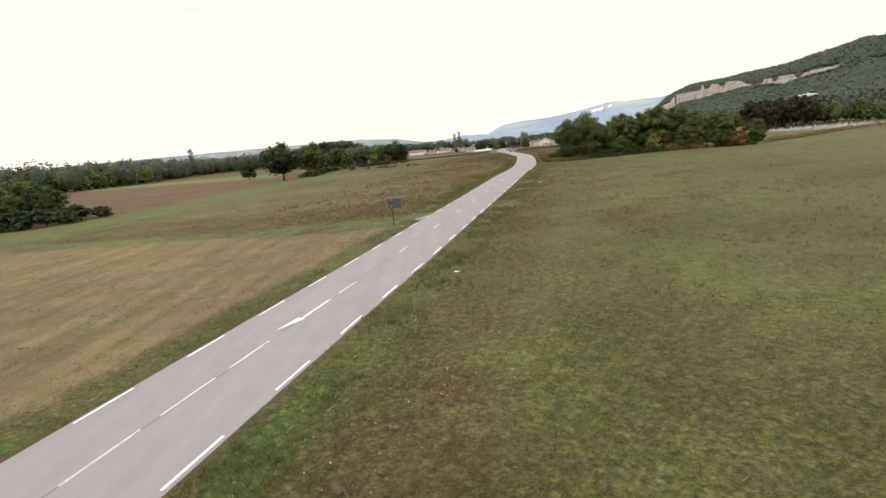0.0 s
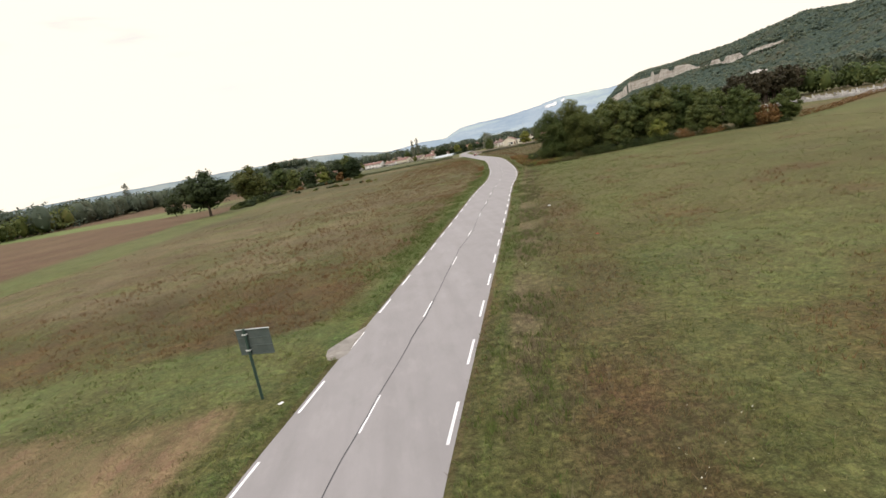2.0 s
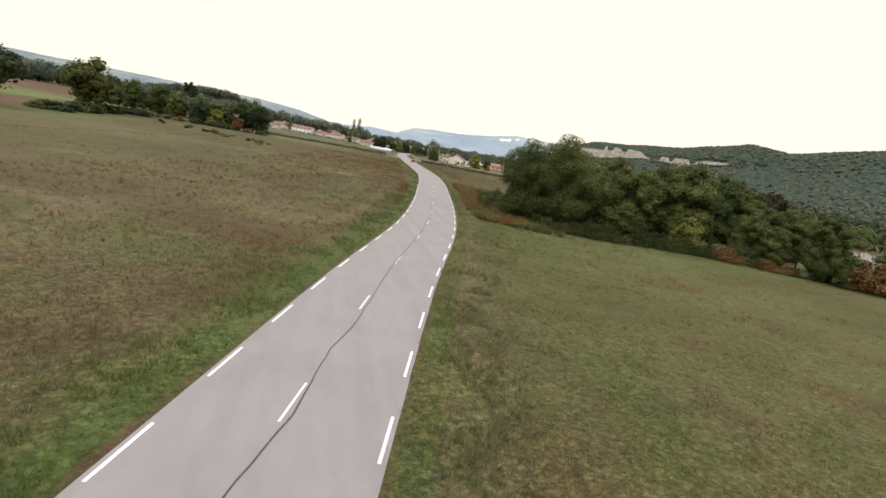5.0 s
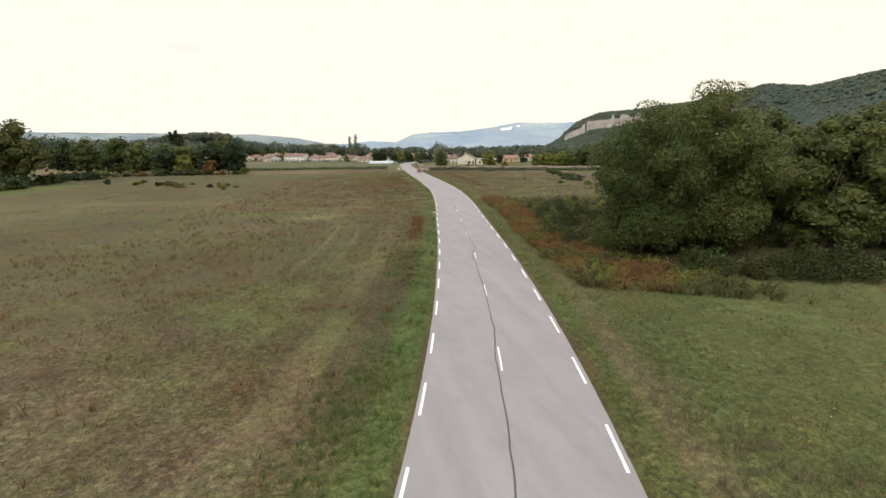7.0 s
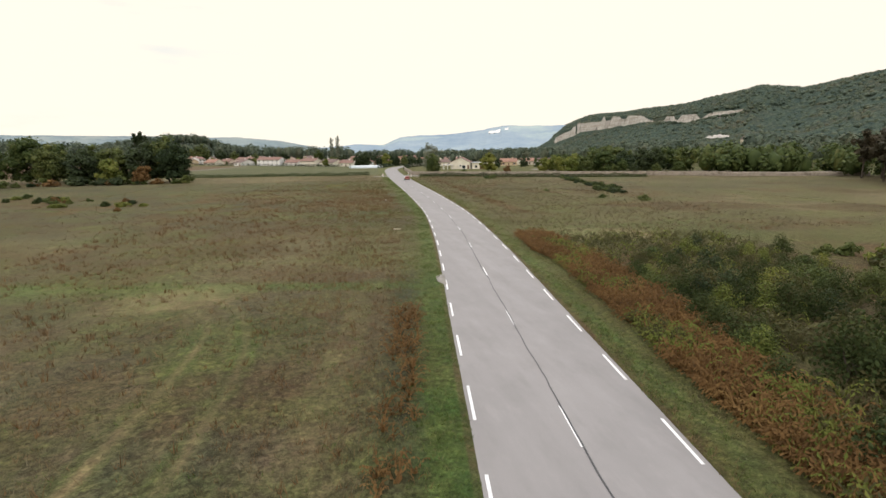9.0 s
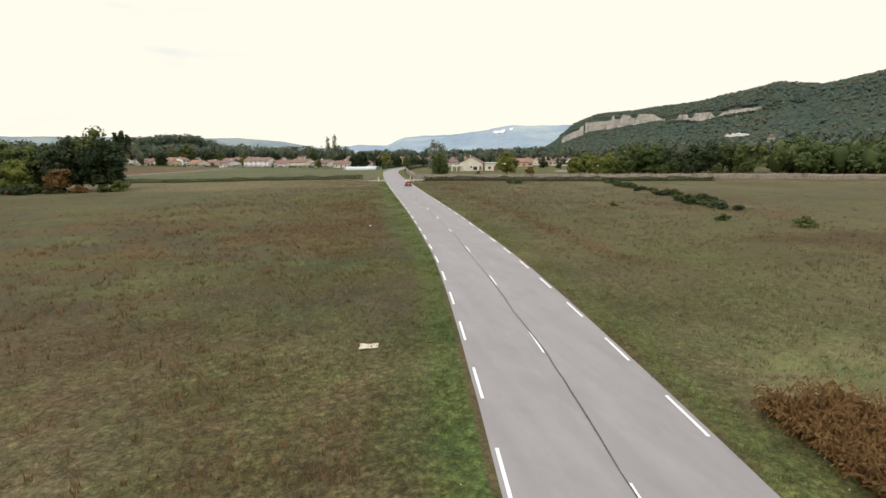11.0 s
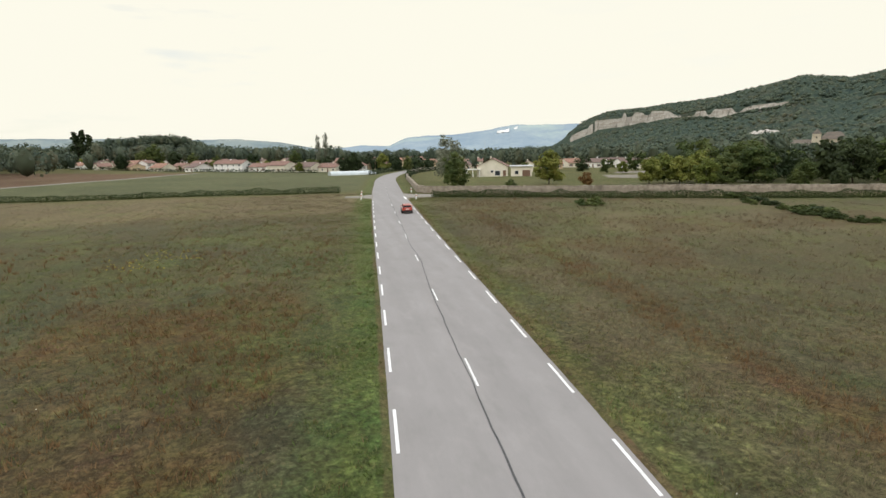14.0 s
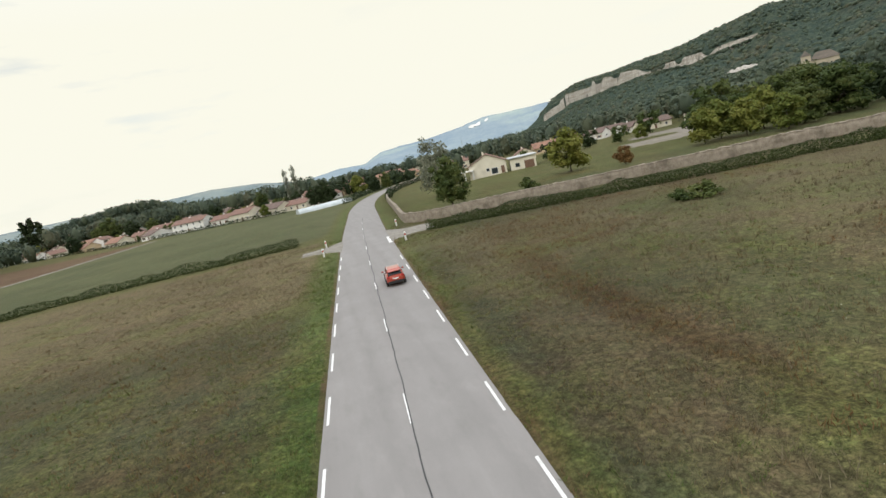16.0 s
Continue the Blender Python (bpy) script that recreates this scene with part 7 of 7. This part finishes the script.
def compact_car(m):
    """Small crossover: body shell, glasshouse, wheels in arches, lamps, bumper, rails, mirrors."""
    ob = empty("car", m, "metallic orange-red compact crossover on the road", "car")
    paint = bpy.data.materials.new("red_metallic_paint")
    nt, b = nodes_of(paint)
    fleck = noise_node(nt, 180, 2)
    link(nt, mixc(nt, fleck, (0.34, 0.036, 0.018), (0.44, 0.060, 0.027)), b.inputs["Base Color"])
    b.inputs["Roughness"].default_value, b.inputs["Metallic"].default_value = 0.28, 0.35
    b.inputs["Coat Weight"].default_value = 0.8
    black = surface("black_trim", (0.018, 0.018, 0.019), (0.035, 0.035, 0.036), 6, 60, 0.6, 0.1, 0.002)
    rubber = surface("tyre_rubber", (0.014, 0.014, 0.014), (0.028, 0.028, 0.028), 8, 60, 0.85, 0.2, 0.003)
    alloy = surface("alloy", (0.42, 0.43, 0.44), (0.55, 0.56, 0.57), 8, 50, 0.3, 0, 0, metal=0.9)
    glass = glass_dark("tinted_glass", (0.012, 0.014, 0.016), 0.05)
    lamp_red = glass_dark("red_lamp_glass", (0.25, 0.012, 0.010), 0.12)
    lamp_clear = glass_dark("clear_lamp_glass", (0.45, 0.46, 0.47), 0.10)
    # +y is forward, the origin lies under the middle
    rows = [(-2.08, 0.62, 0.42, 0.86), (-2.02, 0.78, 0.34, 1.00), (-1.85, 0.86, 0.28, 1.06), (-1.3, 0.895, 0.24, 1.04), (-0.4, 0.89, 0.22, 1.00), (0.5, 0.89, 0.22, 0.97), (1.15, 0.885, 0.24, 0.94), (1.65, 0.85, 0.26, 0.86), (1.95, 0.74, 0.32, 0.74), (2.06, 0.58, 0.40, 0.62)]
    body = part("body", loft([superring(y, h, a, c, 3.6, 24, 0.06) for y, h, a, c in rows]), paint, ob)
    cab = [(-1.90, 0.66, 0.98, 1.10), (-1.72, 0.72, 0.98, 1.36), (-1.35, 0.73, 0.98, 1.50), (-0.6, 0.74, 0.98, 1.545), (0.1, 0.73, 0.98, 1.52), (0.55, 0.71, 0.96, 1.36), (1.05, 0.66, 0.93, 1.02)]
    house_ = part("glasshouse", loft([superring(y, h, a, c, 4.0, 24, 0.16) for y, h, a, c in cab]), glass, ob, "dark tinted windows")
    top = [(-1.80, 0.56, 1.34, 1.40), (-1.35, 0.60, 1.46, 1.535), (-0.6, 0.61, 1.50, 1.575), (0.1, 0.60, 1.48, 1.55), (0.36, 0.57, 1.42, 1.47)]
    part("roof", loft([superring(y, h, a, c, 4.5, 20) for y, h, a, c in top]), paint, ob)
    part("spoiler", loft([superring(-1.96, 0.50, 1.37, 1.41, 4, 16), superring(-1.72, 0.56, 1.39, 1.45, 4, 16)]), paint, ob)
    for sx in (-1, 1):
        part("pillar", cyl_bm(0.05, 0.045, (sx * 0.68, -1.84, 1.02), (sx * 0.60, -1.60, 1.44), 8), paint, ob)
        part("pillar", cyl_bm(0.035, 0.035, (sx * 0.725, -0.35, 1.0), (sx * 0.625, -0.35, 1.5), 8), black, ob)
        part("pillar", cyl_bm(0.045, 0.04, (sx * 0.68, 0.95, 1.02), (sx * 0.60, 0.28, 1.47), 8), paint, ob)
        part("roof_rail", cyl_bm(0.022, 0.022, (sx * 0.58, -1.35, 1.575), (sx * 0.58, 0.05, 1.59), 8), alloy, ob)
        mir = part("mirror", loft([superring(0.50, 0.05, 1.0, 1.10, 3, 12), superring(0.56, 0.11, 0.97, 1.13, 3, 12), superring(0.68, 0.09, 0.98, 1.11, 3, 12)]), paint, ob)
        mir.location.x = sx * 0.97
        tl = part("tail_light", loft([superring(-2.07, 0.13, 0.84, 0.98, 3.5, 14), superring(-1.90, 0.16, 0.83, 1.00, 3.5, 14)]), lamp_red, ob, "red tail lamp")
        tl.location.x = sx * 0.66
        hl = part("headlight", loft([superring(1.72, 0.16, 0.66, 0.82, 3.5, 14), superring(1.99, 0.10, 0.64, 0.74, 3.5, 14)]), lamp_clear, ob, "clear headlamp")
        hl.location.x = sx * 0.62
        part("sill", box_bm(sx * 0.86 - 0.05, sx * 0.86 + 0.05, -0.95, 0.95, 0.20, 0.34, 0.02), black, ob)
        for hy in (-0.85, 0.15):
            part("door_handle", box_bm(sx * 0.885 - 0.02, sx * 0.885 + 0.02, hy - 0.1, hy + 0.1, 0.86, 0.89, 0.008), paint, ob)
        for wy_ in (-1.27, 1.27):
            wheel = empty("wheel", Matrix.Translation((sx * 0.80, wy_, 0.335)))
            wheel.parent = ob
            bm = bmesh.new()
            prof = [(0.22, -0.10), (0.32, -0.105), (0.335, -0.07), (0.335, 0.07), (0.32, 0.105), (0.22, 0.10)]
            rings = [[bm.verts.new((o, r * math.cos(t), r * math.sin(t))) for r, o in prof] for t in np.linspace(0, 2 * math.pi, 24, endpoint=False)]
            for i in range(24):
                p, q = rings[i], rings[(i + 1) % 24]
                for j in range(len(prof) - 1):
                    bm.faces.new((p[j], q[j], q[j + 1], p[j + 1]))
            part("tyre", bm, rubber, wheel)
            bm = cyl_bm(0.225, 0.225, (-0.07, 0, 0), (0.07, 0, 0), 20)
            part("rim", bm, alloy, wheel)
            arch = bmesh.new()
            ra = [[arch.verts.new((sx * (0.012 if e else -0.02), r * math.cos(t), r * math.sin(t))) for r in (0.345, 0.40) for e in (0, 1)] for t in np.linspace(-0.25, math.pi + 0.25, 16)]
            for p, q in zip(ra, ra[1:]):
                arch.faces.new((p[1], q[1], q[3], p[3]))
                arch.faces.new((p[0], q[0], q[1], p[1]))
                arch.faces.new((p[2], p[3], q[3], q[2]))
            ao = part("wheel_arch", arch, black, ob)
            ao.location = (sx * 0.885, wy_, 0.335)
    part("rear_bumper", loft([superring(-2.14, 0.66, 0.34, 0.56, 4, 16), superring(-1.98, 0.80, 0.30, 0.58, 4, 16)]), black, ob)
    part("front_bumper", loft([superring(1.98, 0.74, 0.28, 0.48, 4, 16), superring(2.10, 0.56, 0.31, 0.44, 4, 16)]), black, ob)
    part("number_plate", box_bm(-0.26, 0.26, -2.115, -2.085, 0.70, 0.81, 0.006), M_WHITE, ob, "white number plate")
    part("rear_wiper", box_bm(-0.22, 0.22, -1.93, -1.90, 1.10, 1.12, 0.004), black, ob)
    return ob


cx_, cy_ = along(391.5, 1.85)
ang = math.degrees(math.atan(float(np.interp(391.5, ys_dense, slope_dense))))
compact_car(pose(cx_, cy_, road_z(1.85) + 0.006, 0, 0, -ang))

# litter in the grass
M_CARD = surface("cardboard", (0.50, 0.42, 0.30), (0.62, 0.54, 0.41), 4, 30, 0.9, 0.2, 0.01)


def crumpled(name, x, y, w_, d_, h_, mat_, label, category, seed):
    r = np.random.RandomState(seed)
    k = 6
    X, Y = np.meshgrid(np.linspace(-w_ / 2, w_ / 2, k), np.linspace(-d_ / 2, d_ / 2, k))
    Z = h_ * r.rand(k, k) + 0.06
    rim = 0.9 + 0.2 * r.rand(k, k)
    ca, sa = math.cos(seed), math.sin(seed)
    ob = sheet(name, x + (X * ca - Y * sa) * rim, y + (X * sa + Y * ca) * rim, gz(x, y) + Z, mat_, label=label, category=category)
    so = ob.modifiers.new("thick", "SOLIDIFY")
    so.thickness = 0.02
    return ob


crumpled("cardboard_sheet", 46.0, 263.7, 0.95, 0.65, 0.06, M_CARD, "flattened pale cardboard lying in the grass", "litter", 3)
crumpled("white_sheet", 29.1, 106.0, 0.55, 0.32, 0.08, M_WHITE, "crumpled white litter in the meadow", "litter", 4)
crumpled("red_bag", 26.7, 84.2, 0.28, 0.18, 0.06, M_RED, "crumpled bright red bag in the meadow", "litter", 5)
crumpled("white_paper", 8.06, 36.3, 0.40, 0.25, 0.06, M_WHITE, "white paper scrap in the verge", "litter", 6)
crumpled("white_scrap", 49.5, 308.1, 0.42, 0.22, 0.06, M_WHITE, "torn white sheet lying in the fallow", "litter", 8)
crumpled("paper_scrap", 2.4, 63.0, 0.25, 0.2, 0.05, M_WHITE, "white scrap in the grass by the sign", "litter", 7)

# ---- grass and weeds ----


def tufts(name, px, py, hmin, hmax, width, blades, spread, material, seed, label, lean=0.5):
    """Grass tufts: leaning single-triangle blades, all of one kind in one mesh."""
    r = np.random.RandomState(seed)
    n = len(px)
    far = 1 + np.abs(road_d(px, py)) / 70
    idx = np.repeat(np.arange(n), blades)
    m = n * blades
    a, rr = r.uniform(0, 6.283, m), spread * np.sqrt(r.rand(m)) * far[idx]
    bx, by = px[idx] + np.cos(a) * rr, py[idx] + np.sin(a) * rr
    bz = ground_z(bx, by) + 0.03 + 0.06 * (np.abs(road_d(bx, by)) < 8.8)
    h = (hmin + (hmax - hmin) * r.rand(n))[idx] * (0.6 + 0.6 * r.rand(m))
    w_ = width * far[idx] * (0.7 + 0.6 * r.rand(m))
    la, ll = r.uniform(0, 6.283, m), h * lean * (0.3 + r.rand(m))
    h = h / (1 + 0.4 * lean)
    fa = r.uniform(0, 3.1416, m)
    dx, dy = np.cos(fa) * w_, np.sin(fa) * w_
    v = np.stack([np.stack([bx - dx, by - dy, bz - 0.04], 1), np.stack([bx + dx, by + dy, bz - 0.04], 1), np.stack([bx + np.cos(la) * ll, by + np.sin(la) * ll, bz + h], 1)], 1).reshape(-1, 3)
    me = bpy.data.meshes.new(name)
    me.vertices.add(3 * m)
    me.vertices.foreach_set("co", v.astype(np.float32).ravel())
    me.loops.add(3 * m)
    me.loops.foreach_set("vertex_index", np.arange(3 * m, dtype=np.int32))
    me.polygons.add(m)
    me.polygons.foreach_set("loop_start", np.arange(0, 3 * m, 3, dtype=np.int32))
    me.update()
    me.materials.append(material)
    return tagged(new(name, me), label, "grass", kind="stuff")


gr = np.random.RandomState(99)
N_T = 200000
ty = gr.uniform(8, 436, N_T)
td = (4.0 + np.minimum(gr.exponential(17, N_T), 75)) * np.where(gr.rand(N_T) < 0.5, 1, -1)
tx, ty = road_point(np.interp(ty, ys_dense, s_dense), td)
w7 = cover(tx, ty)
dry, lush, pale, stub, rust, soil, crop, young, rank = w7
clump = 0.55 * vnoise(tx, ty, 1.4, 301) + 0.45 * vnoise(tx, ty, 4.5, 302)
skip = (gr.rand(N_T) > 0.15 + 1.3 * step(clump, 0.30, 0.70)) | (td > 9.5) & (ty > 184) & (ty < 250) | (soil > 0.5) | (stub > 0.4) & (ty > 150) & (ty < 236) & (td < 0) & (td > -24)
for gxc, gyc, rr in ((*along(69.5, -4.6), 3.2), (*along(425.5, -7.0), 6.0), (*along(425.0, 7.5), 6.0)):
    skip |= (tx - gxc) ** 2 + (ty - gyc) ** 2 < rr * rr
base_w = np.clip(1.0 - dry - pale - stub - rust - 0.6 * lush, 0.12, 1)
P = np.stack([base_w, lush * 1.3, (dry + 0.25 * rank) * 0.9, pale * 0.9, stub * 1.4, rust], 1)
P /= P.sum(1)[:, None]
pick = (gr.rand(N_T)[:, None] > np.cumsum(P, 1)).sum(1)
for k, (nm, h0, h1_, wd, bl, sp, mt, lab, ln) in enumerate((
        ("meadow_grass", 0.07, 0.20, 0.014, 5, 0.16, M_BLADE, "short green and yellowing meadow grass", 0.8),
        ("verge_grass", 0.10, 0.26, 0.016, 6, 0.18, M_LUSH, "lush green grass along the verge", 0.9),
        ("dry_weeds", 0.12, 0.36, 0.013, 5, 0.16, M_DRY, "brown dried weeds of the fallow field", 0.6),
        ("dead_grass", 0.12, 0.36, 0.011, 5, 0.16, M_PALE, "pale dead grass stalks", 0.8),
        ("stubble", 0.06, 0.13, 0.014, 5, 0.30, M_STRAW, "cut straw stubble", 0.7),
        ("rust_weeds", 0.16, 0.44, 0.015, 5, 0.16, M_RUSTW, "rust-brown dock and weeds", 0.6))):
    sel = (pick == k) & ~skip
    tufts(nm, tx[sel], ty[sel], h0, h1_, wd, bl, sp, mt, 200 + k, lab, ln)
# taller weeds along the ditches
for nm, y0, y1, d0, d1, n_, mt, lab, hh in (("ditch_weeds", 10, 150, 4.6, 8.2, 2300, M_LUSH, "tall green weeds along the ditch", 0.55), ("ditch_straw", 40, 170, 5.6, 9.0, 1500, M_PALE, "pale dry stalks along the ditch", 0.65),
                                         ("left_ditch_weeds", 82, 200, -8.2, -4.6, 2200, M_LUSH, "tall green weeds on the verge", 0.50), ("dock_stalks", 85, 365, -46, -9, 4200, M_RUSTW, "brown dock stalks standing in the fallow", 0.65),
                                         ("fallow_straw", 258, 415, 8, 52, 4200, M_PALE, "pale dry grass tussocks in the fallow", 0.55)):
    wy, wd_ = gr.uniform(y0, y1, n_), np.sign(d0) * np.clip(abs(d0 + d1) / 2 + abs(d1 - d0) * 0.32 * gr.normal(0, 1, n_), 4.5, 12) if abs(d1 - d0) < 6 else gr.uniform(d0, d1, n_)
    wx_, wy_ = road_point(np.interp(wy, ys_dense, s_dense), wd_)
    near_ = vnoise(wx_, wy_, 3.0, 303) > 0.42
    tufts(nm, wx_[near_], wy_[near_], hh * 0.5, hh, 0.017, 8, 0.16, mt, 230 + len(nm), lab, 0.5)
# flower heads and thistle down
fy = np.concatenate([gr.uniform(10, 430, 2600), gr.uniform(8, 80, 1400)])
fd = np.concatenate([(4.5 + gr.exponential(16, 2600)) * np.where(gr.rand(2600) < 0.65, 1, -1), 6 + gr.exponential(6, 1400)])
fx, fy = road_point(np.interp(fy, ys_dense, s_dense), fd)
keep = (vnoise(fx, fy, 9, 77) > 0.55) & ~((fd > 9.5) & (fy > 184) & (fy < 250))
fx, fy = fx[keep], fy[keep]
yx, yy = 39 + 1.9 * gr.normal(0, 1, 240), 357.5 + 2.4 * gr.normal(0, 1, 240)
v, f = leaf_quads(np.stack([yx, yy, ground_z(yx, yy) + 0.30], 1), np.tile([0, 0, 1.0], (240, 1)), 0.055, gr, 1.0)
build("yellow_flowers", v, f, M_YELLOW, label="patch of yellow flowers in the fallow", category="flowers", kind="stuff")
v, f = leaf_quads(np.stack([fx, fy, ground_z(fx, fy) + 0.22], 1), np.tile([0, 0, 1.0], (len(fx), 1)), 0.020, gr, 1.0)
build("flower_heads", v, f, M_FLOWER, label="scattered white and yellow flower heads", category="flowers", kind="stuff")
